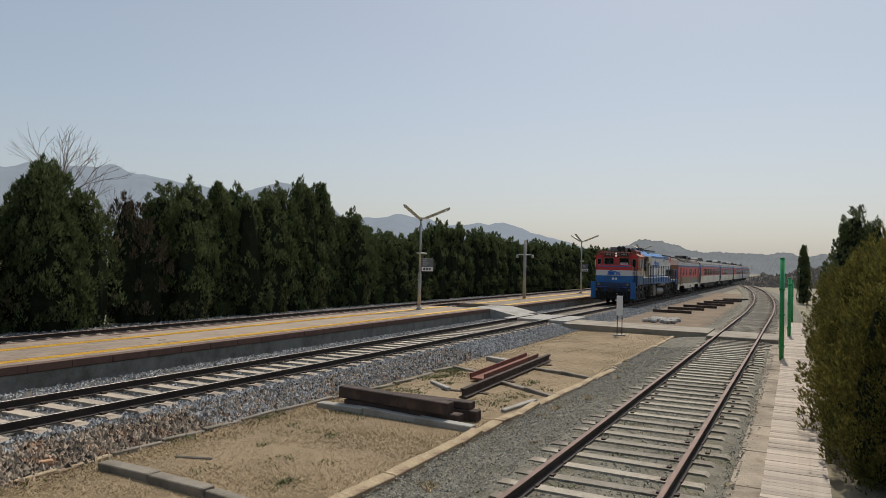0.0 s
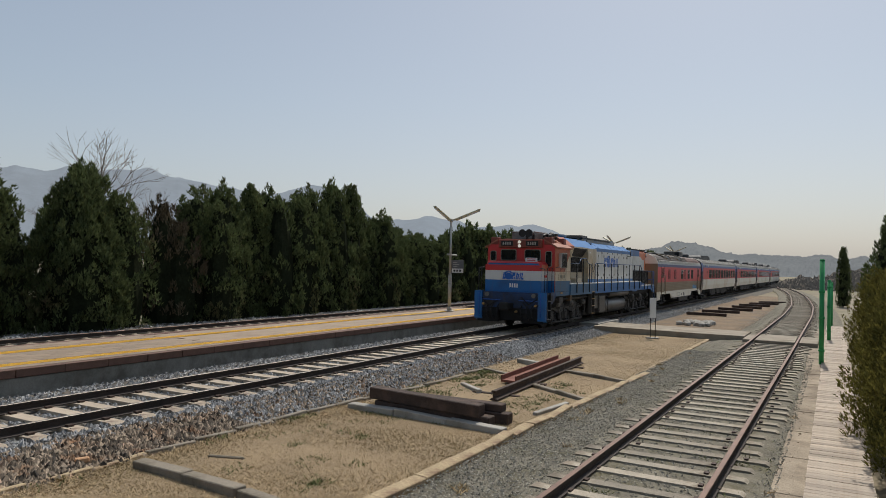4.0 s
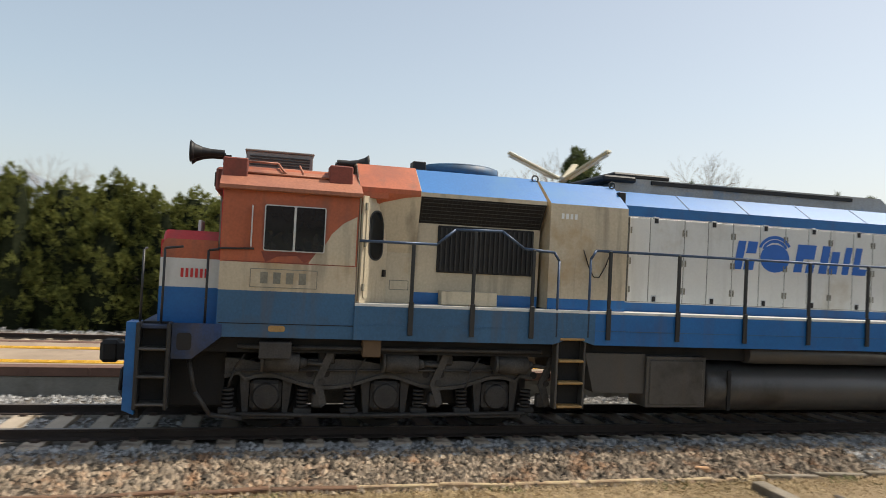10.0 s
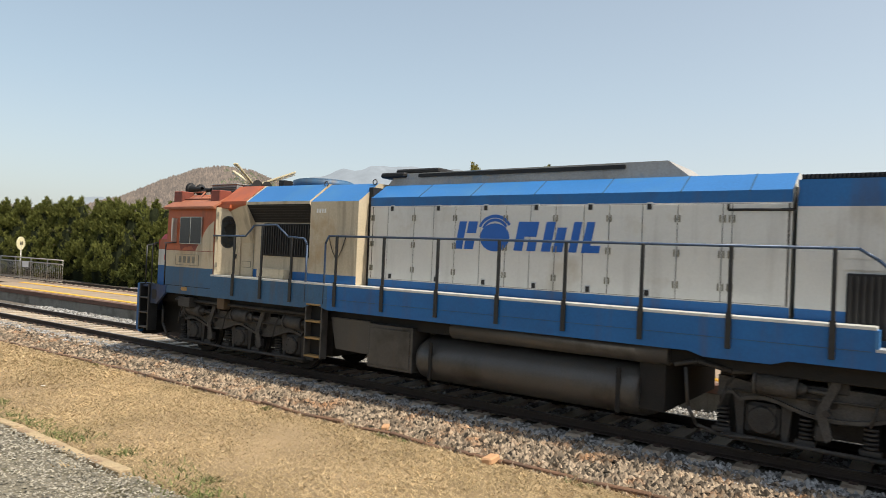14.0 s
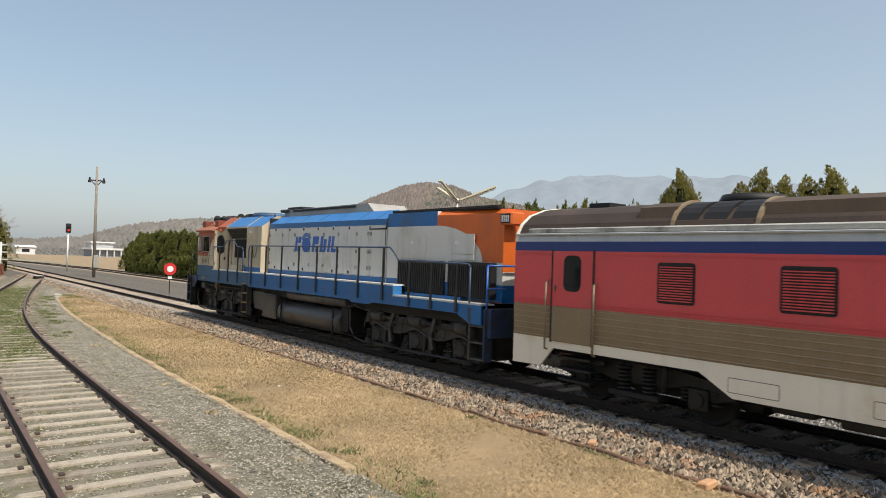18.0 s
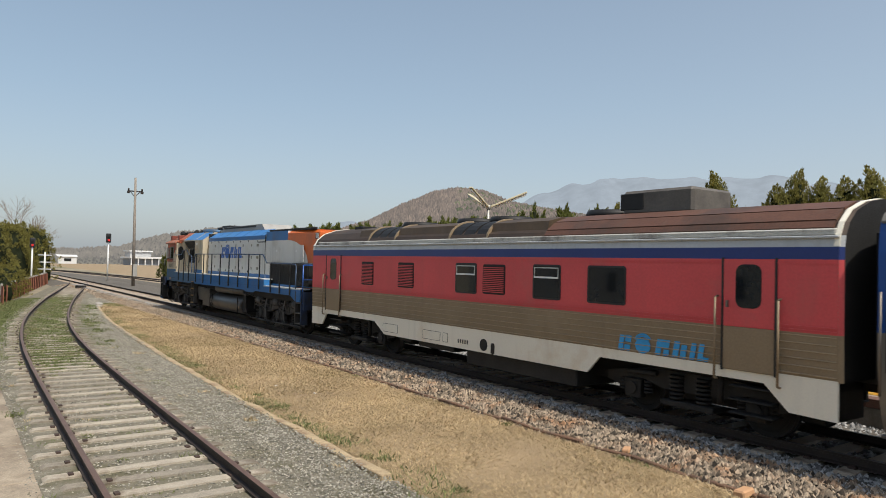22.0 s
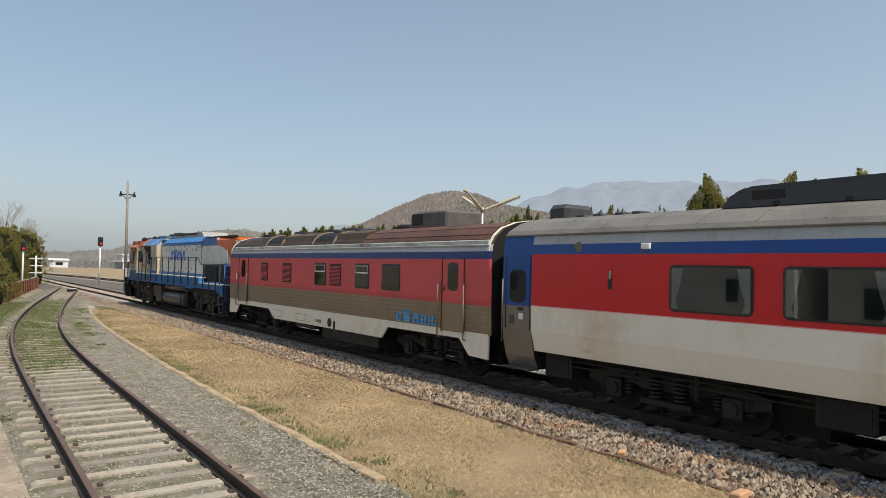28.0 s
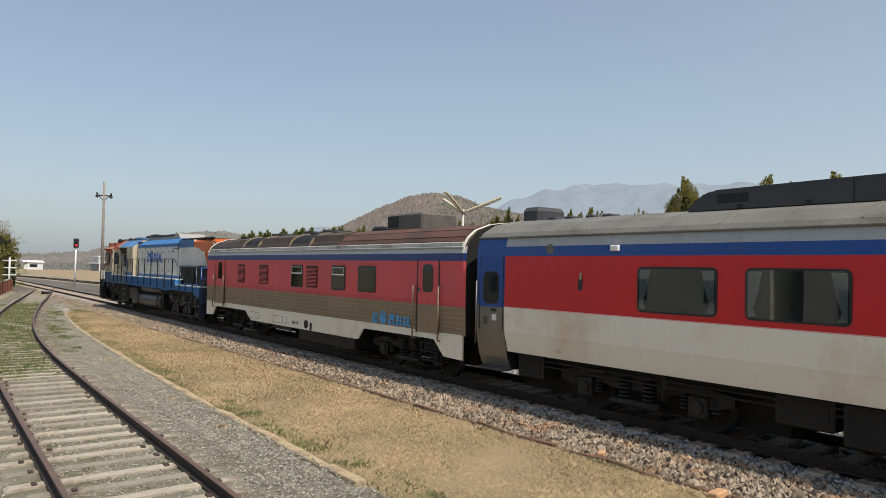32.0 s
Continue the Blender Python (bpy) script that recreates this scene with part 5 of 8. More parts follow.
        o = rrect(x0 + 0.03, x1 - 0.03, z0 + 0.03, z1 - 0.03, 0.06)
        bm = B()
        bm.faces.new([bm.verts.new((x, U(-18.3125), z)) for x, z in o])
        part("pane", bm, T_GLASS, fr)
    # twin headlamps and number boxes over the screens
    bm = B()
    box(bm, -0.95, 0.95, U(-18.42), U(-18.26), 3.26, 3.60, 0, 0.03)
    part("headlamp_housing", bm, T_ROOFBOX, L)
    for z in (3.34, 3.50):
        bm = B()
        tube(bm, (0, U(-18.42), z), (0, U(-18.45), z), 0.06, 0.065, n=16)
        part("headlamp", bm, T_LAMP, L, "round lit headlamp")
    for s in (-1, 1):
        nb = boxpart("number_box", L, (s * 0.55 - 0.27, s * 0.55 + 0.27, U(-18.445), U(-18.42), 3.34, 3.54), T_DARK)
        bars(nb, 0, -0.2, 0.2, 3.38, 3.5, 4, M_CONC, m=pose(s * 0.55, U(-18.447), 0, 0, 0, -90))
    # roof gear: air conditioner, horns, rails
    ac = boxpart("air_conditioner", L, (-0.5, 0.5, U(-18.05), U(-17.1), 3.64, 3.92), mat("weathered_unit_grey", (0.20, 0.20, 0.195), 0.6, 0, 0.2, 3, 30, 0.1, (0.12, 0.11, 0.10), 0.4))
    for k in range(5):
        boxpart("louvre", ac, (0.5, 0.515, U(-18.0), U(-17.15), 3.68 + 0.04 * k, 3.70 + 0.04 * k), T_SLAT, bevel=0)
    boxpart("cover", ac, (-0.52, 0.52, U(-18.07), U(-17.08), 3.92, 3.95), mat("weathered_unit_grey", (0.20, 0.20, 0.195)))
    for u, d in ((-18.35, -1), (-16.75, 1)):
        for s in (-0.12, 0.16):
            bm = B()
            prev = None
            for a, r in ((0, 0.05), (0.18, 0.05), (0.3, 0.07), (0.4, 0.11), (0.46, 0.16)):
                if prev:
                    tube(bm, (s + 0.4, U(u + d * prev[0]), 3.84), (s + 0.4, U(u + d * a), 3.84), prev[1], r, n=12, caps=(a > 0.45))
                prev = (a, r)
            box(bm, s + 0.36, s + 0.44, U(u), U(u + d * 0.1) if d > 0 else U(u + 0.1), 3.62, 3.82)
            part("horn", bm, T_DARK, L)
    for pts in ([(1.0, U(-18.0), 3.70), (1.0, U(-17.6), 3.70), (1.2, U(-17.5), 3.55), (1.2, U(-17.4), 3.5)], [(1.25, U(-18.2), 3.52), (1.25, U(-16.7), 3.52)], [(0.9, U(-17.3), 3.70), (1.15, U(-17.25), 3.56), (1.3, U(-17.2), 3.42)]):
        bm = B()
        pipe(bm, pts, 0.016)
        part("roof_pipe", bm, T_EAVE, L)
    # equipment hood behind the cab
    bm = B()
    prof = [(-1.12, 1.83), (-1.12, 2.0), (-1.12, 3.0), (-1.36, 3.36), (-1.36, 3.42), (-0.85, 3.80), (0.85, 3.80), (1.36, 3.42), (1.36, 3.36), (1.12, 3.0), (1.12, 2.0), (1.12, 1.83)]
    prism(bm, prof, U(-16.5), U(-13.72), [0, 1, 2, 1, 3, 3, 3, 1, 2, 1, 0, 0], 1)
    bmesh.ops.recalc_face_normals(bm, faces=bm.faces)
    part("equipment_hood", bm, [T_BLUE, T_CREAM, T_DARK, T_SKYBLUE], L)
    bm = B()
    prof = [(-1.13, 1.83), (-1.13, 2.55), (-1.37, 3.37), (-1.37, 3.43), (-0.86, 3.81), (0.86, 3.81), (1.37, 3.43), (1.37, 3.37), (1.13, 2.55), (1.13, 1.83)]
    prism(bm, prof, U(-16.5), U(-15.62), None, 0)
    bmesh.ops.recalc_face_normals(bm, faces=bm.faces)
    part("hood_front_panel", bm, T_CREAM, L)
    for s in (-1, 1):
        bm = B()
        ar = [(U(-16.49), 3.0), (U(-16.4), 3.12), (U(-16.15), 3.24), (U(-15.85), 3.32), (U(-15.63), 3.35)]
        for (ya, za), (yb, zb) in zip(ar, ar[1:]):
            f = bm.faces.new([bm.verts.new((s * (1.137 + max(0.0, z - 2.55) * 0.2927), y, z)) for y, z in ((ya, za), (yb, zb), (yb, 3.37), (ya, 3.37))])
            f.material_index = 0
        bm.faces.new([bm.verts.new((s * x, U(y), z)) for x, y, z in ((1.374, -16.49, 3.37), (1.374, -15.63, 3.37), (1.374, -15.63, 3.435), (1.374, -16.49, 3.435))])
        bm.faces.new([bm.verts.new((s * x, U(y), z)) for x, y, z in ((1.374, -16.49, 3.435), (1.374, -15.63, 3.435), (0.88, -15.63, 3.813), (0.88, -16.49, 3.813))])
        part("orange_sweep", bm, T_ORANGE, L)
        # slanted intake mesh and radiator louvres
        bm = B()
        for k in range(7):
            z = 3.03 + 0.05 * k
            x = 1.13 + (z - 3.0) * 0.667
            box(bm, min(s * x, s * (x + 0.012)), max(s * x, s * (x + 0.012)), U(-15.58), U(-13.76), z, z + 0.008)
        for k in range(27):
            u = -15.58 + 1.82 * k / 26
            a, b = bm.verts.new((s * 1.15, U(u), 3.02)), bm.verts.new((s * 1.15, U(u + 0.012), 3.02))
            c, d = bm.verts.new((s * 1.378, U(u + 0.012), 3.36)), bm.verts.new((s * 1.378, U(u), 3.36))
            bm.faces.new((a, b, c, d))
        part("intake_mesh", bm, T_SLAT, L)
        x = s * 1.12
        g = boxpart("louvre_window", L, (min(x, x + s * 0.03), max(x, x + s * 0.03), U(-15.3), U(-13.82), 2.30, 2.98), T_DARK)
        for k in range(20):
            u = -15.26 + 1.40 * k / 19
            boxpart("slat", g, (min(x, x + s * 0.055), max(x, x + s * 0.055), U(u), U(u + 0.022), 2.33, 2.95), T_SLAT, bevel=0)
        bm = B()
        box(bm, min(s * 1.12, s * 1.34), max(s * 1.12, s * 1.34), U(-15.25), U(-14.42), 1.84, 2.04, 0, 0.01)
        part("sand_box", bm, T_CREAM, L)
        # door set aslant between the cab and the hood
        turn = pose(s * 1.49, U(-16.46), 0, 0, 0, s * 41.6)
        d = plate("cab_door", L, rrect(0.0, 0.54, 1.84, 3.30, 0.02), 0, s * 0.03, T_CREAM, "cream cab door with a tall oval window")
        d.matrix_basis = turn
        plate("door_leaf", d, rrect(0.06, 0.48, 1.90, 3.22, 0.03), s * 0.03, s * 0.042, T_CREAM)
        plate("seal", d, rrect(0.12, 0.43, 2.42, 3.12, 0.15, 6), s * 0.042, s * 0.048, T_GASKET)
        plate("pane", d, rrect(0.145, 0.405, 2.445, 3.095, 0.128, 6), s * 0.048, s * 0.052, T_GLASS)
        boxpart("lever_handle", d, (min(s * 0.042, s * 0.09), max(s * 0.042, s * 0.09), 0.43, 0.47, 2.2, 2.30), T_DARK, bevel=0.004)
        for z in (2.0, 2.6, 3.1):
            boxpart("hinge", d, (min(s * 0.03, s * 0.055), max(s * 0.03, s * 0.055), 0.03, 0.06, z, z + 0.1), T_NUMBER, bevel=0)
        plate("door_head", L, ((U(-16.48), 3.28), (U(-16.1), 3.28), (U(-16.1), 3.36), (U(-16.48), 3.36)), s * 1.13, s * 1.44, T_ORANGE)
    # roof fan over the equipment hood
    bm = B()
    tube(bm, (0, U(-14.75), 3.80), (0, U(-14.75), 3.96), 0.66, n=28)
    tube(bm, (0, U(-14.75), 3.96), (0, U(-14.75), 3.99), 0.66, 0.58, n=28)
    part("roof_fan", bm, T_FADED, L)
    boxpart("roof_box", L, (0.3, 0.55, U(-15.6), U(-15.4), 3.8, 3.97), T_DARK)
    bm = B()
    n = 16
    for u in (-13.75, -12.45):
        for i in range(n):
            a, b = 6.2832 * i / n, 6.2832 * (i + 1) / n
            tube(bm, (0.9, U(u) + 0.05 * math.cos(a), 3.80 + 0.05 * math.sin(a)), (0.9, U(u) + 0.05 * math.cos(b), 3.80 + 0.05 * math.sin(b)), 0.012, n=5, caps=False)
    part("lifting_eye", bm, T_TANK, L)
    # clean-air bulge
    bm = B()
    prof = [(-1.38, 1.84), (-1.38, 2.0), (-1.38, 3.40), (-0.85, 3.78), (0.85, 3.78), (1.38, 3.40), (1.38, 2.0), (1.38, 1.84)]
    prism(bm, prof, U(-13.66), U(-12.40), [0, 1, 2, 2, 2, 1, 0, 0], 1)
    bmesh.ops.recalc_face_normals(bm, faces=bm.faces)
    part("filter_housing", bm, [T_BLUE, T_CREAM, T_SKYBLUE], L)
    for s in (-1, 1):
        x = s * 1.38
        hx = plate("hatch", L, rrect(U(-12.98), U(-12.45), 2.2, 2.92, 0.02), x, x + s * 0.006, T_CREAM)
        bm = B()
        pts = [(x + s * 0.02, U(-13.12 + 0.09 * k), 2.74 - 0.42 * math.sin(math.pi * k / 5)) for k in range(6)]
        pipe(bm, pts, 0.008, n=5)
        part("chain", bm, T_DARK, L)
        bars(L, x + (0.001 if s > 0 else -0.006), U(-13.5), U(-13.22), 3.18, 3.26, 4, M_WHITE, "notice_bar")
    # long hood
    bm = B()
    prof = [(-1.13, 1.83), (-1.13, 1.97), (-1.13, 3.32), (-1.13, 3.48), (-0.72, 3.74), (0.72, 3.74), (1.13, 3.48), (1.13, 3.32), (1.13, 1.97), (1.13, 1.83)]
    prism(bm, prof, U(-12.32), U(-5.18), [0, 1, 2, 3, 3, 3, 2, 1, 0, 0], 1)
    bmesh.ops.recalc_face_normals(bm, faces=bm.faces)
    part("engine_hood", bm, [T_BLUE, T_WHITE, T_BLUE, T_SKYBLUE], L, "long white hood of engine doors with a blue roof")
    bm = B()
    prof = [(-1.13, 1.585), (-1.13, 1.97), (-1.13, 3.26), (-1.13, 3.60), (1.13, 3.60), (1.13, 3.26), (1.13, 1.97), (1.13, 1.585)]
    prism(bm, prof, U(-5.12), U(-3.05), [0, 1, 2, 2, 2, 1, 0, 0], 1)
    bmesh.ops.recalc_face_normals(bm, faces=bm.faces)
    part("radiator_hood", bm, [T_BLUE, T_WHITE, T_BLUE], L)
    bm = B()
    prof = [(-1.13, 1.585), (-1.13, 3.50), (-1.0, 3.60), (1.0, 3.60), (1.13, 3.50), (1.13, 1.585)]
    prism(bm, prof, U(-3.05), U(-0.95), None, 0, lambda x, z: (x * 0.86, z))
    bmesh.ops.recalc_face_normals(bm, faces=bm.faces)
    part("rear_hood", bm, T_ORANGE_NEW, L, "bright orange rear hood end")
    bm = B()
    box(bm, -0.98, 0.98, U(-0.955), U(-0.945), 1.97, 2.25, 1)
    box(bm, -0.98, 0.98, U(-0.955), U(-0.945), 1.59, 1.97, 0)
    part("rear_bands", bm, [T_BLUE, T_WHITE], L)
    boxpart("gap_frame", L, (-1.1, 1.1, U(-12.42), U(-12.30), 1.83, 3.68), T_DARK)
    for s in (-1, 1):
        x = s * 1.13
        # white sweep into the orange end
        def sx(u):
            return 1.13 * (1 - 0.14 * max(0.0, (u + 3.05) / 2.1))
        pts = [(-3.05, 2.44), (-3.05, 3.26)] + [(-3.05 + 1.5 * math.sin(radians(a)), 2.44 + 0.82 * math.cos(radians(a))) for a in (10, 25, 40, 55, 70, 82, 90)]
        bm = B()
        bm.faces.new([bm.verts.new((s * (sx(u) + 0.006), U(u), z)) for u, z in pts])
        part("white_sweep", bm, T_WHITE, L)
        for z0, z1, m in ((1.60, 1.97, T_BLUE), (1.97, 2.445, T_WHITE)):
            bm = B()
            bm.faces.new([bm.verts.new((s * (sx(u) + 0.005), U(u), z)) for u, z in ((-3.05, z0), (-0.96, z0), (-0.96, z1), (-3.05, z1))])
            part("rear_band", bm, m, L)
        # engine-room doors
        us = [-12.24, -11.88, -11.27, -10.84, -10.38, -9.87, -9.38, -8.93, -8.49, -8.02, -7.62, -7.12, -6.62, -6.02, -5.90, -5.22]
        # darker sheet behind the doors, so that the gaps between them stand out
        boxpart("door_frame", L, (min(x, x + s * 0.005), max(x, x + s * 0.005), U(-12.26), U(-5.2), 1.985, 3.305), mat("door_gap_dark", (0.10, 0.095, 0.085), 0.8), bevel=0)
        for i, (a, b) in enumerate(zip(us, us[1:])):
            bm = B()
            box(bm, min(x, x + s * 0.016), max(x, x + s * 0.016), U(a + 0.006), U(b - 0.006), 1.99, 3.30, 0, 0.003)
            d = part("engine_door", bm, T_WHITE, L)
            if i % 2 == 1 and i < 13:
                for z in (2.045, 3.275):
                    boxpart("latch_plate", d, (min(x, x + s * 0.019), max(x, x + s * 0.019), U(a + 0.055), U(a + 0.145), z - 0.055, z + 0.055), T_CGREY, bevel=0.002)
                    boxpart("latch", d, (min(x, x + s * 0.034), max(x, x + s * 0.034), U(a + 0.07), U(a + 0.13), z - 0.045, z + 0.035), T_DARK, bevel=0.006)
            else:
                for z in (2.18, 2.62, 3.1):
                    for q in (-0.03, 0.03):
                        boxpart("hinge", d, (min(x, x + s * 0.028), max(x, x + s * 0.028), U(a + q - 0.01), U(a + q + 0.01), z - 0.05, z + 0.05), T_NUMBER, bevel=0)
        logo(L, x + (0.018 if s > 0 else -0.024), U(-10.36), U(-7.76), 2.58, 3.12, T_LOGO)
        # seams of the roof sheets, rivet strips and panel edges
        for u in (-11.2, -10.1, -8.9, -7.75, -6.6, -5.7):
            bm = B()
            prism(bm, ((s * 1.134, 3.46), (s * 1.134, 3.485), (s * 0.722, 3.747), (s * 0.70, 3.738), (s * 1.11, 3.46)), U(u), U(u + 0.018))
            bmesh.ops.recalc_face_normals(bm, faces=bm.faces)
            part("roof_seam", bm, T_FADED, L)
        hp = plate("inspection_cover", L, rrect(U(-15.98), U(-15.70), 2.02, 2.16, 0.01), s * 1.131, s * 1.138, T_NUMBER)
        plate("cover_face", hp, rrect(U(-15.97), U(-15.71), 2.03, 2.15, 0.01), s * 1.137, s * 1.14, T_CREAM)
        boxpart("seam", L, (min(s * 1.13, s * 1.136), max(s * 1.13, s * 1.136), U(-15.63), U(-15.615), 1.84, 2.55), T_NUMBER, bevel=0)
        boxpart("seam", L, (min(s * 1.5, s * 1.505), max(s * 1.5, s * 1.505), U(-18.24), U(-16.52), 2.325, 2.335), T_ROOFBOX, bevel=0)
        boxpart("seam", L, (min(s * 1.5, s * 1.505), max(s * 1.5, s * 1.505), U(-18.25), U(-16.5), 1.515, 1.525), T_CHASSIS, bevel=0)
        # shutters and inspection panels of the radiator end
        for a, b in ((-4.55, -2.72), (-2.55, -1.10)):
            g = boxpart("radiator_shutter", L, (min(s * 1.0, s * 1.18), max(s * 1.0, s * 1.18), U(a), U(b), 1.66, 2.44), T_DARK)
            k = int((b - a) / 0.075)
            for i in range(k):
                u = a + 0.03 + (b - a - 0.06) * i / k
                boxpart("slat", g, (min(s * 1.17, s * 1.20), max(s * 1.17, s * 1.20), U(u), U(u + 0.03), 1.69, 2.41), T_SLAT, bevel=0)
        for a, b in ((-4.6, -3.45), (-2.95, -1.75)):
            xx = s * (1.13 if a < -3.1 else sx((a + b) / 2) + 0.012)
            p = plate("panel", L, rrect(U(a), U(b), 2.62, 3.06, 0.01), xx, xx + s * 0.012, T_WHITE)
            plate("panel", L, rrect(U(a), U(b), 2.48, 2.60, 0.01), xx, xx + s * 0.012, T_WHITE)
            boxpart("label_plate", p, (min(xx, xx + s * 0.018), max(xx, xx + s * 0.018), U((a + b) / 2 - 0.05), U((a + b) / 2 + 0.05), 2.84, 2.90), M_WHITE, bevel=0)
        # handrails
        bm = B()
        xr = s * 1.53
        pipe(bm, [(xr, U(-16.48), 2.68), (xr, U(-15.4), 2.69), (xr, U(-15.14), 2.91), (xr, U(-14.45), 2.93), (xr, U(-14.11), 2.70), (xr, U(-13.64), 2.67), (xr, U(-13.56), 2.55), (xr, U(-13.56), 1.45)], 0.02)
        part("handrail", bm, T_RAILTOP, L)
        bm = B()
        pipe(bm, [(xr, U(-13.06), 1.45), (xr, U(-13.06), 2.6), (xr, U(-12.98), 2.73), (xr, U(-4.4), 2.73), (xr, U(-4.2), 2.60), (xr, U(-4.0), 2.42), (xr, U(-1.42), 2.40), (xr, U(-1.34), 2.34), (xr, U(-1.34), 1.2)], 0.02)
        part("handrail", bm, T_RAILTOP, L)
        for u, z0, z1 in [(-15.73, 1.42, 2.68), (-14.85, 1.42, 2.90), (-13.96, 1.42, 2.69)] + [(u, 1.42, 2.73) for u in (-12.75, -11.6, -10.42, -9.24, -8.1, -6.95, -5.8, -4.64)] + [(u, 1.36, 2.41) for u in (-3.5, -2.65, -1.75)]:
            bm = B()
            box(bm, min(s * 1.55, s * 1.585), max(s * 1.55, s * 1.585), U(u - 0.035), U(u + 0.035), z0, z0 + 0.46, 0, 0.006)
            box(bm, min(s * 1.53, s * 1.57), max(s * 1.53, s * 1.57), U(u - 0.024), U(u + 0.024), z0 + 0.46, z1, 0, 0.006)
            part("handrail_post", bm, T_RAIL, L)
        # side steps under the walkway
        st = boxpart("side_steps", L, (min(s * 1.36, s * 1.39), max(s * 1.36, s * 1.39), U(-13.52), U(-13.10), 0.42, 1.42), T_CHASSIS)
        for u in (-13.54, -13.11):
            boxpart("stringer", st, (min(s * 1.36, s * 1.54), max(s * 1.36, s * 1.54), U(u), U(u + 0.035), 0.40, 1.55), T_TANK)
        for z in (0.42, 0.76, 1.08, 1.40):
            boxpart("step", st, (min(s * 1.38, s * 1.56), max(s * 1.38, s * 1.56), U(-13.5), U(-13.11), z, z + 0.035), T_STEP)
        # boxes, tank and air reservoir below
        bm = B()
        slab(bm, ((U(-13.0), 1.2), (U(-12.85), 0.62), (U(-12.0), 0.60), (U(-12.0), 1.2)), s * 0.9, s * 1.36)
        bmesh.ops.recalc_face_normals(bm, faces=bm.faces)
        part("battery_box", bm, T_TANK, L)
        bx = boxpart("equipment_box", L, (min(s * 0.9, s * 1.42), max(s * 0.9, s * 1.42), U(-12.0), U(-10.98), 0.40, 1.18), T_TANK)
        boxpart("lid", bx, (min(s * 1.42, s * 1.435), max(s * 1.42, s * 1.435), U(-11.95), U(-11.03), 0.45, 1.12), T_TANK)
        bm = B()
        tube(bm, (s * 1.28, U(-10.2), 1.24), (s * 1.28, U(-6.6), 1.24), 0.165, n=22)
        part("air_reservoir", bm, T_TANK, L)
        bm = B()
        pipe(bm, [(s * 1.42, U(-6.5), 1.12), (s * 1.40, U(-6.2), 1.2), (s * 1.3, U(-5.8), 1.1), (s * 1.2, U(-5.4), 1.12), (s * 1.2, U(-1.9), 1.14)], 0.03)
        part("brake_pipe", bm, T_BOGIE, L)
        bm = B()
        pipe(bm, [(s * 1.42, U(-6.35), 1.1), (s * 1.44, U(-6.3), 0.6), (s * 1.38, U(-6.2), 0.36), (s * 1.3, U(-5.9), 0.26), (s * 1.25, U(-5.5), 0.28)], 0.025)
        part("sand_hose", bm, T_BOGIE, L)
        bm = B()
        pipe(bm, [(s * 1.36, U(-18.0), 1.2), (s * 1.36, U(-13.7), 1.2)], 0.03)
        part("brake_pipe", bm, T_BOGIE, L)
        bm = B()
        pipe(bm, [(s * 1.3, U(-18.6), 1.0), (s * 1.36, U(-18.5), 0.6), (s * 1.34, U(-18.3), 0.3), (s * 1.25, U(-17.9), 0.22)], 0.03)
        part("sand_hose", bm, T_BOGIE, L)
        # rear steps and corner
        st = boxpart("rear_steps", L, (min(s * 1.30, s * 1.34), max(s * 1.30, s * 1.34), U(-1.32), U(-0.82), 0.40, 1.40), T_CHASSIS)
        for z in (0.42, 0.76, 1.10):
            boxpart("step", st, (min(s * 1.32, s * 1.55), max(s * 1.32, s * 1.55), U(-1.28), U(-0.86), z, z + 0.035), T_TANK)
        for u, m in ((-1.32, T_TANK), (-0.86, T_GRIMEBLUE)):
            boxpart("stringer", st, (min(s * 1.32, s * 1.56), max(s * 1.32, s * 1.56), U(u), U(u + 0.05), 0.40, 1.50), m)
        bm = B()
        pipe(bm, [(s * 1.5, U(-0.83), 1.1), (s * 1.5, U(-0.83), 2.38), (s * 0.5, U(-0.83), 2.38)], 0.022)
        pipe(bm, [(s * 1.5, U(-0.83), 1.9), (s * 1.0, U(-0.83), 1.9)], 0.018)
        part("end_rail", bm, T_RAILBLUE, L)
        pn = plate("rear_side_box", L, rrect(U(-4.1), U(-2.0), 1.6, 1.66, 0.01), s * 1.2, s * 1.24, T_BLUE)
    # fuel tank
    bm = B()
    prof = []
    for a in range(0, 360, 8):
        c, s_ = math.cos(radians(a)), math.sin(radians(a))
        prof.append((1.44 * math.copysign(abs(c) ** 0.62, c), 0.66 + 0.46 * math.copysign(abs(s_) ** 0.85, s_)))
    rings = []
    for y, k in ((-10.93, 0.90), (-10.88, 0.97), (-10.80, 1.0), (-7.10, 1.0), (-7.04, 0.97), (-7.0, 0.92)):
        rings.append([bm.verts.new((x * (1 - (1 - k) * 0.5), U(y), 0.66 + (z - 0.66) * k)) for x, z in prof])
    for ra, rb in zip(rings, rings[1:]):
        for i in range(len(prof)):
            bm.faces.new((ra[i], ra[(i + 1) % len(prof)], rb[(i + 1) % len(prof)], rb[i])).smooth = True
    bm.faces.new(rings[0])
    bm.faces.new(rings[-1])
    bmesh.ops.recalc_face_normals(bm, faces=bm.faces)
    tank = part("fuel_tank", bm, T_TANK, L, "long rounded dark fuel tank")
    for u in (-10.6, -7.3):
        boxpart("strap", tank, (1.42, 1.452, U(u), U(u + 0.06), 0.35, 0.98), T_CHASSIS, bevel=0)
    boxpart("tank_end", L, (-1.3, 1.3, U(-7.02), U(-6.65), 0.42, 1.1), T_CHASSIS)
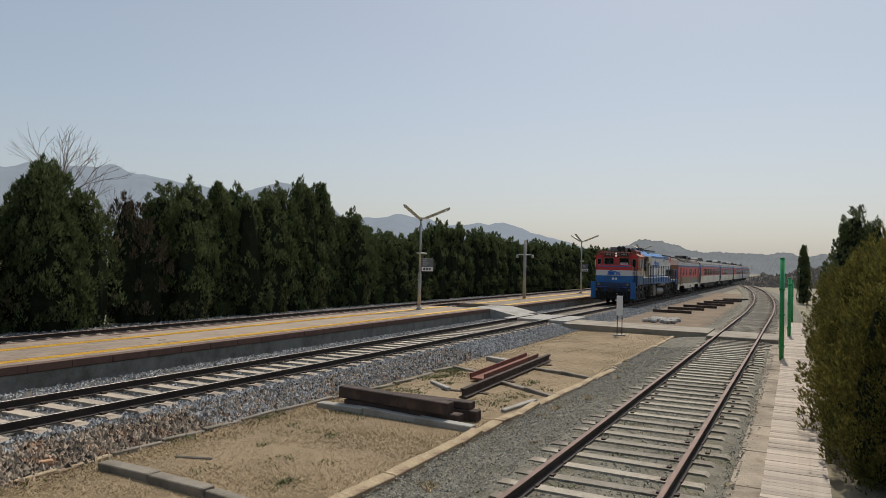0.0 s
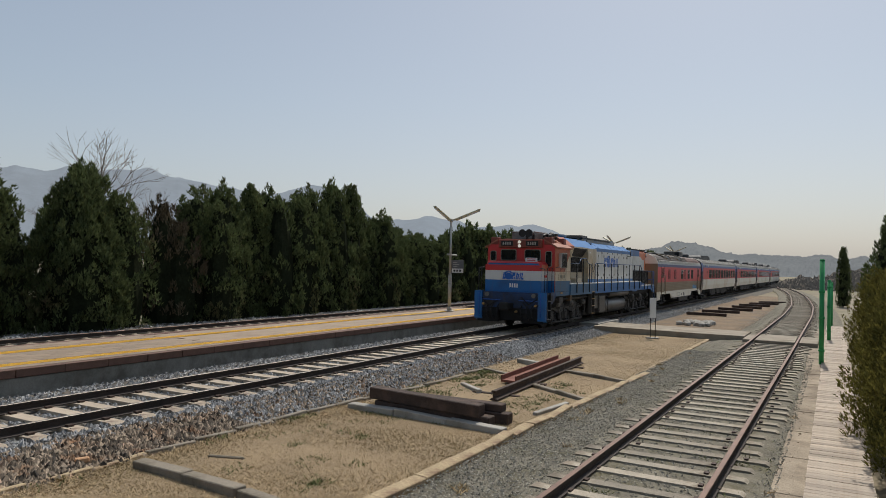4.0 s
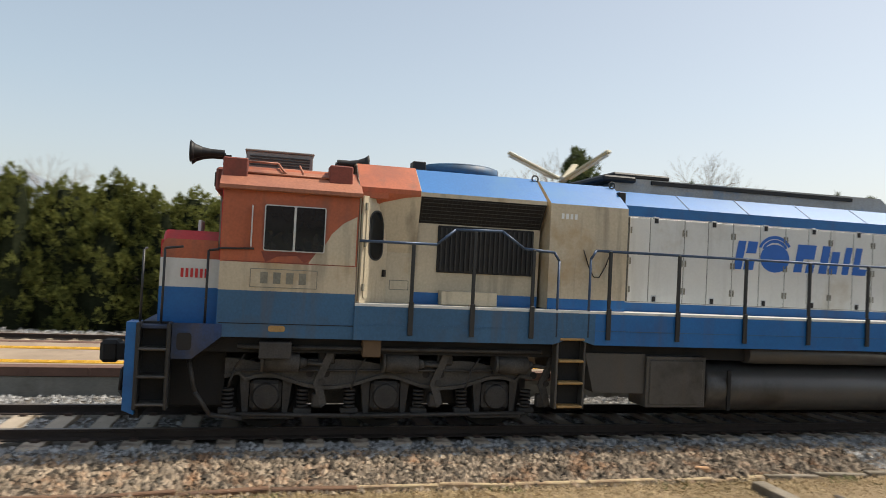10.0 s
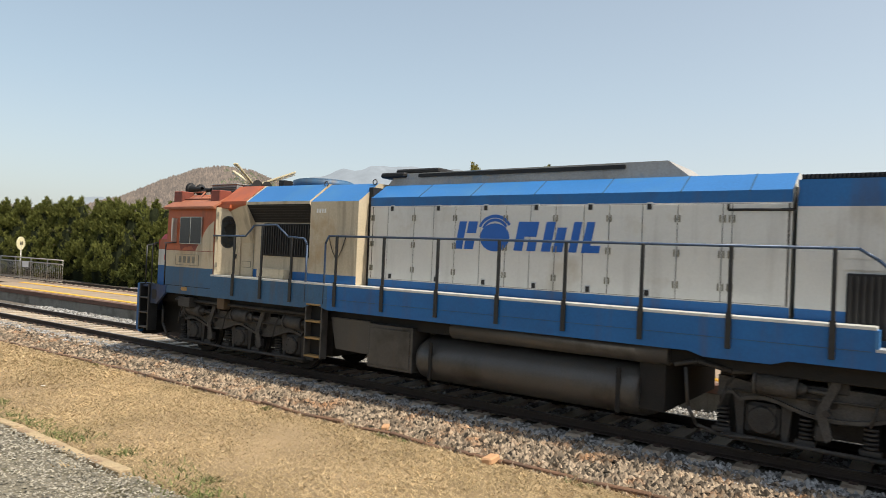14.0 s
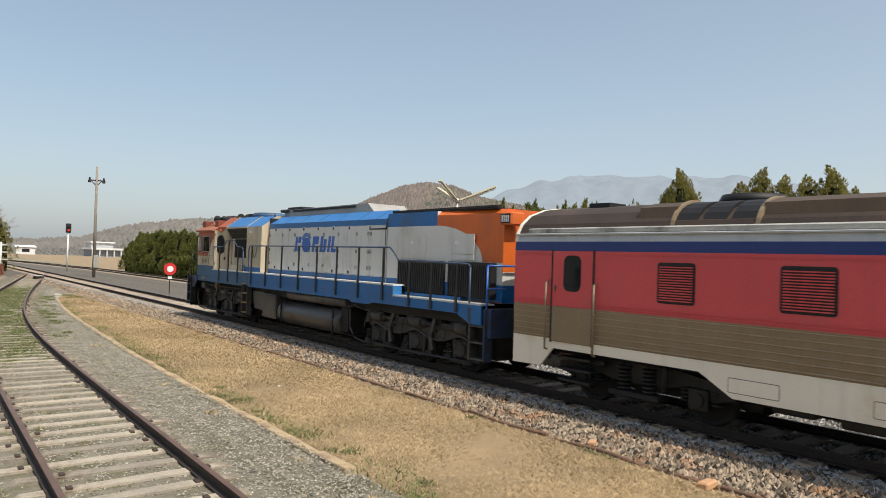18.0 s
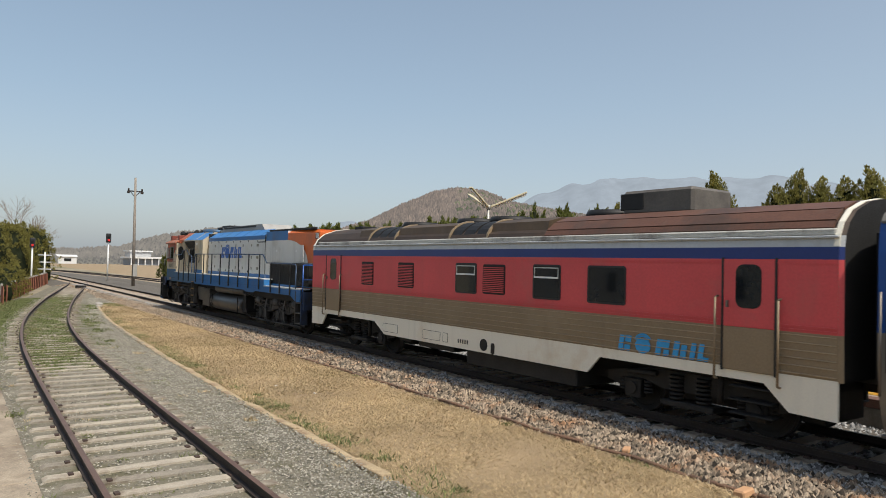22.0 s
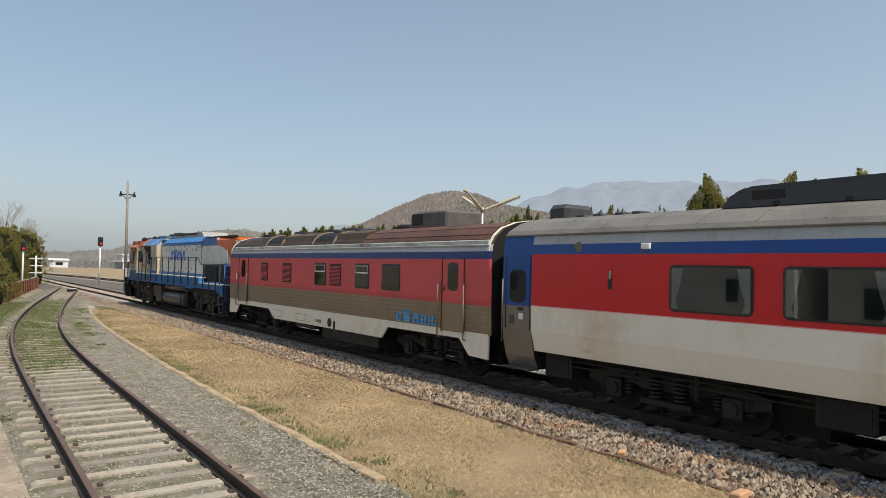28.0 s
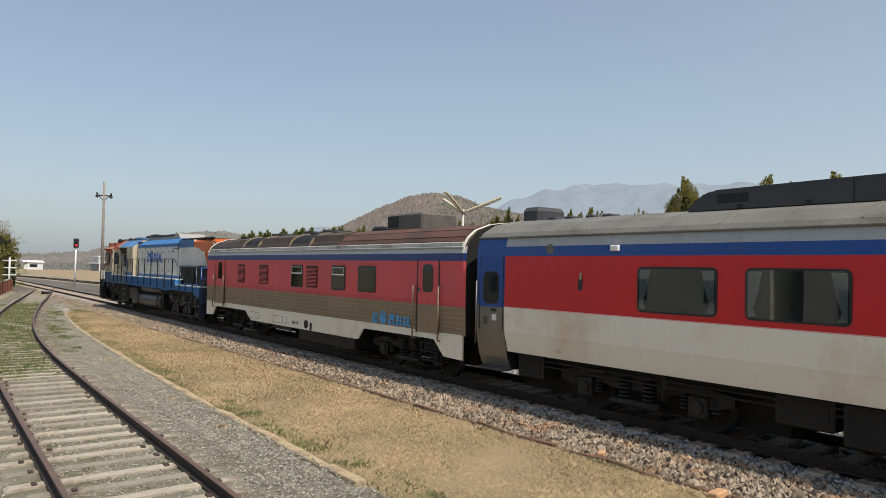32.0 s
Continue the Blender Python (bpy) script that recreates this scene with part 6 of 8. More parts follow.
    # roof hump with dynamic brake, exhaust, roof mesh
    bm = B()
    slab(bm, ((U(-12.5), 3.60), (U(-12.2), 3.94), (U(-11.9), 3.98), (U(-6.95), 4.0), (U(-6.6), 3.73)), -0.62, 0.62)
    bmesh.ops.recalc_face_normals(bm, faces=bm.faces)
    part("roof_hump", bm, T_HUMP, L)
    bm = B()
    for s in (-1, 1):
        box(bm, min(s * 0.62, s * 0.66), max(s * 0.62, s * 0.66), U(-11.6), U(-7.6), 3.90, 3.96)
    part("hump_edge", bm, T_DARK, L)
    bm = B()
    box(bm, -0.55, 0.55, U(-12.25), U(-11.2), 3.98, 4.08, 0, 0.03)
    box(bm, -0.7, 0.7, U(-12.5), U(-11.9), 3.9, 4.0, 0, 0.03)
    part("exhaust", bm, T_DARK, L)
    bm = B()
    box(bm, -1.0, 1.0, U(-5.1), U(-1.15), 3.60, 3.63)
    k = 0
    while k < 80:
        u = -5.1 + 0.05 * k
        box(bm, 0.9, 1.02, U(u), U(u + 0.02), 3.63, 3.68)
        k += 1
    box(bm, 0.88, 0.92, U(-5.1), U(-1.15), 3.63, 3.69)
    part("roof_mesh", bm, T_DARK, L)
    bm = B()
    pipe(bm, [(1.15, U(-5.95), 3.3), (1.15, U(-5.95), 3.22), (1.15, U(-5.15), 3.22), (1.15, U(-5.12), 3.5)], 0.018)
    part("roof_cable", bm, T_DARK, L)
    bm = B()
    box(bm, 0.62, 1.0, U(-1.06), U(-0.70), 3.24, 3.52, 0, 0.03)
    nb = part("rear_number_box", bm, T_ORANGE_NEW, L)
    pl = boxpart("plate", nb, (1.0, 1.008, U(-1.02), U(-0.74), 3.28, 3.48), T_DARK, bevel=0)
    bars(pl, 1.008, U(-1.0), U(-0.76), 3.31, 3.45, 4, M_WHITE)
    # added block, stands for the darkness between front steps and bogie
    boxpart("pilot_back", L, (-1.0, 1.0, U(-19.1), U(-18.15), 0.35, 1.3), T_CHASSIS)
    # front end: pilot, buffer beam, coupler, hoses
    boxpart("buffer_beam", L, (-1.2, 1.2, U(-19.26), U(-19.12), 0.85, 1.42), T_GRIMEBLUE)
    boxpart("front_platform", L, (-1.5, 1.5, U(-19.24), U(-18.25), 1.42, 1.47), T_GRIMEBLUE)
    for s in (-1, 1):
        plate("pilot", L, ((U(-19.26), 0.28), (U(-19.3), 0.66), (U(-19.2), 0.95), (U(-19.15), 0.28)), s * 0.5, s * 1.42, T_CHASSIS)
        plate("step_column", L, ((U(-19.34), 0.40), (U(-19.20), 0.34), (U(-19.20), 1.5), (U(-19.34), 1.5)), s * 1.2, s * 1.53, T_BLUE, "blue painted step column")
    cp = boxpart("coupler", L, (-0.14, 0.14, U(-19.7), U(-19.2), 0.82, 1.06), T_CHASSIS)
    boxpart("knuckle", cp, (-0.2, 0.16, U(-19.92), U(-19.66), 0.78, 1.1), T_CHASSIS, bevel=0.05)
    for x in (-0.95, -0.75, -0.5, 0.5, 0.75, 0.95):
        bm = B()
        pipe(bm, [(x, U(-19.28), 0.95), (x + 0.02, U(-19.45), 0.82), (x + 0.05, U(-19.46), 0.55), (x + 0.1, U(-19.36), 0.42)], 0.03)
        part("air_hose", bm, T_DARK, L)
    for s in (-1, 1):
        bm = B()
        pipe(bm, [(s * 1.42, U(-19.2), 1.45), (s * 1.42, U(-19.2), 2.42), (s * 1.2, U(-19.2), 2.44)], 0.016)
        part("corner_rail", bm, T_RAIL, L)
    for x, z in ((1.12, 0.98), (-1.12, 0.98), (0.3, 0.72)):
        bm = B()
        tube(bm, (x, U(-19.3), z), (x, U(-19.4), z), 0.05, n=10)
        part("air_cock", bm, T_STEP, L, "ochre painted air cock")
    for x0, x1, dz in ((0.5, 1.2, 0.0), (-1.2, -0.5, 0.1), (0.55, 1.3, 0.22)):
        bm = B()
        pipe(bm, [(x0, U(-19.3), 1.3 - dz), ((x0 + x1) / 2, U(-19.42), 1.02 - dz), (x1, U(-19.3), 1.26 - dz)], 0.022, n=6)
        part("jumper_cable", bm, T_CHASSIS, L)
    for s in (-1, 1):
        bm = B()
        pipe(bm, [(s * 1.32, U(-19.28), 1.5), (s * 1.32, U(-19.36), 1.42), (s * 1.32, U(-19.36), 0.5)], 0.018)
        pipe(bm, [(s * 0.4, U(-19.32), 1.16), (s * 1.3, U(-19.32), 1.16)], 0.02)
        part("uncoupling_lever", bm, T_RAILBLUE, L)
    for s in (-1, 1):
        bm = B()
        tube(bm, (s * 1.0, U(-19.26), 1.36), (s * 1.0, U(-19.31), 1.36), 0.09, n=14)
        part("marker_lamp", bm, T_LENS, L)
    boxpart("rear_beam", L, (-1.5, 1.5, U(-0.82), U(-0.70), 0.9, 1.5), T_GRIMEBLUE)
    boxpart("rear_coupler", L, (-0.14, 0.14, U(-0.7), U(-0.22), 0.82, 1.06), T_CHASSIS)
    loco_bogie(L, [U(-17.6), U(-15.95), U(-14.3)])
    loco_bogie(L, [U(-5.45), U(-3.75), U(-2.05)])


build_locomotive()


# ---- the generator car ----
gencar = thing("generator_car", "red and brown corrugated generator car with cream skirt", "railway carriage")


def window_part(parent, s, x, a, b, z0, z1, r=0.08, frame=T_GASKET, curtain=False):
    w = plate("window", parent, rrect(a, b, z0, z1, r), x, x + s * 0.014, frame)
    plate("pane", w, rrect(a + 0.035, b - 0.035, z0 + 0.035, z1 - 0.035, r * 0.8), x + s * 0.012, x + s * 0.018, T_GLASS)
    return w


def louvre_part(parent, s, x, a, b, z0, z1):
    g = plate("louvre_panel", parent, rrect(a, b, z0, z1, 0.05), x, x + s * 0.01, T_DARK)
    n = 14
    for i in range(n):
        z = z0 + 0.04 + (z1 - z0 - 0.08) * i / n
        boxpart("slat", g, (min(x, x + s * 0.03), max(x, x + s * 0.03), a + 0.04, b - 0.04, z, z + 0.018), T_GRED, bevel=0)
    return g


def build_generator_car():
    Gc = gencar
    o = -8.2
    e0, e1 = 0.02 + o, 16.10 + o
    half = [(1.53, 1.08), (1.55, 1.70), (1.555, 2.70), (1.55, 2.87), (1.52, 3.02), (1.42, 3.20), (1.2, 3.38), (0.8, 3.52), (0.4, 3.58)]
    prof = [(-x, z) for x, z in half] + [(x, z) for x, z in half[::-1]]
    k = len(half)
    col = [0, 1, 2, 3, 4, 4, 4, 4]
    mis = col + [4] + col[::-1] + [5]
    bm = B()
    prism(bm, prof, e0, e1, mis, 0)
    # rear cap in chassis black: shade of the gap to the coach, painted on
    prism(bm, prof, e1 + 0.002, e1 + 0.06, mis, 5, lambda x, z: (x * 0.975, z))
    bmesh.ops.recalc_face_normals(bm, faces=bm.faces)
    part("body", bm, [T_GBROWN, T_GRED, T_NAVY, T_CGREY, T_GROOF, T_CHASSIS], Gc)
    for s in (-1, 1):
        sk = [(e0, 1.10), (e0, 0.56), (o + 0.75, 0.58), (o + 1.05, 0.93), (o + 3.98, 0.93), (o + 4.52, 0.62), (o + 11.72, 0.62), (o + 12.02, 0.93), (o + 15.08, 0.93), (o + 15.45, 0.58), (e1, 0.56), (e1, 1.10)]
        plate("skirt", Gc, sk, s * 1.49, s * 1.535, T_SKIRT, "cream painted skirt cut away over the wheels")
        bm = B()
        for z in (1.13, 1.235, 1.34, 1.445, 1.55, 1.655):
            for a, b in ((e0 + 0.02, o + 0.98), (o + 2.0, o + 14.42), (o + 15.28, e1 - 0.02)):
                box(bm, min(s * 1.53, s * 1.560), max(s * 1.53, s * 1.560), a, b, z, z + 0.016, 0, 0.005)
        part("corrugation", bm, T_RIB_LIT, Gc)
        bm = B()
        for z in (1.73, 1.78, 2.64):
            for a, b in ((e0 + 0.02, o + 0.98), (o + 2.0, o + 14.42), (o + 15.28, e1 - 0.02)):
                box(bm, min(s * 1.55, s * 1.566), max(s * 1.55, s * 1.566), a, b, z, z + 0.015)
        part("moulding", bm, T_GRED, Gc)
        bm = B()
        box(bm, min(s * 1.5, s * 1.575), max(s * 1.5, s * 1.575), e0, e1, 2.985, 3.02, 0, 0.008)
        part("gutter", bm, T_CGREY, Gc)
        x = s * 1.55
        for a, b in ((1.02, 1.95), (14.45, 15.25)):
            d = boxpart("door", Gc, (min(x, x + s * 0.012), max(x, x + s * 0.012), o + a, o + b, 1.70, 2.70), T_GRED)
            boxpart("door_lower", d, (min(x, x + s * 0.012), max(x, x + s * 0.012), o + a, o + b, 1.06, 1.70), T_GBROWN)
            wa = o + (a + b) / 2 - 0.2
            plate("pane", d, rrect(wa, wa + 0.4, 1.98, 2.62, 0.12), x + s * 0.012, x + s * 0.018, T_GLASS)
            for u in (a - 0.03, b):
                boxpart("jamb", d, (min(x, x + s * 0.02), max(x, x + s * 0.02), o + u, o + u + 0.03, 1.04, 2.72), T_GASKET, bevel=0)
            boxpart("handle", d, (min(x, x + s * 0.05), max(x, x + s * 0.05), o + a + 0.06, o + a + 0.09, 1.98, 2.08), M_RAILTOP, bevel=0)
            for u in (a - 0.1, b + 0.08):
                bm = B()
                pipe(bm, [(x, o + u, 2.14), (x + s * 0.07, o + u, 2.12), (x + s * 0.07, o + u, 0.92), (x, o + u, 0.9)], 0.018)
                part("grab_rail", bm, T_GBROWN, Gc)
        for a, b in ((3.24, 3.9), (5.18, 5.92), (8.68, 9.42)):
            louvre_part(Gc, s, x, o + a, o + b, 1.90, 2.54)
        for a, b in ((7.68, 8.46), (10.27, 11.04)):
            w = window_part(Gc, s, x, o + a, o + b, 1.88, 2.56, 0.05)
            boxpart("transom", w, (min(x, x + s * 0.03), max(x, x + s * 0.03), o + a + 0.05, o + b - 0.05, 2.29, 2.325), M_WHITE, bevel=0)
            for q0, q1, r0, r1 in ((a + 0.05, b - 0.05, 2.485, 2.505), (a + 0.05, a + 0.07, 2.29, 2.5), (b - 0.07, b - 0.05, 2.29, 2.5)):
                boxpart("sash", w, (min(x, x + s * 0.028), max(x, x + s * 0.028), o + q0, o + q1, r0, r1), T_FRAME, bevel=0)
        window_part(Gc, s, x, o + 11.72, o + 12.6, 1.88, 2.56, 0.05)
        logo(Gc, s * 1.55 if s > 0 else -1.558, o + 12.45, o + 14.2, 1.12, 1.42, T_LOGO_LT)
        bars(Gc, s * 1.536 if s > 0 else -1.541, o + 7.78, o + 8.2, 0.74, 0.83, 5, T_TANK)
        for a, b in ((4.45, 5.2), (6.35, 7.1), (7.2, 7.4)):
            pnl = plate("access_panel", Gc, rrect(o + a, o + b, 0.70, 0.92, 0.02), s * 1.535, s * 1.539, T_NUMBER)
            plate("panel_face", pnl, rrect(o + a + 0.012, o + b - 0.012, 0.712, 0.908, 0.015), s * 1.538, s * 1.542, T_SKIRT)
        plate("filler_hole", Gc, rrect(o + 8.60, o + 8.86, 0.66, 0.92, 0.125), s * 1.535, s * 1.542, T_DARK)
        plate("filler_hole", Gc, rrect(o + 8.98, o + 9.1, 0.62, 0.86, 0.05), s * 1.535, s * 1.542, T_DARK)
        for k in range(3):
            boxpart("step", Gc, (min(s * 1.3, s * 1.5), max(s * 1.3, s * 1.5), o + 14.5, o + 15.2, 0.40 + 0.2 * k, 0.43 + 0.2 * k), T_CHASSIS)
    # roof curve end caps, vents, radiator boxes
    for y in (e0 - 0.01, e1 - 0.06):
        bm = B()
        prof2 = [(x * 1.006, z + 0.012) for x, z in prof if z > 2.86]
        prism(bm, prof2, y, y + 0.07, None, 0)
        bmesh.ops.recalc_face_normals(bm, faces=bm.faces)
        part("roof_end", bm, T_SKIRT, Gc)
        boxpart("gangway", Gc, (-0.6, 0.6, y - 0.18, y + 0.2, 1.0, 3.1), T_GASKET)
    for s in (-1, 1):
        for a, b in ((2.7, 3.4), (4.8, 7.24), (8.67, 10.44)):
            bm = B()
            prism(bm, ((s * 1.36, 3.10), (s * 1.38, 3.14), (s * 1.30, 3.44), (s * 0.9, 3.54), (s * 0.8, 3.5)), o + a, o + b)
            bmesh.ops.recalc_face_normals(bm, faces=bm.faces)
            part("roof_fairing", bm, T_GFAIR, Gc, "dull brown roof fairing")
            boxpart("fairing_gap", Gc, (min(s * 1.36, s * 1.40), max(s * 1.36, s * 1.40), o + a, o + b, 3.085, 3.118), T_DARK, bevel=0)
        for a, b in ((3.4, 4.8), (7.24, 8.67)):
            n = 3
            for i in range(n):
                y0, y1 = o + a + (b - a) * i / n + 0.04, o + a + (b - a) * (i + 1) / n - 0.04
                bm = B()
                arc = [(s * (0.75 + 0.68 * math.sin(radians(q))), 3.1 + 0.44 * math.cos(radians(q))) for q in range(90, -1, -15)]
                prism(bm, [(x, z) for x, z in arc] + [(x * 0.95, z - 0.05) for x, z in arc[::-1]], y0, y1)
                bmesh.ops.recalc_face_normals(bm, faces=bm.faces)
                part("roof_louvre", bm, T_DARK, Gc)
            for y in (o + a - 0.02, o + b - 0.04):
                bm = B()
                arc = [(s * (0.75 + 0.72 * math.sin(radians(q))), 3.08 + 0.50 * math.cos(radians(q))) for q in range(90, -1, -15)]
                prism(bm, arc + [(x * 0.94, z - 0.08) for x, z in arc[::-1]], y, y + 0.06)
                bmesh.ops.recalc_face_normals(bm, faces=bm.faces)
                part("roof_rib", bm, T_GBROWN, Gc)
        bm = B()
        box(bm, min(s * 1.40, s * 1.53), max(s * 1.40, s * 1.53), e0 + 0.3, e1 - 0.05, 3.02, 3.12, 0, 0.02)
        part("roof_flashing", bm, T_FLASH, Gc, "pale dented flashing along the roof edge")
        for (xa, za), (xb, zb) in (((1.485, 3.125), (1.425, 3.21)), ((1.405, 3.235), (1.215, 3.385)), ((1.175, 3.405), (0.83, 3.52))):
            bm = B()
            prism(bm, ((s * xa, za - 0.02), (s * (xa + 0.012), za + 0.012), (s * (xb + 0.008), zb + 0.016), (s * xb, zb - 0.02)), o + 10.5, e1 - 0.1)
            bmesh.ops.recalc_face_normals(bm, faces=bm.faces)
            part("roof_board", bm, T_GBOARD, Gc, "red-brown roof board between dark gaps")
    for u in (4.0, 6.6, 7.9, 11.0):
        bm = B()
        tube(bm, (0.1, o + u, 3.54), (0.1, o + u, 3.68), 0.55, 0.48, n=24)
        part("roof_fan", bm, T_DARK, Gc)
    rb = boxpart("roof_unit", Gc, (-0.55, 0.62, o + 11.7, o + 13.25, 3.52, 3.98), mat("roof_unit_brown", (0.105, 0.092, 0.078), 0.6, 0, 0.25, 2, 30, 0.1, (0.06, 0.052, 0.045), 0.4), "brown cooling unit on the roof", 0.05)
    boxpart("intake", rb, (0.3, 0.63, o + 11.66, o + 12.2, 3.62, 3.93), T_DARK)
    boxpart("exhaust_box", Gc, (0.1, 0.6, o + 1.0, o + 1.5, 3.5, 3.64), T_DARK)
    bm = B()
    box(bm, -1.2, 1.2, e0 + 0.3, e1 - 0.3, 0.85, 1.08)
    box(bm, -0.8, 0.8, e0 + 0.9, e1 - 0.9, 0.45, 0.88)
    part("underframe", bm, T_CHASSIS, Gc)
    for a, b, z in ((5.0, 5.6, 0.5), (5.9, 7.4, 0.46), (7.9, 11.3, 0.26)):
        eb = boxpart("equipment_box", Gc, (-1.36, 1.36, o + a, o + b, z, 0.9), T_CBOGIE, bevel=0.03)
    for k in range(3):
        boxpart("hanging_step", Gc, (1.2, 1.45, o + 1.1, o + 1.85, 0.36 + 0.2 * k, 0.40 + 0.2 * k), T_CBOGIE, bevel=0)
    bm = B()
    box(bm, -0.14, 0.14, e0 - 0.35, e0 + 0.3, 0.82, 1.06)
    box(bm, -0.14, 0.14, e1 - 0.3, e1 + 0.2, 0.82, 1.06)
    part("coupler", bm, T_CHASSIS, Gc)
    coach_bogie(Gc, o + 2.6)
    coach_bogie(Gc, o + 13.6)


build_generator_car()

# ---- the coaches ----
COACH_FIRST, COACH_STEP, COACH_LEN = 16.58, 23.9, 23.55


def build_coach():
    C = thing("passenger_coach", "red, white and blue passenger coach with curtained windows", "railway carriage", "coaches of the train")
    h = COACH_LEN / 2
    half = [(1.46, 0.90), (1.555, 1.30), (1.565, 1.79), (1.555, 2.80), (1.54, 2.99), (1.50, 3.18), (1.42, 3.28), (1.1, 3.46), (0.6, 3.58)]
    prof = [(-x, z) for x, z in half] + [(x, z) for x, z in half[::-1]]
    col = [0, 0, 1, 2, 3, 4, 4, 4]
    mis = col + [4] + col[::-1] + [5]
    bm = B()
    prism(bm, prof, -h + 0.86, h - 0.86, mis, 1)
    bmesh.ops.recalc_face_normals(bm, faces=bm.faces)
    part("body", bm, [T_CSKIRT, T_CRED, T_CBLUE, T_CBAND, T_CROOF, T_CHASSIS], C)
    low = [(1.34, 0.52), (1.45, 0.76), (1.525, 1.08), (1.562, 1.45), (1.566, 1.79)] + half[3:]
    ends = [(-x, z) for x, z in low] + [(x, z) for x, z in low[::-1]]
    for y0, y1 in ((-h, -h + 0.86), (h - 0.86, h)):
        bm = B()
        prism(bm, ends, y0, y1, [0, 0, 0, 0, 1, 1, 3, 4, 4, 4] + [4] + [4, 4, 4, 3, 1, 1, 0, 0, 0, 0] + [5], 5)
        bmesh.ops.recalc_face_normals(bm, faces=bm.faces)
        part("vestibule", bm, [T_CDOOR, T_CBLUE, T_CBLUE, T_CBLUE, T_CROOF, T_CHASSIS], C, "blue entrance end with grey lower door")
        y = y0 - 0.15 if y0 < 0 else y1 - 0.1
        boxpart("gangway", C, (-0.6, 0.6, y, y + 0.25, 1.0, 3.1), T_GASKET)
    for s in (-1, 1):
        x = s * 1.56
        for y0 in (-h + 0.11, h - 0.81):
            d = plate("door", C, rrect(y0, y0 + 0.7, 1.77, 2.76, 0.03), x, x + s * 0.01, T_CBLUE)
            plate("pane", d, rrect(y0 + 0.13, y0 + 0.57, 1.85, 2.47, 0.12), x + s * 0.01, x + s * 0.017, T_GLASS)
            plate("rubber_seal", d, rrect(y0 + 0.11, y0 + 0.59, 1.83, 2.49, 0.13), x + s * 0.008, x + s * 0.014, T_GASKET)
            boxpart("notice", d, (min(x, x + s * 0.018), max(x, x + s * 0.018), y0 + 0.4, y0 + 0.52, 1.5, 1.62), M_WHITE, bevel=0)
            boxpart("notice", d, (min(x, x + s * 0.016), max(x, x + s * 0.016), y0 + 0.12, y0 + 0.24, 1.40, 1.58), T_TANK, bevel=0)
            for k in range(3):
                boxpart("number_bar", d, (min(x, x + s * 0.016), max(x, x + s * 0.016), y0 + 0.36 + 0.06 * k, y0 + 0.40 + 0.06 * k, 1.68, 1.74), T_DARK, bevel=0)
            boxpart("door_seam", d, (min(x, x + s * 0.013), max(x, x + s * 0.013), y0 - 0.012, y0 + 0.004, 1.30, 2.78), T_GASKET, bevel=0)
            boxpart("door_seam", d, (min(x, x + s * 0.013), max(x, x + s * 0.013), y0 + 0.70, y0 + 0.712, 1.30, 2.78), T_GASKET, bevel=0)
            boxpart("foot_board", C, (min(s * 1.3, s * 1.6), max(s * 1.3, s * 1.6), y0 - 0.05, y0 + 0.75, 0.50, 0.54), T_TANK)
            bm = B()
            pipe(bm, [(x + s * 0.05, y0 - 0.06, 2.3), (x + s * 0.05, y0 - 0.06, 1.0)], 0.016)
            part("grab_rail", bm, M_RAILTOP, C)
        n = 10
        for i in range(n):
            a = -h + 4.05 + 1.85 * i
            w = plate("window", C, rrect(a, a + 1.42, 1.88, 2.62, 0.09), s * 1.557, s * 1.572, T_GASKET)
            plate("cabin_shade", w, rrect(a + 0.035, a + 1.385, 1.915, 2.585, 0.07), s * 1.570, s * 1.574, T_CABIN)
            for q, d in ((0.05, 1), (1.37, -1)):
                fold = [(a + q, 1.93), (a + q, 2.57), (a + q + d * 0.20, 2.57), (a + q + d * 0.15, 2.3), (a + q + d * 0.07, 2.05), (a + q + d * 0.12, 1.93)]
                plate("curtain", w, fold if d > 0 else fold[::-1], s * 1.574, s * 1.577, T_CURTAIN)
            bm = B()
            ring = [bm.verts.new((s * 1.582, py, pz)) for py, pz in rrect(a + 0.03, a + 1.39, 1.91, 2.59, 0.07)]
            bm.faces.new(ring if s > 0 else ring[::-1])
            pn = part("pane", bm, T_PANE, w)
            pn.visible_shadow = False
        boxpart("waist_line", C, (min(s * 1.555, s * 1.569), max(s * 1.555, s * 1.569), -h + 0.88, h - 0.88, 1.782, 1.797), T_PINK, "thin pale pink line", 0)
        bm = B()
        for q in range(3):
            pipe(bm, [(s * 1.506, -h + 2.2 + 0.05 * q, 1.14 - 0.02 * q), (s * 1.496, -h + 2.19 + 0.06 * q, 1.07), (s * 1.484, -h + 2.26 + 0.05 * q, 1.0 + 0.01 * q)], 0.007, n=5)
        part("rust_scrape", bm, T_RUST, C, "brown rust scrape")
        plate("peeled_patch", C, [(-h + 2.02, 2.84), (-h + 1.94, 2.98), (-h + 2.1, 3.03), (-h + 2.17, 2.93), (-h + 2.14, 2.84)], s * 1.535, s * 1.556, T_CROOF)
        boxpart("emergency_handle", C, (min(s * 1.55, s * 1.60), max(s * 1.55, s * 1.60), -h + 2.82, -h + 2.86, 2.36, 2.50), T_CDOOR)
        plate("handle_recess", C, rrect(-h + 2.78, -h + 2.88, 2.18, 2.42, 0.04), s * 1.555, s * 1.562, T_GASKET)
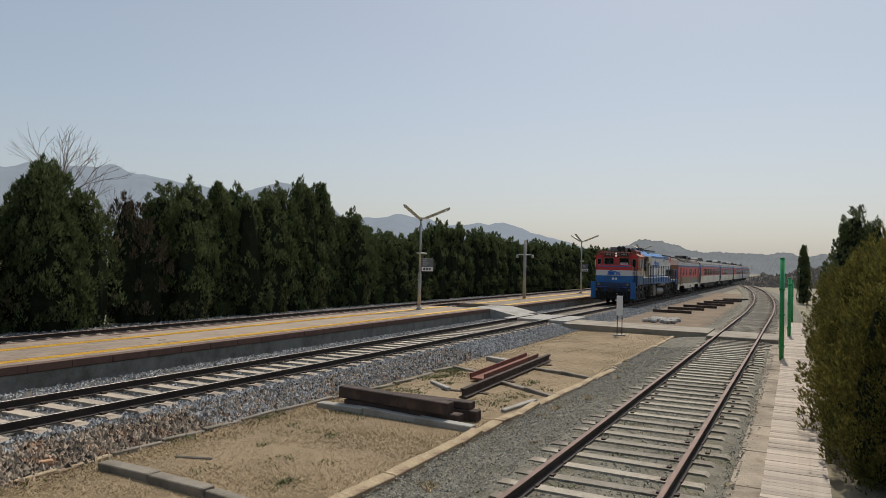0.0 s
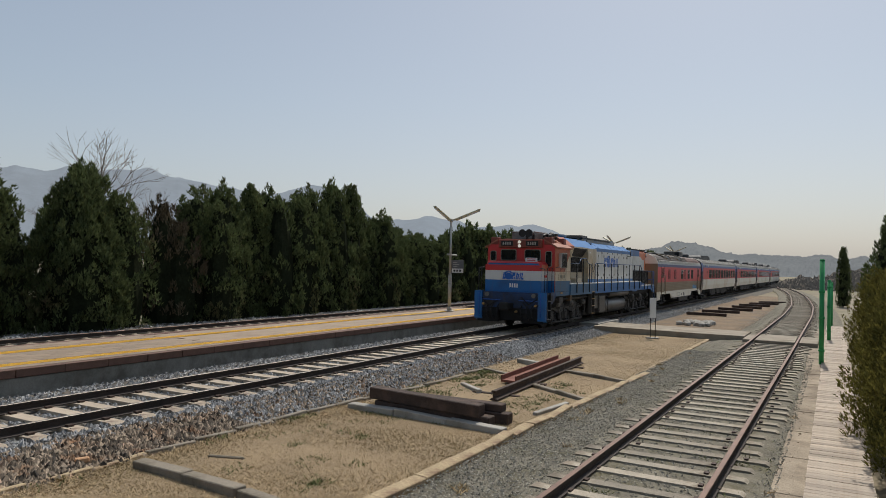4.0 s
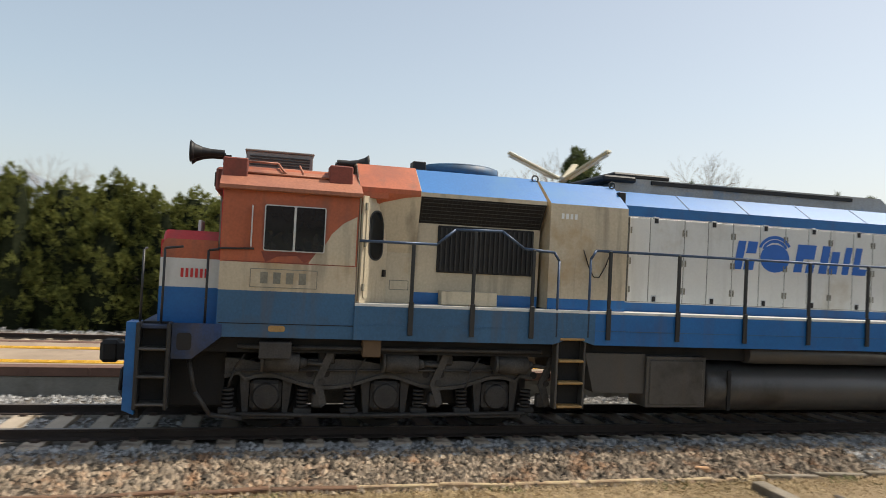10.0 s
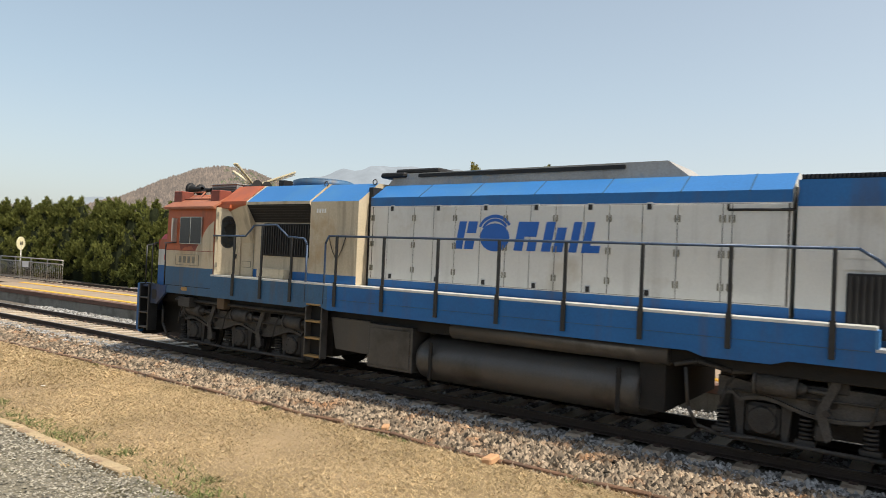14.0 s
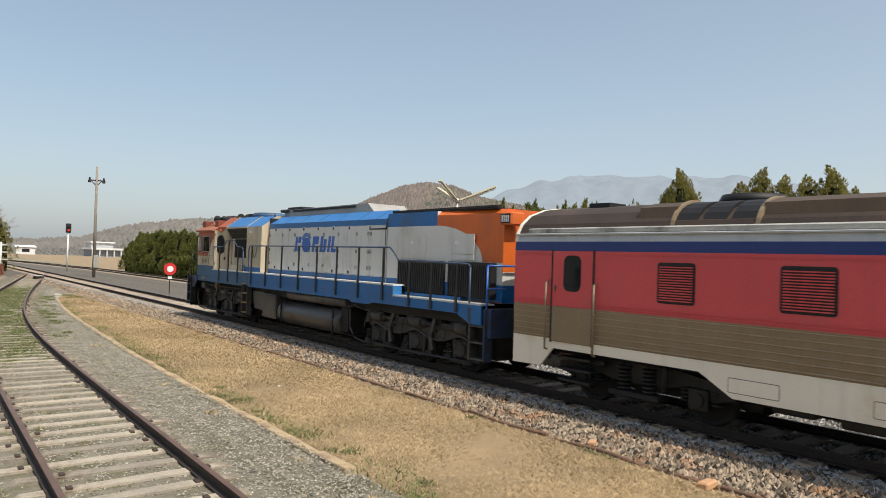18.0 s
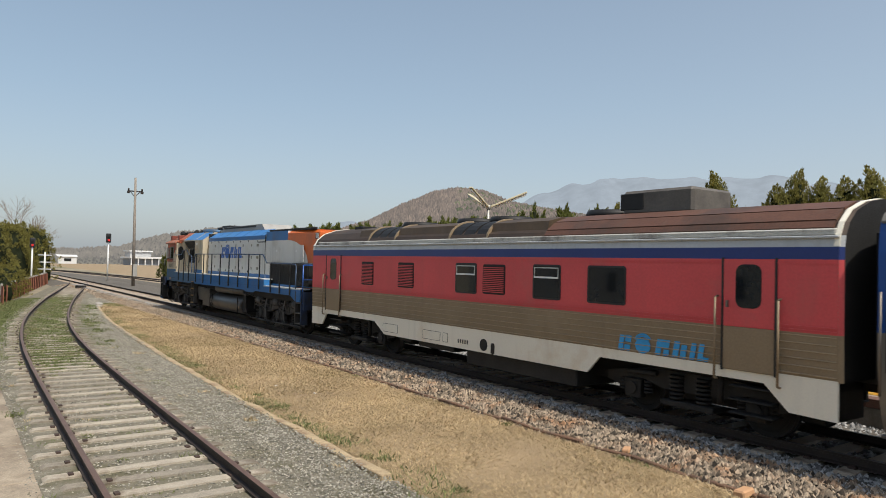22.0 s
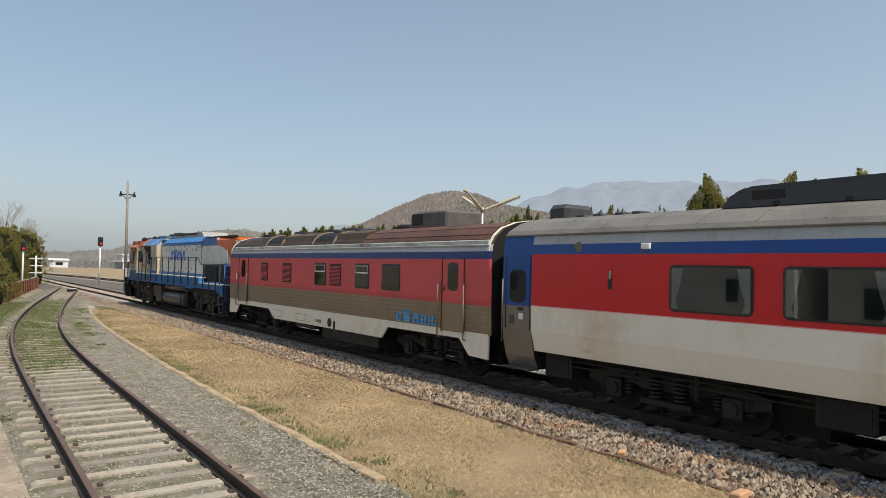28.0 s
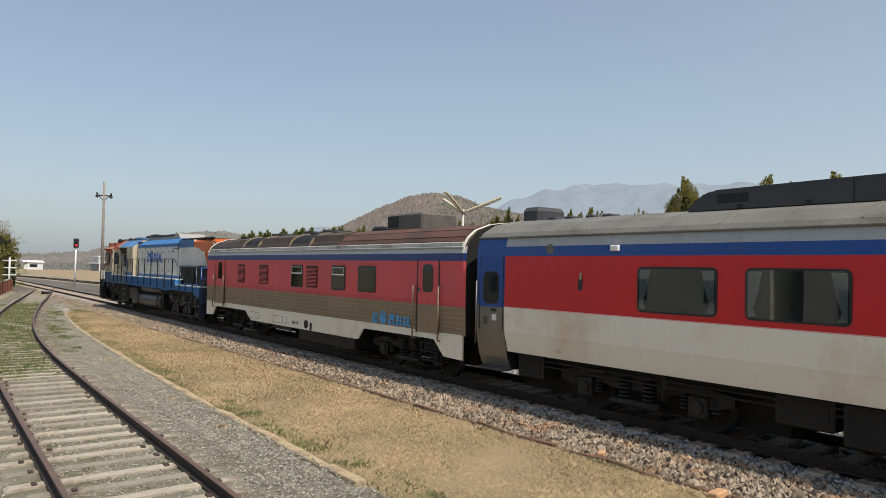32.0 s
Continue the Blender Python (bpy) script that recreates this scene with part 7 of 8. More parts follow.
        boxpart("side_lamp", C, (min(s * 1.54, s * 1.60), max(s * 1.54, s * 1.60), -h + 3.5, -h + 3.67, 2.88, 2.98), M_WHITE)
        bm = B()
        box(bm, min(s * 1.49, s * 1.54), max(s * 1.49, s * 1.54), -h + 0.02, h - 0.02, 3.16, 3.20, 0, 0.008)
        part("gutter", bm, T_CROOF, C)
    bm = B()
    for k in range(24):
        y = -h + 0.5 + 0.98 * k
        prism(bm, [(x * 1.004, z + 0.008) for x, z in prof if z > 3.2], y, y + 0.03)
    bmesh.ops.recalc_face_normals(bm, faces=bm.faces)
    part("roof_ribs", bm, T_CROOF, C)
    # roof units
    bm = B()
    box(bm, -0.42, 0.42, -h + 0.1, -h + 0.68, 3.5, 3.90, 0, 0.09)
    part("roof_duct", bm, T_ACBLACK, C)
    bm = B()
    slab(bm, ((-h + 4.36, 3.50), (-h + 4.46, 3.68), (-h + 4.6, 3.80), (-h + 4.85, 3.89), (-h + 9.2, 3.95), (-h + 9.6, 3.85), (-h + 9.9, 3.5)), -0.75, 0.75)
    bmesh.ops.bevel(bm, geom=bm.edges[:], offset=0.06, segments=2, affect="EDGES")
    bmesh.ops.recalc_face_normals(bm, faces=bm.faces)
    ac = part("air_conditioner", bm, T_ACBLACK, C, "long dark air-conditioning unit on the roof")
    boxpart("grille", ac, (0.74, 0.757, -h + 4.95, -h + 5.5, 3.66, 3.82), T_DARK)
    for y in (-h + 5.3, -h + 6.35, -h + 8.1):
        boxpart("catch", ac, (0.74, 0.765, y, y + 0.1, 3.56, 3.63), T_DARK, bevel=0.005)
    boxpart("cover_seam", ac, (0.745, 0.756, -h + 7.0, -h + 7.015, 3.52, 3.9), T_DARK, bevel=0)
    for y in (-h + 1.1, -h + 1.55, -h + 2.1, -h + 2.5):
        boxpart("roof_vent", C, (0.3, 0.62, y, y + 0.22, 3.52, 3.63), T_ACBLACK, bevel=0.02)
    bm = B()
    box(bm, -1.2, 1.2, -h + 0.4, h - 0.4, 0.80, 0.92)
    box(bm, -0.14, 0.14, -h - 0.3, -h + 0.3, 0.82, 1.06)
    box(bm, -0.8, 0.8, -h + 1.2, h - 1.2, 0.45, 0.82)
    # dark boxes added over both bogies to shut out the light from behind
    for y0, y1 in ((-h + 0.5, -h + 6.1), (h - 6.1, h - 0.5)):
        box(bm, -0.6, 0.6, y0, y1, 0.12, 0.45)
    part("underframe", bm, T_CHASSIS, C)
    for a, b, z in ((1.0, 1.7, 0.42), (6.2, 7.0, 0.44), (7.1, 9.7, 0.30), (9.9, 10.5, 0.5), (10.6, 12.6, 0.34), (12.8, 13.3, 0.46), (13.4, 16.4, 0.32), (16.5, 17.3, 0.42), (21.7, 22.4, 0.44)):
        eb = boxpart("equipment_box", C, (-1.3, 1.3, -h + a, -h + b, z, 0.88), T_CBOGIE, bevel=0.03)
        boxpart("lid", eb, (1.3, 1.312, -h + a + 0.06, -h + b - 0.06, z + 0.06, 0.82), T_CHASSIS, bevel=0)
    for k in range(2):
        bm = B()
        pipe(bm, [(1.25, -h + 1.0, 0.78 - 0.1 * k), (1.25, h - 1.0, 0.78 - 0.1 * k)], 0.02, n=6)
        part("air_pipe", bm, T_CBOGIE, C)
    coach_bogie(C, -h + 3.75, True)
    coach_bogie(C, h - 3.75, True)
    return C


coaches = [build_coach()]
for k in range(3):
    coaches.append(copy_thing(coaches[0], pose(0, 0, 0)))

# ---- platform lamps, poles, signs ----
def build_lamp():
    L = thing("platform_lamp", "grey platform lamp post with three raised tube-light arms", "lamp post", "platform lamps")
    bm = B()
    box(bm, -0.2, 0.2, -0.2, 0.2, 0, 0.04, 0, 0.01)
    tube(bm, (0, 0, 0.04), (0, 0, 0.2), 0.13, 0.09, n=14)
    part("base", bm, M_LAMPPOST, L)
    bm = B()
    tube(bm, (0, 0, 0.15), (0, 0, 1.75), 0.085, n=14)
    tube(bm, (0, 0, 1.75), (0, 0, 1.85), 0.085, 0.055, n=14)
    tube(bm, (0, 0, 1.85), (0, 0, 4.4), 0.055, 0.05, n=14)
    for z in (1.35, 1.5, 1.62):
        tube(bm, (0, 0, z), (0, 0, z + 0.05), 0.1, n=14)
    tube(bm, (0, 0, 4.35), (0, 0, 4.5), 0.08, n=12)
    part("pole", bm, M_LAMPPOST, L)
    for a in (54, 174, 294):
        d = Vector((-math.sin(radians(a)), math.cos(radians(a)), 0))
        bm = B()
        box(bm, -0.075, 0.075, 0.12, 1.55, 0.0, 0.07, 0, 0.015)
        arm = part("arm", bm, M_LAMPARM, L)
        arm.matrix_basis = pose(0, 0, 4.36, 23, 0, a)
        bm = B()
        tube(bm, (0, 0.25, -0.03), (0, 1.5, -0.03), 0.035, n=10)
        part("light_tube", bm, M_LAMPTUBE, arm)
    bm = B()
    tube(bm, (0, -0.30, 2.76), (0, 0.62, 2.74), 0.045, n=12)
    part("speaker_bar", bm, M_LAMPPOST, L)
    turn = pose(0, 0, 0, 0, 0, -38)
    bm = B()
    box(bm, -0.03, 0.03, 0.06, 0.70, 1.86, 2.5, 0, 0.005)
    bd = part("notice_board", bm, M_SIGNGREY, L, "dark notice board with a white foot")
    bd.matrix_basis = turn
    bm = B()
    for d in (-0.031, 0.031):
        box(bm, d - 0.003, d + 0.003, 0.08, 0.68, 1.88, 2.08)
    part("notice", bm, M_WHITE, bd)
    bm = B()
    for d in (-0.036, 0.036):
        for k in range(3):
            box(bm, d - 0.002, d + 0.002, 0.16 + 0.15 * k, 0.26 + 0.15 * k, 1.93, 2.03)
    part("notice_bar", bm, M_BLACK, bd)
    bm = B()
    for d in (-0.033, 0.033):
        for k in range(3):
            box(bm, d - 0.002, d + 0.002, 0.14, 0.36 + 0.1 * (k % 2), 2.16 + 0.1 * k, 2.20 + 0.1 * k)
    part("faint_print", bm, M_LAMPPOST, bd)
    return L


lamp = build_lamp()
lamp.matrix_basis = pose(-16.1, 7.0, PZ)
for y in (29.9, 58.6, 84.0, -20.0):
    copy_thing(lamp, pose(-16.1, y, PZ))

# plain pole on the platform
pl = thing("camera_pole", "pale pole with a cross bar on the platform", "pole", m=pose(-16.3, 45.2, PZ))
bm = B()
tube(bm, (0, 0, 0), (0, 0, 4.0), 0.12, 0.09, n=12)
part("pole", bm, M_CONC, pl)
bm = B()
pipe(bm, [(-0.55, -0.2, 3.0), (0.55, 0.2, 3.0)], 0.025)
for d in (-1, 1):
    tube(bm, (d * 0.5, d * 0.18, 2.98), (d * 0.5, d * 0.18, 2.78), 0.05, 0.12, n=10)
part("cross_bar", bm, M_LAMPPOST, pl)


# station name board
def lettering(name, text, size, material, parent, m, extrude=0.004):
    cu = bpy.data.curves.new(name, "FONT")
    cu.body, cu.size, cu.align_x, cu.align_y, cu.extrude = text, size, "CENTER", "CENTER", extrude
    ob = new(name, cu)
    dg = bpy.context.evaluated_depsgraph_get()
    me = bpy.data.meshes.new_from_object(ob.evaluated_get(dg))
    bpy.data.objects.remove(ob)
    me.materials.clear()
    me.materials.append(material)
    t = new(name, me)
    t.parent = parent
    t.matrix_basis = m
    return t


sign = thing("station_name_board", "blue station name board on a grey stand", "sign", m=pose(-15.95, 2.5, PZ))
boxpart("plinth", sign, (-0.35, 0.35, -1.0, 0.86, 0.0, 0.20), M_CONC, "pale concrete plinth")
boxpart("post", sign, (-0.09, 0.09, -0.93, -0.74, 0.2, 2.74), M_SIGNGREY, "dark grey post")
bm = B()
tube(bm, (0, -0.83, 2.7), (0, -0.83, 2.76), 0.11, n=14)
part("post_cap", bm, M_LAMPPOST, sign)
boxpart("lower_panel", sign, (-0.05, 0.05, -0.74, 0.74, 0.2, 1.04), M_SIGNGREY)
bd = boxpart("board", sign, (-0.07, 0.07, -0.74, 0.74, 1.04, 2.53), M_SIGNBLUE)


def on_board(y, z):
    return pose(0.071, y, z) @ Matrix(((0, 0, 1, 0), (1, 0, 0, 0), (0, 1, 0, 0), (0, 0, 0, 1)))


lettering("name_korean", "청 소", 0.40, M_WHITE, bd, on_board(0.08, 2.14))
lettering("name_latin", "Cheongso", 0.17, M_WHITE, bd, on_board(-0.12, 1.80))
lettering("next_station", "광 천", 0.16, M_WHITE, bd, on_board(-0.46, 1.50))
lettering("next_station", "대 천", 0.16, M_WHITE, bd, on_board(0.46, 1.50))
bm = B()
box(bm, 0.071, 0.074, 0.31, 0.32, 1.72, 1.88)
box(bm, 0.071, 0.074, 0.36, 0.42, 1.76, 1.85)
box(bm, 0.071, 0.074, 0.46, 0.52, 1.76, 1.85)
box(bm, 0.071, 0.074, -0.5, 0.55, 1.925, 1.93)
for k in range(7):
    box(bm, 0.071, 0.074, -0.62 + 0.05 * k, -0.585 + 0.05 * k, 1.36, 1.385)
    box(bm, 0.071, 0.074, 0.28 + 0.05 * k, 0.315 + 0.05 * k, 1.36, 1.385)
part("small_print", bm, M_WHITE, bd)
bm = B()
slab(bm, ((-0.62, 1.25), (-0.52, 1.33), (-0.52, 1.28), (0.52, 1.28), (0.52, 1.33), (0.62, 1.25), (0.52, 1.25), (-0.5, 1.24)), 0.071, 0.075)
bmesh.ops.recalc_face_normals(bm, faces=bm.faces)
part("arrow_band", bm, M_SIGNYELLOW, bd)

# low railing and yellow speed disc at the platform's far end
railing = thing("platform_railing", "grey steel railing with vertical bars", "railing", m=pose(-17.2, -35.7, PZ))
bm = B()
for z in (0.14, 1.0, 1.2):
    pipe(bm, [(0, -7, z), (0, 0, z)], 0.028)
part("top_rail", bm, M_LAMPPOST, railing)
for k in range(36):
    bm = B()
    tube(bm, (0, -7 + 0.2 * k, 0.0 if k % 9 == 0 else 0.14), (0, -7 + 0.2 * k, 1.2 if k % 9 == 0 or k == 35 else 1.0), 0.022 if k % 9 == 0 else 0.012, n=6)
    part("bar", bm, M_LAMPPOST, railing)
bm = B()
box(bm, 0.03, 0.04, -4.3, -3.6, 0.7, 1.02)
part("notice", bm, M_WHITE, railing)
disc = thing("speed_disc", "round yellow speed board on a thin post", "sign", m=pose(-17.4, -40.8, -0.4))
bm = B()
tube(bm, (0, 0, 0), (0, 0, 2.5), 0.03, n=8)
part("post", bm, M_LAMPPOST, disc)
bm = B()
tube(bm, (0.04, -0.02, 2.6), (0.04, 0.02, 2.6), 0.36, n=24)
f = part("disc", bm, mat("pale_yellow", (0.72, 0.66, 0.42), 0.5), disc)
f.matrix_basis = pose(0, 0, 0, 0, 0, 35)
bm = B()
for k in range(2):
    box(bm, -0.12 + 0.14 * k, -0.02 + 0.14 * k, 0.022, 0.026, 2.52, 2.70)
f2 = part("figure_bars", bm, M_BLACK, f)

# white marker board between the tracks
mk = thing("marker_board", "narrow white marker board on two thin legs", "sign", m=pose(-6.3, 29.5, LAWN_Z))
boxpart("board", mk, (-0.13, 0.13, -0.015, 0.015, 0.85, 1.68), M_WHITE)
for x in (-0.1, 0.1):
    bm = B()
    tube(bm, (x, 0.03, 0), (x, 0.03, 1.6), 0.018, n=6)
    part("leg", bm, M_STEEL, mk)
boxpart("foot", mk, (-0.25, 0.25, -0.12, 0.12, -0.05, 0.06), M_CONC)

# red shunting disc, signal, wooden pole by the junction
rd = thing("stop_disc", "red and white round disc board on a short post", "sign", m=pose(-13.9, -46.5, -0.3))
bm = B()
tube(bm, (0, 0, 0), (0, 0, 1.6), 0.03, n=8)
part("post", bm, M_STEEL, rd)
for r, y, m in ((0.40, 0.0, M_RED), (0.20, 0.03, M_WHITE)):
    bm = B()
    tube(bm, (0, y, 1.6), (0, y + 0.03, 1.6), r, n=22)
    part("disc", bm, m, rd)
boxpart("plate", rd, (-0.13, 0.13, 0.0, 0.03, 0.95, 1.12), M_WHITE)

sg = thing("colour_light_signal", "two-lamp colour signal on a white mast", "signal", m=pose(-15.4, -90, -0.35))
bm = B()
tube(bm, (0, 0, 0), (0, 0, 4.6), 0.09, n=10)
part("mast", bm, M_WHITE, sg)
boxpart("head", sg, (-0.28, 0.28, -0.12, 0.12, 4.5, 5.6), M_BLACK, bevel=0.08)
bm = B()
tube(bm, (0, 0.12, 4.8), (0, 0.32, 4.8), 0.13, n=14)
part("red_lamp", bm, mat("signal_lit_red", (0.6, 0.02, 0.02), 0.4, glow=(1.0, 0.05, 0.04), strength=0.18), sg)
bm = B()
tube(bm, (0, 0.12, 5.28), (0, 0.32, 5.28), 0.13, n=14)
part("dark_lamp", bm, T_DARK, sg)
bm = B()
for k in range(12):
    pipe(bm, [(-0.16, -0.12, 0.5 + 0.32 * k), (0.16, -0.12, 0.5 + 0.32 * k)], 0.012, n=5)
part("ladder", bm, M_LAMPPOST, sg)

ut = thing("utility_pole", "tall weathered utility pole with a short crossarm", "utility pole", m=pose(-15.0, -74, -0.4))
bm = B()
tube(bm, (0, 0, 0), (0.1, 0, 10.8), 0.16, 0.10, n=12)
part("pole", bm, mat("weathered_pole", (0.24, 0.205, 0.17), 0.9, 0, 0.25, 2, 30, 0.3), ut)
bm = B()
pipe(bm, [(-0.6, 0, 9.45), (0.8, 0, 9.45)], 0.06)
pipe(bm, [(-0.4, 0, 9.45), (0.1, 0, 8.9), (0.6, 0, 9.45)], 0.035)
for x in (-0.55, 0.7):
    tube(bm, (x, 0, 9.5), (x, 0, 9.72), 0.08, n=8)
    box(bm, x - 0.13, x + 0.13, -0.13, 0.13, 9.22, 9.47, 0, 0.04)
part("crossarm", bm, M_STEEL, ut)
bm = B()
box(bm, -0.3, 0.1, -0.25, 0.15, 1.0, 2.2, 0, 0.02)
part("meter_box", bm, M_LAMPPOST, ut)


# ---- trees ----
def leaf_plumes(rng, base, lean, length, radius, per, leaf):
    """Upright sprays of small pointed leaves, many to a plume. Returns points and faces."""
    k = np.repeat(np.arange(len(base)), per)
    n = len(k)
    t = rng.uniform(0, 1, n) ** 0.8
    a = rng.uniform(0, 6.2832, n)
    out = np.stack((np.cos(a), np.sin(a), np.zeros(n)), 1)
    r = radius[k] * (1 - t ** 1.6) * rng.uniform(0.35, 1, n) ** 0.5
    p = base[k] + lean[k] * (length[k] * t)[:, None] + out * r[:, None]
    up = lean[k] + out * rng.uniform(0.1, 0.9, (n, 1)) + rng.normal(0, 0.28, (n, 3))
    up /= np.linalg.norm(up, axis=1)[:, None]
    side = np.cross(up, rng.normal(0, 1, (n, 3)))
    side /= np.maximum(1e-6, np.linalg.norm(side, axis=1))[:, None]
    s = leaf * rng.uniform(0.55, 1.5, (n, 1))
    v = np.stack((p - side * s * 0.22, p + side * s * 0.22, p + up * s), 1).reshape(-1, 3)
    return v, np.arange(3 * n).reshape(-1, 3)


def mesh_of(name, v, f, material):
    me = bpy.data.meshes.new(name)
    me.from_pydata(v.tolist(), [], f.tolist())
    me.materials.append(material)
    return me


def cypress(seed, height, width, material, name="cypress_tree", label="", count=9000, spires=3, leaf=0.13, loose=1.0, plume=0.55):
    """A dense upright conifer: trunk, inner mass painted in the crown's shade, and leaf plumes heaped over several
    spires.
    """
    rng = np.random.default_rng(seed)
    tips = [(rng.uniform(-0.36, 0.36) * width, rng.uniform(-0.36, 0.36) * width, height * rng.uniform(0.74, 0.97), width * rng.uniform(0.42, 0.66)) for _ in range(spires)]
    tips[0] = (0.0, 0.0, height, width * 0.58)

    def radius(h, top, w):
        t = min(1.0, max(0.0, h / top))
        return w * (1 - t ** 2.5) ** 0.85 * (0.84 + 0.18 * min(1, 5 * t)) + 0.03

    per = 60
    base, lean, long, wide = [], [], [], []
    for k in range(max(spires, count // per)):
        x, y, top, w = tips[k % spires]
        a = rng.uniform(0, 6.2832)
        size = plume * rng.uniform(0.6, 1.35)
        h = top * rng.uniform(0.0, 1.0) ** 0.8 - 0.45 * size if k >= spires else top - size * 0.9
        h = max(0.02, h)
        q = 0.0 if k < spires else radius(h + 0.25 * size, top, w) * rng.uniform(0.80, 1.0 + 0.07 * loose)
        base.append((x + q * math.cos(a), y + q * math.sin(a), h))
        d = Vector((0.16 * loose * math.cos(a), 0.16 * loose * math.sin(a), 1)).normalized()
        lean.append(tuple(d))
        long.append(size)
        wide.append(size * rng.uniform(0.32, 0.52))

    T = thing(name, label, "tree", "evergreen hedge trees")
    bm = B()
    tube(bm, (0, 0, -0.1), (0, 0, height * 0.6), 0.11, 0.05, n=8)
    for k in range(5):
        a = rng.uniform(0, 6.28)
        h = height * rng.uniform(0.1, 0.5)
        tube(bm, (0, 0, h), (0.5 * width * math.cos(a), 0.5 * width * math.sin(a), h + 0.7), 0.035, 0.012, n=6)
    part("trunk", bm, M_BARK, T)
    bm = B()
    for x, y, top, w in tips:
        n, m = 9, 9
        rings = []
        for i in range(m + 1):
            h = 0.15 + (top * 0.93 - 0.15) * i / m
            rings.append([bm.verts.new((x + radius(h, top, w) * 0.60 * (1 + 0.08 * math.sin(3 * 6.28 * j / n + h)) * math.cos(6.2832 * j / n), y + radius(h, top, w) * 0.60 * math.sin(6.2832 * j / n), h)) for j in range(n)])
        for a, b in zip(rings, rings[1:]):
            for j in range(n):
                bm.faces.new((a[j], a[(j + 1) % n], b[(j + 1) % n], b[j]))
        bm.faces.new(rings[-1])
    part("inner_crown", bm, M_CROWN_SHADE, T)
    for k in range(count // per):
        x, y, top, w = tips[rng.integers(0, spires)]
        a, h = rng.uniform(0, 6.2832), top * rng.uniform(0.0, 0.95) ** 0.85
        q = radius(h, top, w) * rng.uniform(0.78, 0.97)
        base.append((x + q * math.cos(a), y + q * math.sin(a), max(0.0, h - 0.2)))
        lean.append((0.0, 0.0, 1.0))
        long.append(0.45)
        wide.append(0.30)
    v, f = leaf_plumes(rng, np.array(base), np.array(lean), np.array(long), np.array(wide), per, leaf)
    ob = new("crown", mesh_of("crown", v, f, material))
    ob.parent = T
    return T


def bare_tree(seed, height, spread, label, depth=5, name="bare_tree"):
    """A leafless tree of forking limbs."""
    rng = random.Random(seed)
    T = thing(name, label, "tree", "leafless trees")
    bm, bt = B(), B()

    def grow(p, d, l, r, k):
        q = p + d * l
        tube(bm if k > 2 else bt, p, q, r, r * 0.7, n=6 if k > 2 else 4, caps=False)
        if k == 0:
            return
        for _ in range(3 if k > 1 else 3):
            nd = (d + Vector((rng.gauss(0, 1), rng.gauss(0, 1), rng.gauss(0.25, 0.5))) * spread).normalized()
            grow(q if rng.random() < 0.6 else p + d * l * rng.uniform(0.5, 1), nd, l * rng.uniform(0.6, 0.85), r * 0.62, k - 1)
    grow(Vector((0, 0, -0.1)), Vector((0, 0, 1)), height * 0.27, height * 0.013, depth)
    part("trunk", bm, M_BARK, T)
    tagged(part("twig_crown", bt, M_TWIG, T), kind="stuff")
    return T


DARK = "dense dark green upright evergreen in a trackside row"
WARM = "yellow-green upright evergreen in a trackside row"
kinds = [cypress(41, 6.2, 2.4, M_LEAF, label=DARK, spires=5, count=11000), cypress(42, 5.8, 2.3, M_LEAF, label=DARK, spires=6, count=11000), cypress(43, 6.7, 1.7, M_LEAF, label=DARK, spires=3, count=9000),
         cypress(44, 5.2, 2.2, M_LEAF_WARM, label=WARM, spires=7, count=12000, leaf=0.12, loose=1.8, plume=0.45), cypress(45, 6.0, 1.9, M_LEAF_WARM, label=WARM, spires=6, count=12000, leaf=0.12, loose=1.8, plume=0.45),
         cypress(46, 5.9, 3.0, M_LEAF, label="broad rounded dark green evergreen", spires=6, count=30000, loose=0.8, plume=0.5),
         cypress(47, 4.6, 2.0, M_DEADLEAF, label="thin brown half-dead evergreen in a trackside row", spires=3, count=2600, loose=2.0), cypress(48, 5.6, 2.4, M_LEAF, label=DARK, spires=6, count=3600, leaf=0.22),
         cypress(49, 6.3, 2.7, M_LEAF_TOP, label="rounded yellow-green evergreen in a trackside row", spires=8, count=14000, leaf=0.11, loose=2.0, plume=0.42),
         cypress(50, 5.2, 2.4, M_LEAF_WARM, label=WARM, spires=7, count=5000, leaf=0.2, loose=2.0),
         cypress(51, 7.1, 1.5, M_LEAF_TOP, label="conical sunlit yellow-green evergreen", spires=5, count=15000, leaf=0.085, loose=1.2, plume=0.30)]
HEIGHTS = (6.2, 5.8, 6.7, 5.2, 6.0, 5.9, 4.6, 5.6, 6.3, 5.2, 7.1)
# the uneven top line of the row, along the track
TOP_Y = (-66, -40, -30, -22, -19, -8, -2, 0, 2.8, 4.5, 6.6, 8.6, 10.6, 12.1, 14.2, 17.2, 19.5, 22.2, 26, 27.5, 30, 34, 35.6, 40.4, 42, 45, 49, 60, 64, 120)
TOP_Z = (5.9, 5.7, 5.6, 5.7, 5.25, 5.2, 5.3, 5.7, 6.2, 5.6, 6.3, 5.6, 5.3, 7.4, 5.7, 6.4, 5.0, 6.4, 7.0, 6.4, 7.2, 7.6, 6.5, 4.9, 5.5, 5.1, 6.3, 6.4, 5.7, 5.9)
rng = random.Random(3)
y = -66.0
first = {}
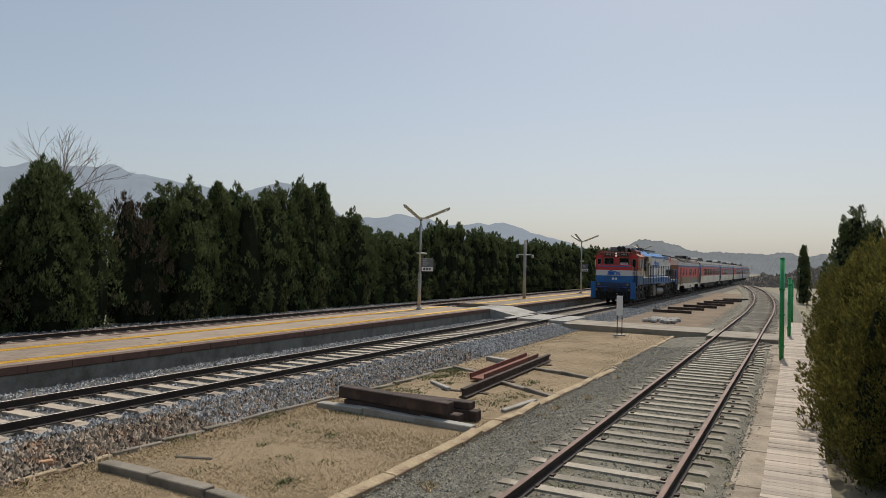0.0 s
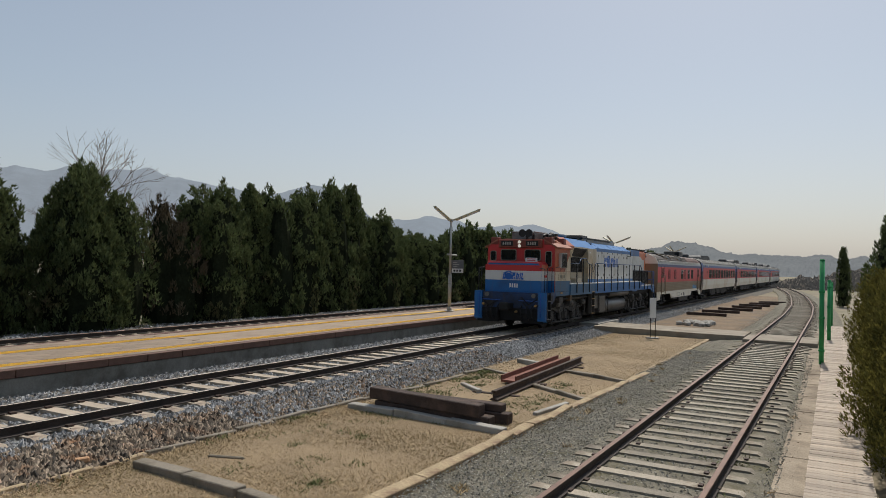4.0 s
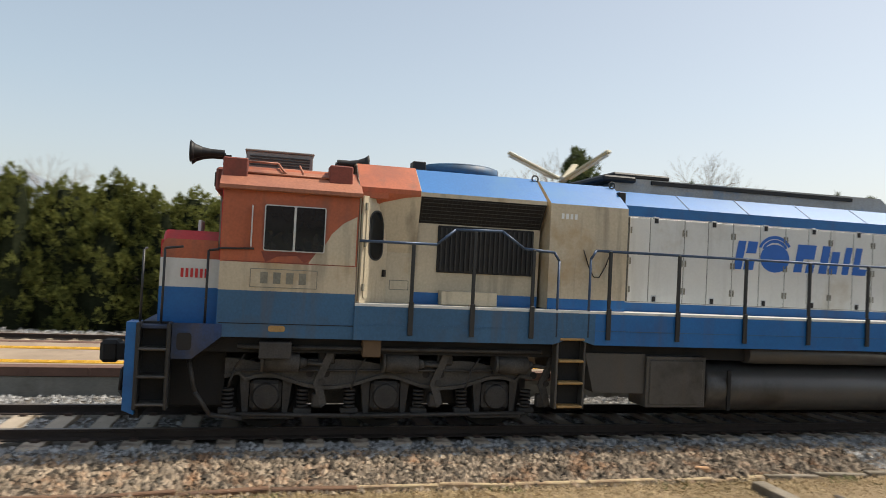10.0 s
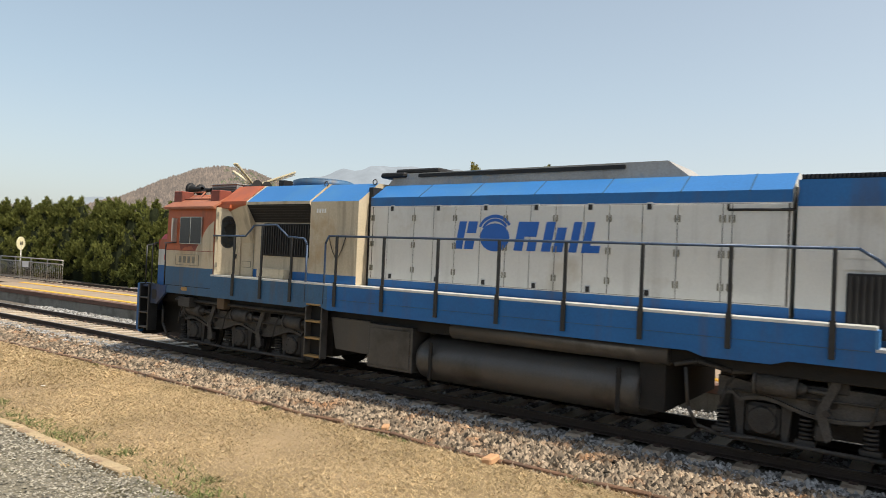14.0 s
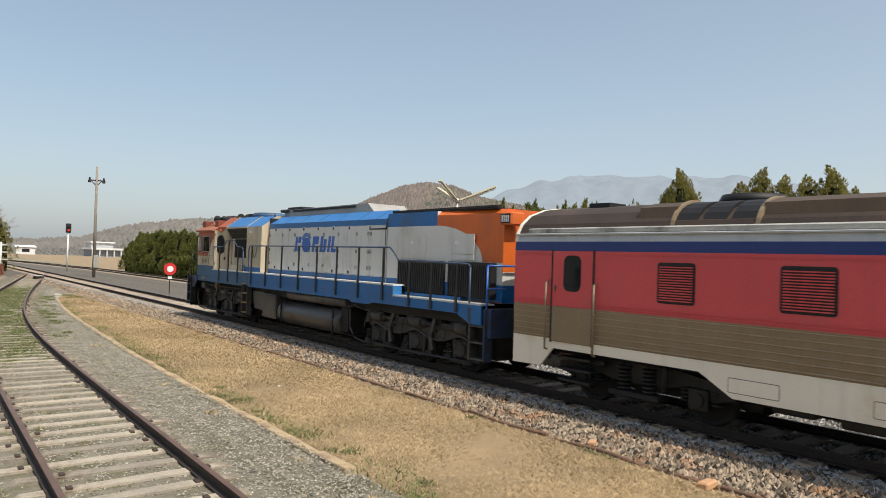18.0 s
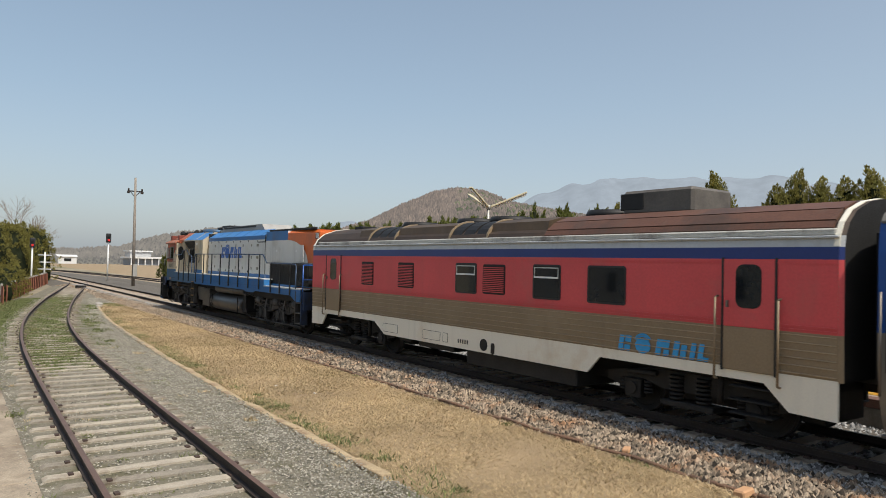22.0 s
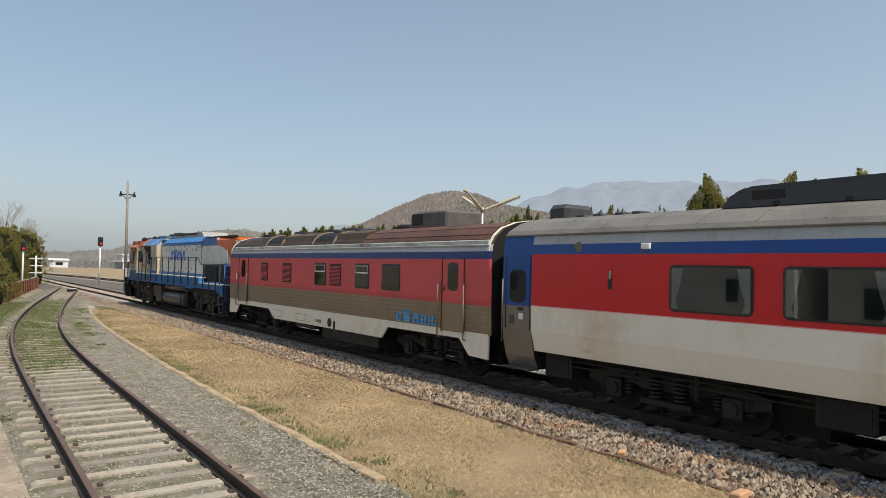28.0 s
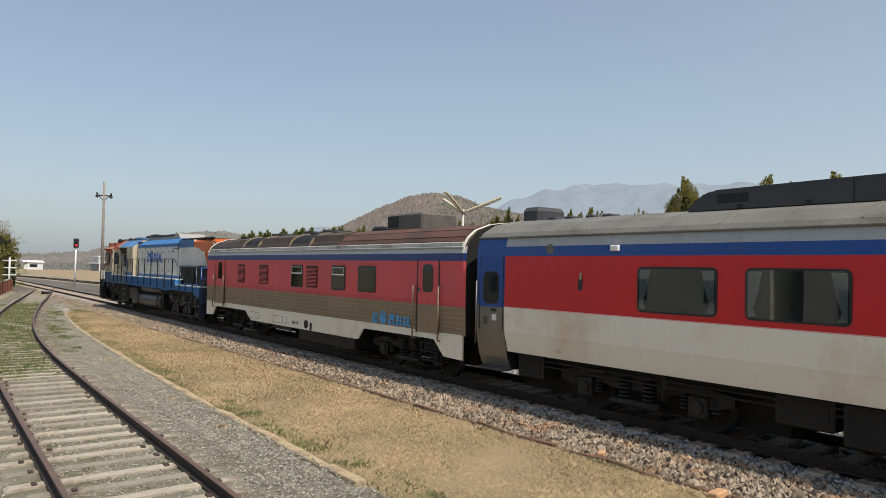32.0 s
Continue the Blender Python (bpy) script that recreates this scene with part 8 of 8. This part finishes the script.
while y < 118:
    k = rng.choice((3, 4, 3)) if y < 1 else rng.choice((0, 1, 2, 0, 1))
    big = False
    if 15.4 < y < 18.0:
        k, big = 5, True
        y = 16.9
    if 1 < y < 7 and rng.random() < 0.6:
        k = 4
    if 19.0 < y < 20.6:
        y += 0.9
        continue
    if y < -26:
        k = 9
    if y > 44:
        k = 7
    if 20.6 <= y < 22.0:
        k = 6
    w = rng.uniform(0.9, 1.1)
    m = pose(-25.6 + rng.uniform(-0.35, 0.35), y, -0.45, 0, 0, rng.uniform(0, 360))
    if k not in first:
        first[k] = ob = kinds[k]
        ob.matrix_basis = m
    else:
        ob = copy_thing(kinds[k], m)
    ob.scale = (w, w, float(np.interp(y, TOP_Y, TOP_Z)) / HEIGHTS[k] * rng.uniform(0.94, 1.04))
    y += 2.9 if big else rng.uniform(1.25, 1.75)
for y, k in ((12.2, 1.12), (2.9, 0.9), (33.8, 1.08)):
    ob = copy_thing(kinds[2], pose(-26.6, y, -0.45, 0, 0, 40 * y))
    ob.scale = (k * 0.9, k * 0.9, k * 1.05)
kinds[8].matrix_basis = pose(-26.8, -20.2, -0.45, 0, 0, 20)
kinds[8].scale = (0.45, 0.45, 0.95)
kinds[10].matrix_basis = pose(-26.6, -17.6, -0.45, 0, 0, 200)
kinds[10].scale = (1.05, 1.05, 1.0)
for y, k, top in ((-14.9, 0.95, 6.35), (-14.0, 0.95, 6.85), (-13.1, 1.0, 6.5), (-12.2, 0.9, 6.45), (-11.4, 1.15, 6.7), (-10.6, 0.7, 5.9), (-18.2, 0.9, 6.4), (-17.1, 0.85, 6.3), (-22.9, 0.6, 6.1), (-23.6, 0.6, 5.9)):
    ob = copy_thing(kinds[10], pose(-26.6, y, -0.45, 0, 0, 77 * y))
    ob.scale = (k, k, top / 7.1)
# clipped hedge of the same trees by the junction
y = -92.0
while y < -58.5:
    ob = copy_thing(kinds[9], pose(-23.4 + rng.uniform(-0.3, 0.3), y, -0.45, 0, 0, rng.uniform(0, 360)))
    ob.scale = (1.05, 1.05, rng.uniform(0.88, 0.98))
    y += 1.35
BARE = "leafless grey-brown tree behind the evergreens"
bare = bare_tree(5, 9.0, 0.40, BARE, 6)
bare.matrix_basis = pose(-30.0, 14.0, -0.45)
for i, (x, y, s, a) in enumerate(((-29.5, 18.6, 1.06, 140), (-28.0, 20.8, 0.74, 70), (-29, 8.5, 0.85, 150), (-31, 23.5, 0.7, 10), (-33, 2.0, 0.7, 220), (-30, -7.5, 0.78, 300), (-31, 12.0, 0.95, 200), (-29.5, -27.0, 0.7, 120), (-29.0, 26.5, 0.66, 33), (-31, -16, 0.74, 77))):
    ob = copy_thing(bare, pose(x, y, -0.45, 0, 0, a))
    ob.scale = (s, s, s)

# ---- hedge and bushes on the near side ----
YEW = "overgrown ochre-green evergreen hedge bush beside the boardwalk"
bush = cypress(61, 3.3, 1.35, M_LEAF_YEW, "hedge_bush", YEW, 27000, 6, 0.06, 3.0, 0.42)
bush["category"], bush["group"] = "bush", "boardwalk hedge"
bush.matrix_basis = pose(1.65, 13.6, -0.45)
for i, (x, y, s, a) in enumerate(((1.9, 11.6, 0.9, 80), (1.95, 15.4, 1.05, 160), (2.0, 17.6, 1.08, 240), (2.0, 20.0, 1.0, 10), (2.1, 22.6, 1.05, 200), (2.0, 25.3, 0.95, 100), (2.1, 28.2, 0.95, 300), (2.3, 31.5, 0.9, 45), (2.9, 19, 1.2, 60))):
    ob = copy_thing(bush, pose(x, y, -0.45, 0, 0, a))
    ob.scale = (s, s, s)
ob = copy_thing(kinds[0], pose(3.3, 46.0, -0.45, 0, 0, 20))
ob.scale = (1.0, 1.0, 1.05)
tagged(ob, "tall dark evergreen behind the hedge")
ob = copy_thing(kinds[2], pose(0.95, 72.0, -0.45, 0, 0, 20))
ob.scale = (0.55, 0.55, 0.8)
tagged(ob, "tall dark evergreen behind the hedge")

# point machine by the junction
pm = thing("point_machine", "low dark point machine box beside the junction", "point machine", m=pose(-9.3, -66.5, -0.42))
boxpart("case", pm, (-0.35, 0.35, -0.55, 0.55, 0.0, 0.42), T_CHASSIS, bevel=0.05)
boxpart("lid", pm, (-0.3, 0.3, -0.5, 0.5, 0.42, 0.47), M_LAMPPOST, bevel=0.02)
bm = B()
pipe(bm, [(-0.35, 0.0, 0.16), (-1.1, 0.0, 0.16)], 0.03)
part("throw_rod", bm, M_STEEL, pm)

# rusty fence and round bushes by the junction
fence = thing("rusty_fence", "low rusty red-brown sheet fence", "fence", m=pose(-1.75, -42.0, -0.45))
M_RUSTFENCE = mat("fence_rust", (0.27, 0.10, 0.06), 0.8, 0.1, 0.25, 3, 30, 0.2, (0.25, 0.12, 0.08), 0.4)
for k in range(24):
    dx = -0.277 * k
    boxpart("panel", fence, (dx - 0.02, dx + 0.02, -1.62 * k - 1.5, -1.62 * k, 0.08, 1.12), M_RUSTFENCE)
    for q in range(6):
        boxpart("rib", fence, (dx + (-0.045 if q % 2 else -0.04), dx - 0.02, -1.62 * k - 1.45 + 0.25 * q, -1.62 * k - 1.40 + 0.25 * q, 0.1, 1.1), M_RUSTFENCE, bevel=0)
    boxpart("post", fence, (dx - 0.06, dx + 0.06, -1.62 * k - 1.6, -1.62 * k - 1.5, 0, 1.22), M_LAMPPOST)
for i, (x, y, s) in enumerate(((0.6, -53.0, 0.8), (-0.8, -59.0, 0.9), (-2.2, -65.0, 0.95), (-3.8, -71.0, 0.95), (2.4, -47.0, 0.8), (-4.4, -80.0, 0.95), (-7.2, -87.0, 1.0), (-5.6, -84.0, 1.05))):
    ob = copy_thing(kinds[8], pose(x, y, -0.45, 0, 0, 60 * i))
    ob.scale = (s * 1.3, s * 1.3, s * 0.98)
    tagged(ob, "broad clipped yellow-green evergreen beside a rusty fence", "tree")
for i, (x, y, k) in enumerate(((-2.9, -55.0, 0.36), (-3.7, -59.5, 0.38), (-2.0, -50.5, 0.34))):
    ob = copy_thing(kinds[8], pose(x, y, -0.45, 0, 0, 100 * i))
    ob.scale = (0.75, 0.75, k)
    tagged(ob, "low rounded yellow-green bush behind a rusty fence", "bush", "fence bushes")
ob = copy_thing(bare, pose(-7.4, -90, -0.45, 0, 0, 30))
ob.scale = (1.15, 1.15, 1.15)
ob = copy_thing(sg, pose(-5.75, -68, -0.42))
ob.scale = (0.75, 0.75, 0.78)
for x, y in ((-7.9, -80.0),):
    w = thing("level_crossing_post", "white post with short cross rails", "post", m=pose(x, y, -0.4))
    bm = B()
    tube(bm, (0, 0, 0), (0, 0, 3.2), 0.08, n=8)
    part("post", bm, M_WHITE, w)
    bm = B()
    for z in (1.5, 2.2, 2.9):
        pipe(bm, [(-0.6, 0, z), (0.6, 0, z)], 0.05)
    part("cross_rail", bm, M_WHITE, w)

# ---- distance: sheds, wooded hills, mountains ----
def shed(x, y, w, d, h, material, roofm, label, turn=0):
    H = thing("farm_building", label, "building", m=pose(x, y, -0.46, 0, 0, turn))
    boxpart("wall", H, (-w / 2, w / 2, -d / 2, d / 2, 0, h), material, bevel=0)
    bm = B()
    slab(bm, ((-d / 2 - 0.4, h), (0, h + d * 0.18), (d / 2 + 0.4, h)), -w / 2 - 0.4, w / 2 + 0.4)
    bmesh.ops.recalc_face_normals(bm, faces=bm.faces)
    part("roof", bm, roofm, H)
    n = max(1, int(w / 3.5))
    for k in range(n):
        boxpart("window", H, (-w / 2 + (k + 0.3) * w / n, -w / 2 + (k + 0.7) * w / n, d / 2, d / 2 + 0.05, h * 0.35, h * 0.75), T_GLASS, bevel=0)
    return H


# wall and roof colours greyed, the distance haze mixed into them
M_FARWALL = mat("hazy_wall", (0.42, 0.42, 0.42), 0.8, 0, 0.15, 0.5, 8)
M_FARROOF = mat("hazy_roof", (0.22, 0.25, 0.29), 0.7, 0, 0.15, 0.5, 8)
M_FARWHITE = mat("hazy_white_wall", (0.62, 0.62, 0.61), 0.8, 0, 0.12, 0.5, 8)
shed(-35.4, -287, 6, 4, 2.6, M_FARWHITE, M_FARWHITE, "small white flat-roofed shed", 7)
hall = thing("roadside_hall", "low hazy white hall with a flat roof and dark openings", "building", m=pose(-60.6, -280, -0.46, 0, 0, 12))
hall.scale = (0.7, 0.7, 0.7)
boxpart("wall", hall, (-9, 9, -5, 4, 0, 3.6), M_FARROOF, bevel=0)
boxpart("roof", hall, (-10, 10, -6, 6, 3.6, 4.6), M_FARWHITE, bevel=0)
boxpart("upper_storey", hall, (-3, 8.5, -4, 2, 4.6, 7.2), M_FARWALL, bevel=0)
boxpart("upper_roof", hall, (-3.6, 9.1, -4.6, 2.8, 7.2, 7.9), M_FARWHITE, bevel=0)
for k in range(6):
    boxpart("column", hall, (-9.6 + 3.7 * k, -9.1 + 3.7 * k, 5.2, 5.7, 0, 3.6), M_FARWHITE, bevel=0)
shed(-76, -278, 8, 6, 2.4, M_FARWALL, M_FARROOF, "small grey farmhouse with a blue-grey roof", 12)


def ridge(name, label, pts, dist, depth, material, rough, seed, crowns=0.0, step=0.3):
    """A range of hills on an arc: pts of (azimuth, elevation) in degrees seen from the platform; crowns: the height of treetops."""
    pts = sorted(pts)
    az, els = [p[0] for p in pts], [p[1] for p in pts]
    n, m = int((az[-1] - az[0]) / step), 34 if crowns else 7
    a = np.linspace(az[0], az[-1], n + 1)
    el = np.interp(a, az, els)
    el = np.convolve(np.pad(el, 8, mode="edge"), np.ones(9) / 9, "same")[8:-8]
    v, f = [], []
    for i in range(n + 1):
        h = max(0.0, dist * math.tan(radians(el[i])) + rough * noise.fractal(Vector((a[i] * 0.7, seed, 0)), 1.0, 2.0, 5))
        for k in range(m + 1):
            s = k / m
            d = dist - depth + depth * (s / 0.8)
            g = math.sin(min(1.0, s / 0.8) * math.pi / 2) ** 0.9 if s < 0.8 else 1 - (s - 0.8) * 3
            z = h * g * (1 + 0.10 * noise.noise(Vector((a[i] * 0.5, s * 3, seed))) * math.sin(s * math.pi))
            if crowns:
                z += crowns * (0.5 + noise.noise(Vector((a[i] * 4.0, k * 0.9, seed))) + 1.0 * noise.noise(Vector((a[i] * 11.0, k * 1.7, seed + 3))) + 0.15 * math.sin(i * 12.9898 + k * 78.233))
            if crowns:
                d += 5.0 * math.sin(i * 7.31 + k * 3.77)
            v.append((-math.sin(radians(a[i])) * d, math.cos(radians(a[i])) * d, -0.5 + z * min(1.0, s * 9)))
    for i in range(n):
        for k in range(m):
            p = i * (m + 1) + k
            f.append((p, p + 1, p + m + 2, p + m + 1))
    me = bpy.data.meshes.new(name)
    me.from_pydata(v, [], f)
    me.materials.append(material)
    me.shade_smooth()
    ob = tagged(new(name, me), label, kind="structure")
    return ob


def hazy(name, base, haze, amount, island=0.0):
    """Land seen through distant haze: the haze's scattered daylight is put into the land as a glow."""
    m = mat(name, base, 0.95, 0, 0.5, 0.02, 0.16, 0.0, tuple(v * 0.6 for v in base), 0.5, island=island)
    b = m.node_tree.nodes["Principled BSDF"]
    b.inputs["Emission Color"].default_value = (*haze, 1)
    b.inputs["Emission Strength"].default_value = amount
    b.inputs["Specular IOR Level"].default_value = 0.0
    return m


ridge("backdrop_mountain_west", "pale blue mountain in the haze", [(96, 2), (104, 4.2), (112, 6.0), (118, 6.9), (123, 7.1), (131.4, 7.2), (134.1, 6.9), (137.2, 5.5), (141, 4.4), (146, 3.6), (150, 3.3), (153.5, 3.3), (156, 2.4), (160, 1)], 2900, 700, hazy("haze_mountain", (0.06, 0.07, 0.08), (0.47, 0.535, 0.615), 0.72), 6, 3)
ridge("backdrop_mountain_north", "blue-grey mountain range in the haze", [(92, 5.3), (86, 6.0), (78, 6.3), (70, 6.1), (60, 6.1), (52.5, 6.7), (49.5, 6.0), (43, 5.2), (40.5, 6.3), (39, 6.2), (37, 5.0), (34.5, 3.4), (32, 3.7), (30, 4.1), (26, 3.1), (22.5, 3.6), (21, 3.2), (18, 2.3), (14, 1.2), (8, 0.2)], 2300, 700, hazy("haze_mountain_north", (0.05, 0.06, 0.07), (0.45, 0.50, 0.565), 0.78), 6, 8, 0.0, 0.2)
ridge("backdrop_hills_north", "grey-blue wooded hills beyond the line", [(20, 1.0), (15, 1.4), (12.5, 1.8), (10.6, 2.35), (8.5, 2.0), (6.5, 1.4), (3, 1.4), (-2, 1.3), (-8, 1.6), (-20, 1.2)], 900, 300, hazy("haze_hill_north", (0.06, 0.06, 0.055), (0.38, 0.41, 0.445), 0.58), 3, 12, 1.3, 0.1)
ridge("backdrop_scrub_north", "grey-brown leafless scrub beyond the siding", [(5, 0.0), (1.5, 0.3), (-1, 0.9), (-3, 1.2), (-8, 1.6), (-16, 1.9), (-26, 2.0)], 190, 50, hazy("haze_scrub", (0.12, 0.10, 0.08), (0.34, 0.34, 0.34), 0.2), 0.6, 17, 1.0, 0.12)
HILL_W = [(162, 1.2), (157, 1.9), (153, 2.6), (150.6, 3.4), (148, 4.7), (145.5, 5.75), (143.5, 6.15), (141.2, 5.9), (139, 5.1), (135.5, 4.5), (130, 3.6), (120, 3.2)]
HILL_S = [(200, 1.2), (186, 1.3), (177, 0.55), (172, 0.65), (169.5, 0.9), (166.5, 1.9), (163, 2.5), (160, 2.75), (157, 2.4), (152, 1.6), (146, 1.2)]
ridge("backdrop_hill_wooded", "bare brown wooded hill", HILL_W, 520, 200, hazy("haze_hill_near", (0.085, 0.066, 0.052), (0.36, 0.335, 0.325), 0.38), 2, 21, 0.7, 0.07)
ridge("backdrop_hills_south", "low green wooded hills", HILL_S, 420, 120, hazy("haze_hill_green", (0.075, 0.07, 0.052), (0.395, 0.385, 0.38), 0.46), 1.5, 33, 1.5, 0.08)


def woods(name, label, pts, dist, depth, count, size, material, seed, tall=1.0):
    """Round treetops in their hundreds over a hill of the shape that ridge() gives."""
    rng = np.random.default_rng(seed)
    pts = sorted(pts)
    a = rng.uniform(pts[0][0], pts[-1][0], count)
    el = np.interp(a, [p[0] for p in pts], [p[1] for p in pts])
    t = rng.uniform(0.12, 0.84, count)
    h = dist * np.tan(np.radians(el)) * np.sin(np.minimum(1, t / 0.8) * math.pi / 2) ** 0.9
    d = dist - depth + depth * t / 0.8
    c = np.stack((-np.sin(np.radians(a)) * d, np.cos(np.radians(a)) * d, h - 0.3), 1)
    octa = np.array(((1, 0, 0), (-1, 0, 0), (0, 1, 0), (0, -1, 0), (0, 0, 1.15), (0.6, 0.6, 0.6), (-0.6, 0.6, 0.6), (0.6, -0.6, 0.6), (-0.6, -0.6, 0.6)), float)
    tri = np.array(((0, 2, 5), (2, 4, 5), (4, 0, 5), (2, 1, 6), (1, 4, 6), (4, 2, 6), (3, 0, 7), (0, 4, 7), (4, 3, 7), (1, 3, 8), (3, 4, 8), (4, 1, 8)))
    v = octa[None] * (size * rng.uniform(0.6, 1.4, count))[:, None, None] * rng.uniform(0.75, 1.25, (count, 9, 1)) * np.array((1, 1, tall)) + c[:, None]
    f = (tri[None] + (9 * np.arange(count))[:, None, None]).reshape(-1, 3)
    me = bpy.data.meshes.new(name)
    me.from_pydata(v.reshape(-1, 3).tolist(), [], f.tolist())
    me.materials.append(material)
    return tagged(new(name, me), label, "woods", kind="stuff")


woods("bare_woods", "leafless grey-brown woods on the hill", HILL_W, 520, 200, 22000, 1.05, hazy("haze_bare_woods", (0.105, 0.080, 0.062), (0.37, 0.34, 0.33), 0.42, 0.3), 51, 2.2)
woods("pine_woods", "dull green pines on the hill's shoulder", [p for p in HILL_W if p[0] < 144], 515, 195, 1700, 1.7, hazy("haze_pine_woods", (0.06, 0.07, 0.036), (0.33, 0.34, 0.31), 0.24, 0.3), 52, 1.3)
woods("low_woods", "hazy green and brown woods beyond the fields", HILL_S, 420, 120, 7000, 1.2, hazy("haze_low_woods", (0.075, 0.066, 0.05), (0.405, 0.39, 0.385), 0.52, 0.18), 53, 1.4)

# mixed trees at the foot of the hill
rng = random.Random(77)
for i in range(34):
    a = 129.0 + 22.0 * i / 33 + rng.uniform(-0.3, 0.3)
    el = float(np.interp(a, (129, 134, 137, 140, 151), (4.7, 4.9, 4.8, 3.9, 3.0))) + rng.uniform(-0.45, 0.3)
    d = rng.uniform(72, 84)
    at = pose(-d * math.sin(radians(a)), d * math.cos(radians(a)), -0.46, 0, 0, rng.uniform(0, 360))
    top = 2.94 + d * math.tan(radians(el))
    if i % 3 == 1:
        ob = copy_thing(bare, at)
        ob.scale = (top / 9.0 * 0.8, top / 9.0 * 0.8, top / 9.0)
        tagged(ob, "slender leafless tree below the hill", "tree", "trees below the hill")
    else:
        ob = copy_thing(kinds[9], at)
        ob.scale = (0.75, 0.75, top / 5.2)
        tagged(ob, "dull green evergreen below the hill", "tree", "trees below the hill")

# ---- the station side behind the camera, as the carriage windows mirror it ----
M_STATION = mat("station_render", (0.62, 0.58, 0.50), 0.8, 0, 0.1, 1, 20)
st = thing("station_building", "plain cream station building with a pitched roof", "building", m=pose(17, -4, -0.46))
boxpart("wall", st, (-4, 4, -11, 11, 0, 4.2), M_STATION, bevel=0)
bm = B()
prism(bm, ((-4.8, 4.2), (0, 6.4), (4.8, 4.2)), -11.6, 11.6)
bmesh.ops.recalc_face_normals(bm, faces=bm.faces)
part("roof", bm, M_TIMBER, st)
for k in range(6):
    w = boxpart("window", st, (-4.06, -3.99, -9.6 + 3.4 * k, -8.2 + 3.4 * k, 1.1, 2.6), T_FRAME, bevel=0)
    boxpart("pane", w, (-4.08, -4.05, -9.5 + 3.4 * k, -8.3 + 3.4 * k, 1.2, 2.5), T_GLASS, bevel=0)

an = thing("station_annex", "pale rendered annex with small windows", "building", m=pose(16, -28, -0.46))
boxpart("wall", an, (-4, 4, -12, 12, 0, 5.0), M_STATION, bevel=0)
bm = B()
prism(bm, ((-4.8, 5.0), (0, 6.6), (4.8, 5.0)), -12.6, 12.6)
bmesh.ops.recalc_face_normals(bm, faces=bm.faces)
part("roof", bm, M_CONC, an)
for k in range(6):
    w = boxpart("window", an, (-4.06, -3.99, -10.8 + 3.9 * k, -10.1 + 3.9 * k, 1.6, 2.8), T_FRAME, bevel=0)
    boxpart("pane", w, (-4.08, -4.05, -10.74 + 3.9 * k, -10.16 + 3.9 * k, 1.66, 2.74), T_GLASS, bevel=0)

# ---- motion ----
# place of the joint between locomotive and generator car along the track, second by second
JOINT = [(0.0, 67.6), (0.5, 64.801), (1.0, 61.952), (1.5, 58.953), (2.0, 55.954), (2.5, 53.155), (3.0, 50.306), (3.5, 47.507), (4.5, 42.159), (5.5, 37.011), (6.0, 34.612), (6.5, 32.263), (7.0, 29.914), (7.5, 27.715), (8.0, 25.566),
         (8.5, 23.467), (9.0, 21.418), (9.5, 19.499), (10.0, 17.671), (10.5, 15.822), (11.0, 13.963), (11.5, 12.174), (12.0, 10.365), (12.5, 8.586), (13.0, 6.847), (13.5, 5.128), (14.0, 3.449), (14.5, 1.76), (15.5, -1.668),
         (16.5, -5.036), (17.0, -6.685), (17.5, -8.344), (18.0, -9.963), (18.5, -11.512), (19.0, -12.991), (19.5, -14.41), (20.0, -15.76), (20.5, -17.09), (21.0, -18.34), (21.5, -19.515), (22.0, -20.6), (22.5, -21.6), (23.0, -22.54),
         (23.5, -23.4), (24.0, -24.17), (24.5, -24.88), (25.5, -26.05), (26.5, -26.87), (27.0, -27.21), (27.5, -27.46), (28.0, -27.65), (28.5, -27.78), (29.0, -27.85),
         (29.5, -27.86), (30.5, -27.86), (32.0, -27.86)]


def joint_at(t):
    """A smooth curve through the rows above."""
    ts = [a for a, _ in JOINT]
    i = max(1, min(len(ts) - 2, int(np.searchsorted(ts, t, side="right")) - 1)) if t < ts[-1] else len(ts) - 2
    i = min(i, len(ts) - 2)

    def slope(k):
        if k <= 0:
            return (JOINT[1][1] - JOINT[0][1]) / (ts[1] - ts[0])
        if k >= len(ts) - 1:
            return 0.0
        return (JOINT[k + 1][1] - JOINT[k - 1][1]) / (ts[k + 1] - ts[k - 1])
    if t < ts[1]:
        i = 0
    h = ts[i + 1] - ts[i]
    s = (t - ts[i]) / h
    p0, p1, m0, m1 = JOINT[i][1], JOINT[i + 1][1], slope(i) * h, slope(i + 1) * h
    return p0 * (1 + 2 * s) * (1 - s) ** 2 + m0 * s * (1 - s) ** 2 + p1 * s * s * (3 - 2 * s) + m1 * s * s * (s - 1)


def motions():
    for vehicle, offset in [(loco, -10.0), (gencar, 8.2)] + [(c, COACH_FIRST + COACH_LEN / 2 + COACH_STEP * k) for k, c in enumerate(coaches)]:
        walk(vehicle, [(t, pose(XT, y + offset, 0)) for t, y in JOINT])
    turning = list(WHEELS)
    for c in coaches[1:]:
        for o in c.children:
            if o.name.startswith("wheelset"):
                turning.append((o, o.matrix_basis.translation.y, 0.43))
    times = [0.1 * k for k in range(296)] + [32.0]
    roll = [joint_at(t) - joint_at(0.0) for t in times]
    for w, y, r in turning:
        w.animation_data_clear()
        walk(w, [(t, pose(0, y, r, math.degrees(-d / r), 0, 0)) for t, d in zip(times, roll)])


motions()
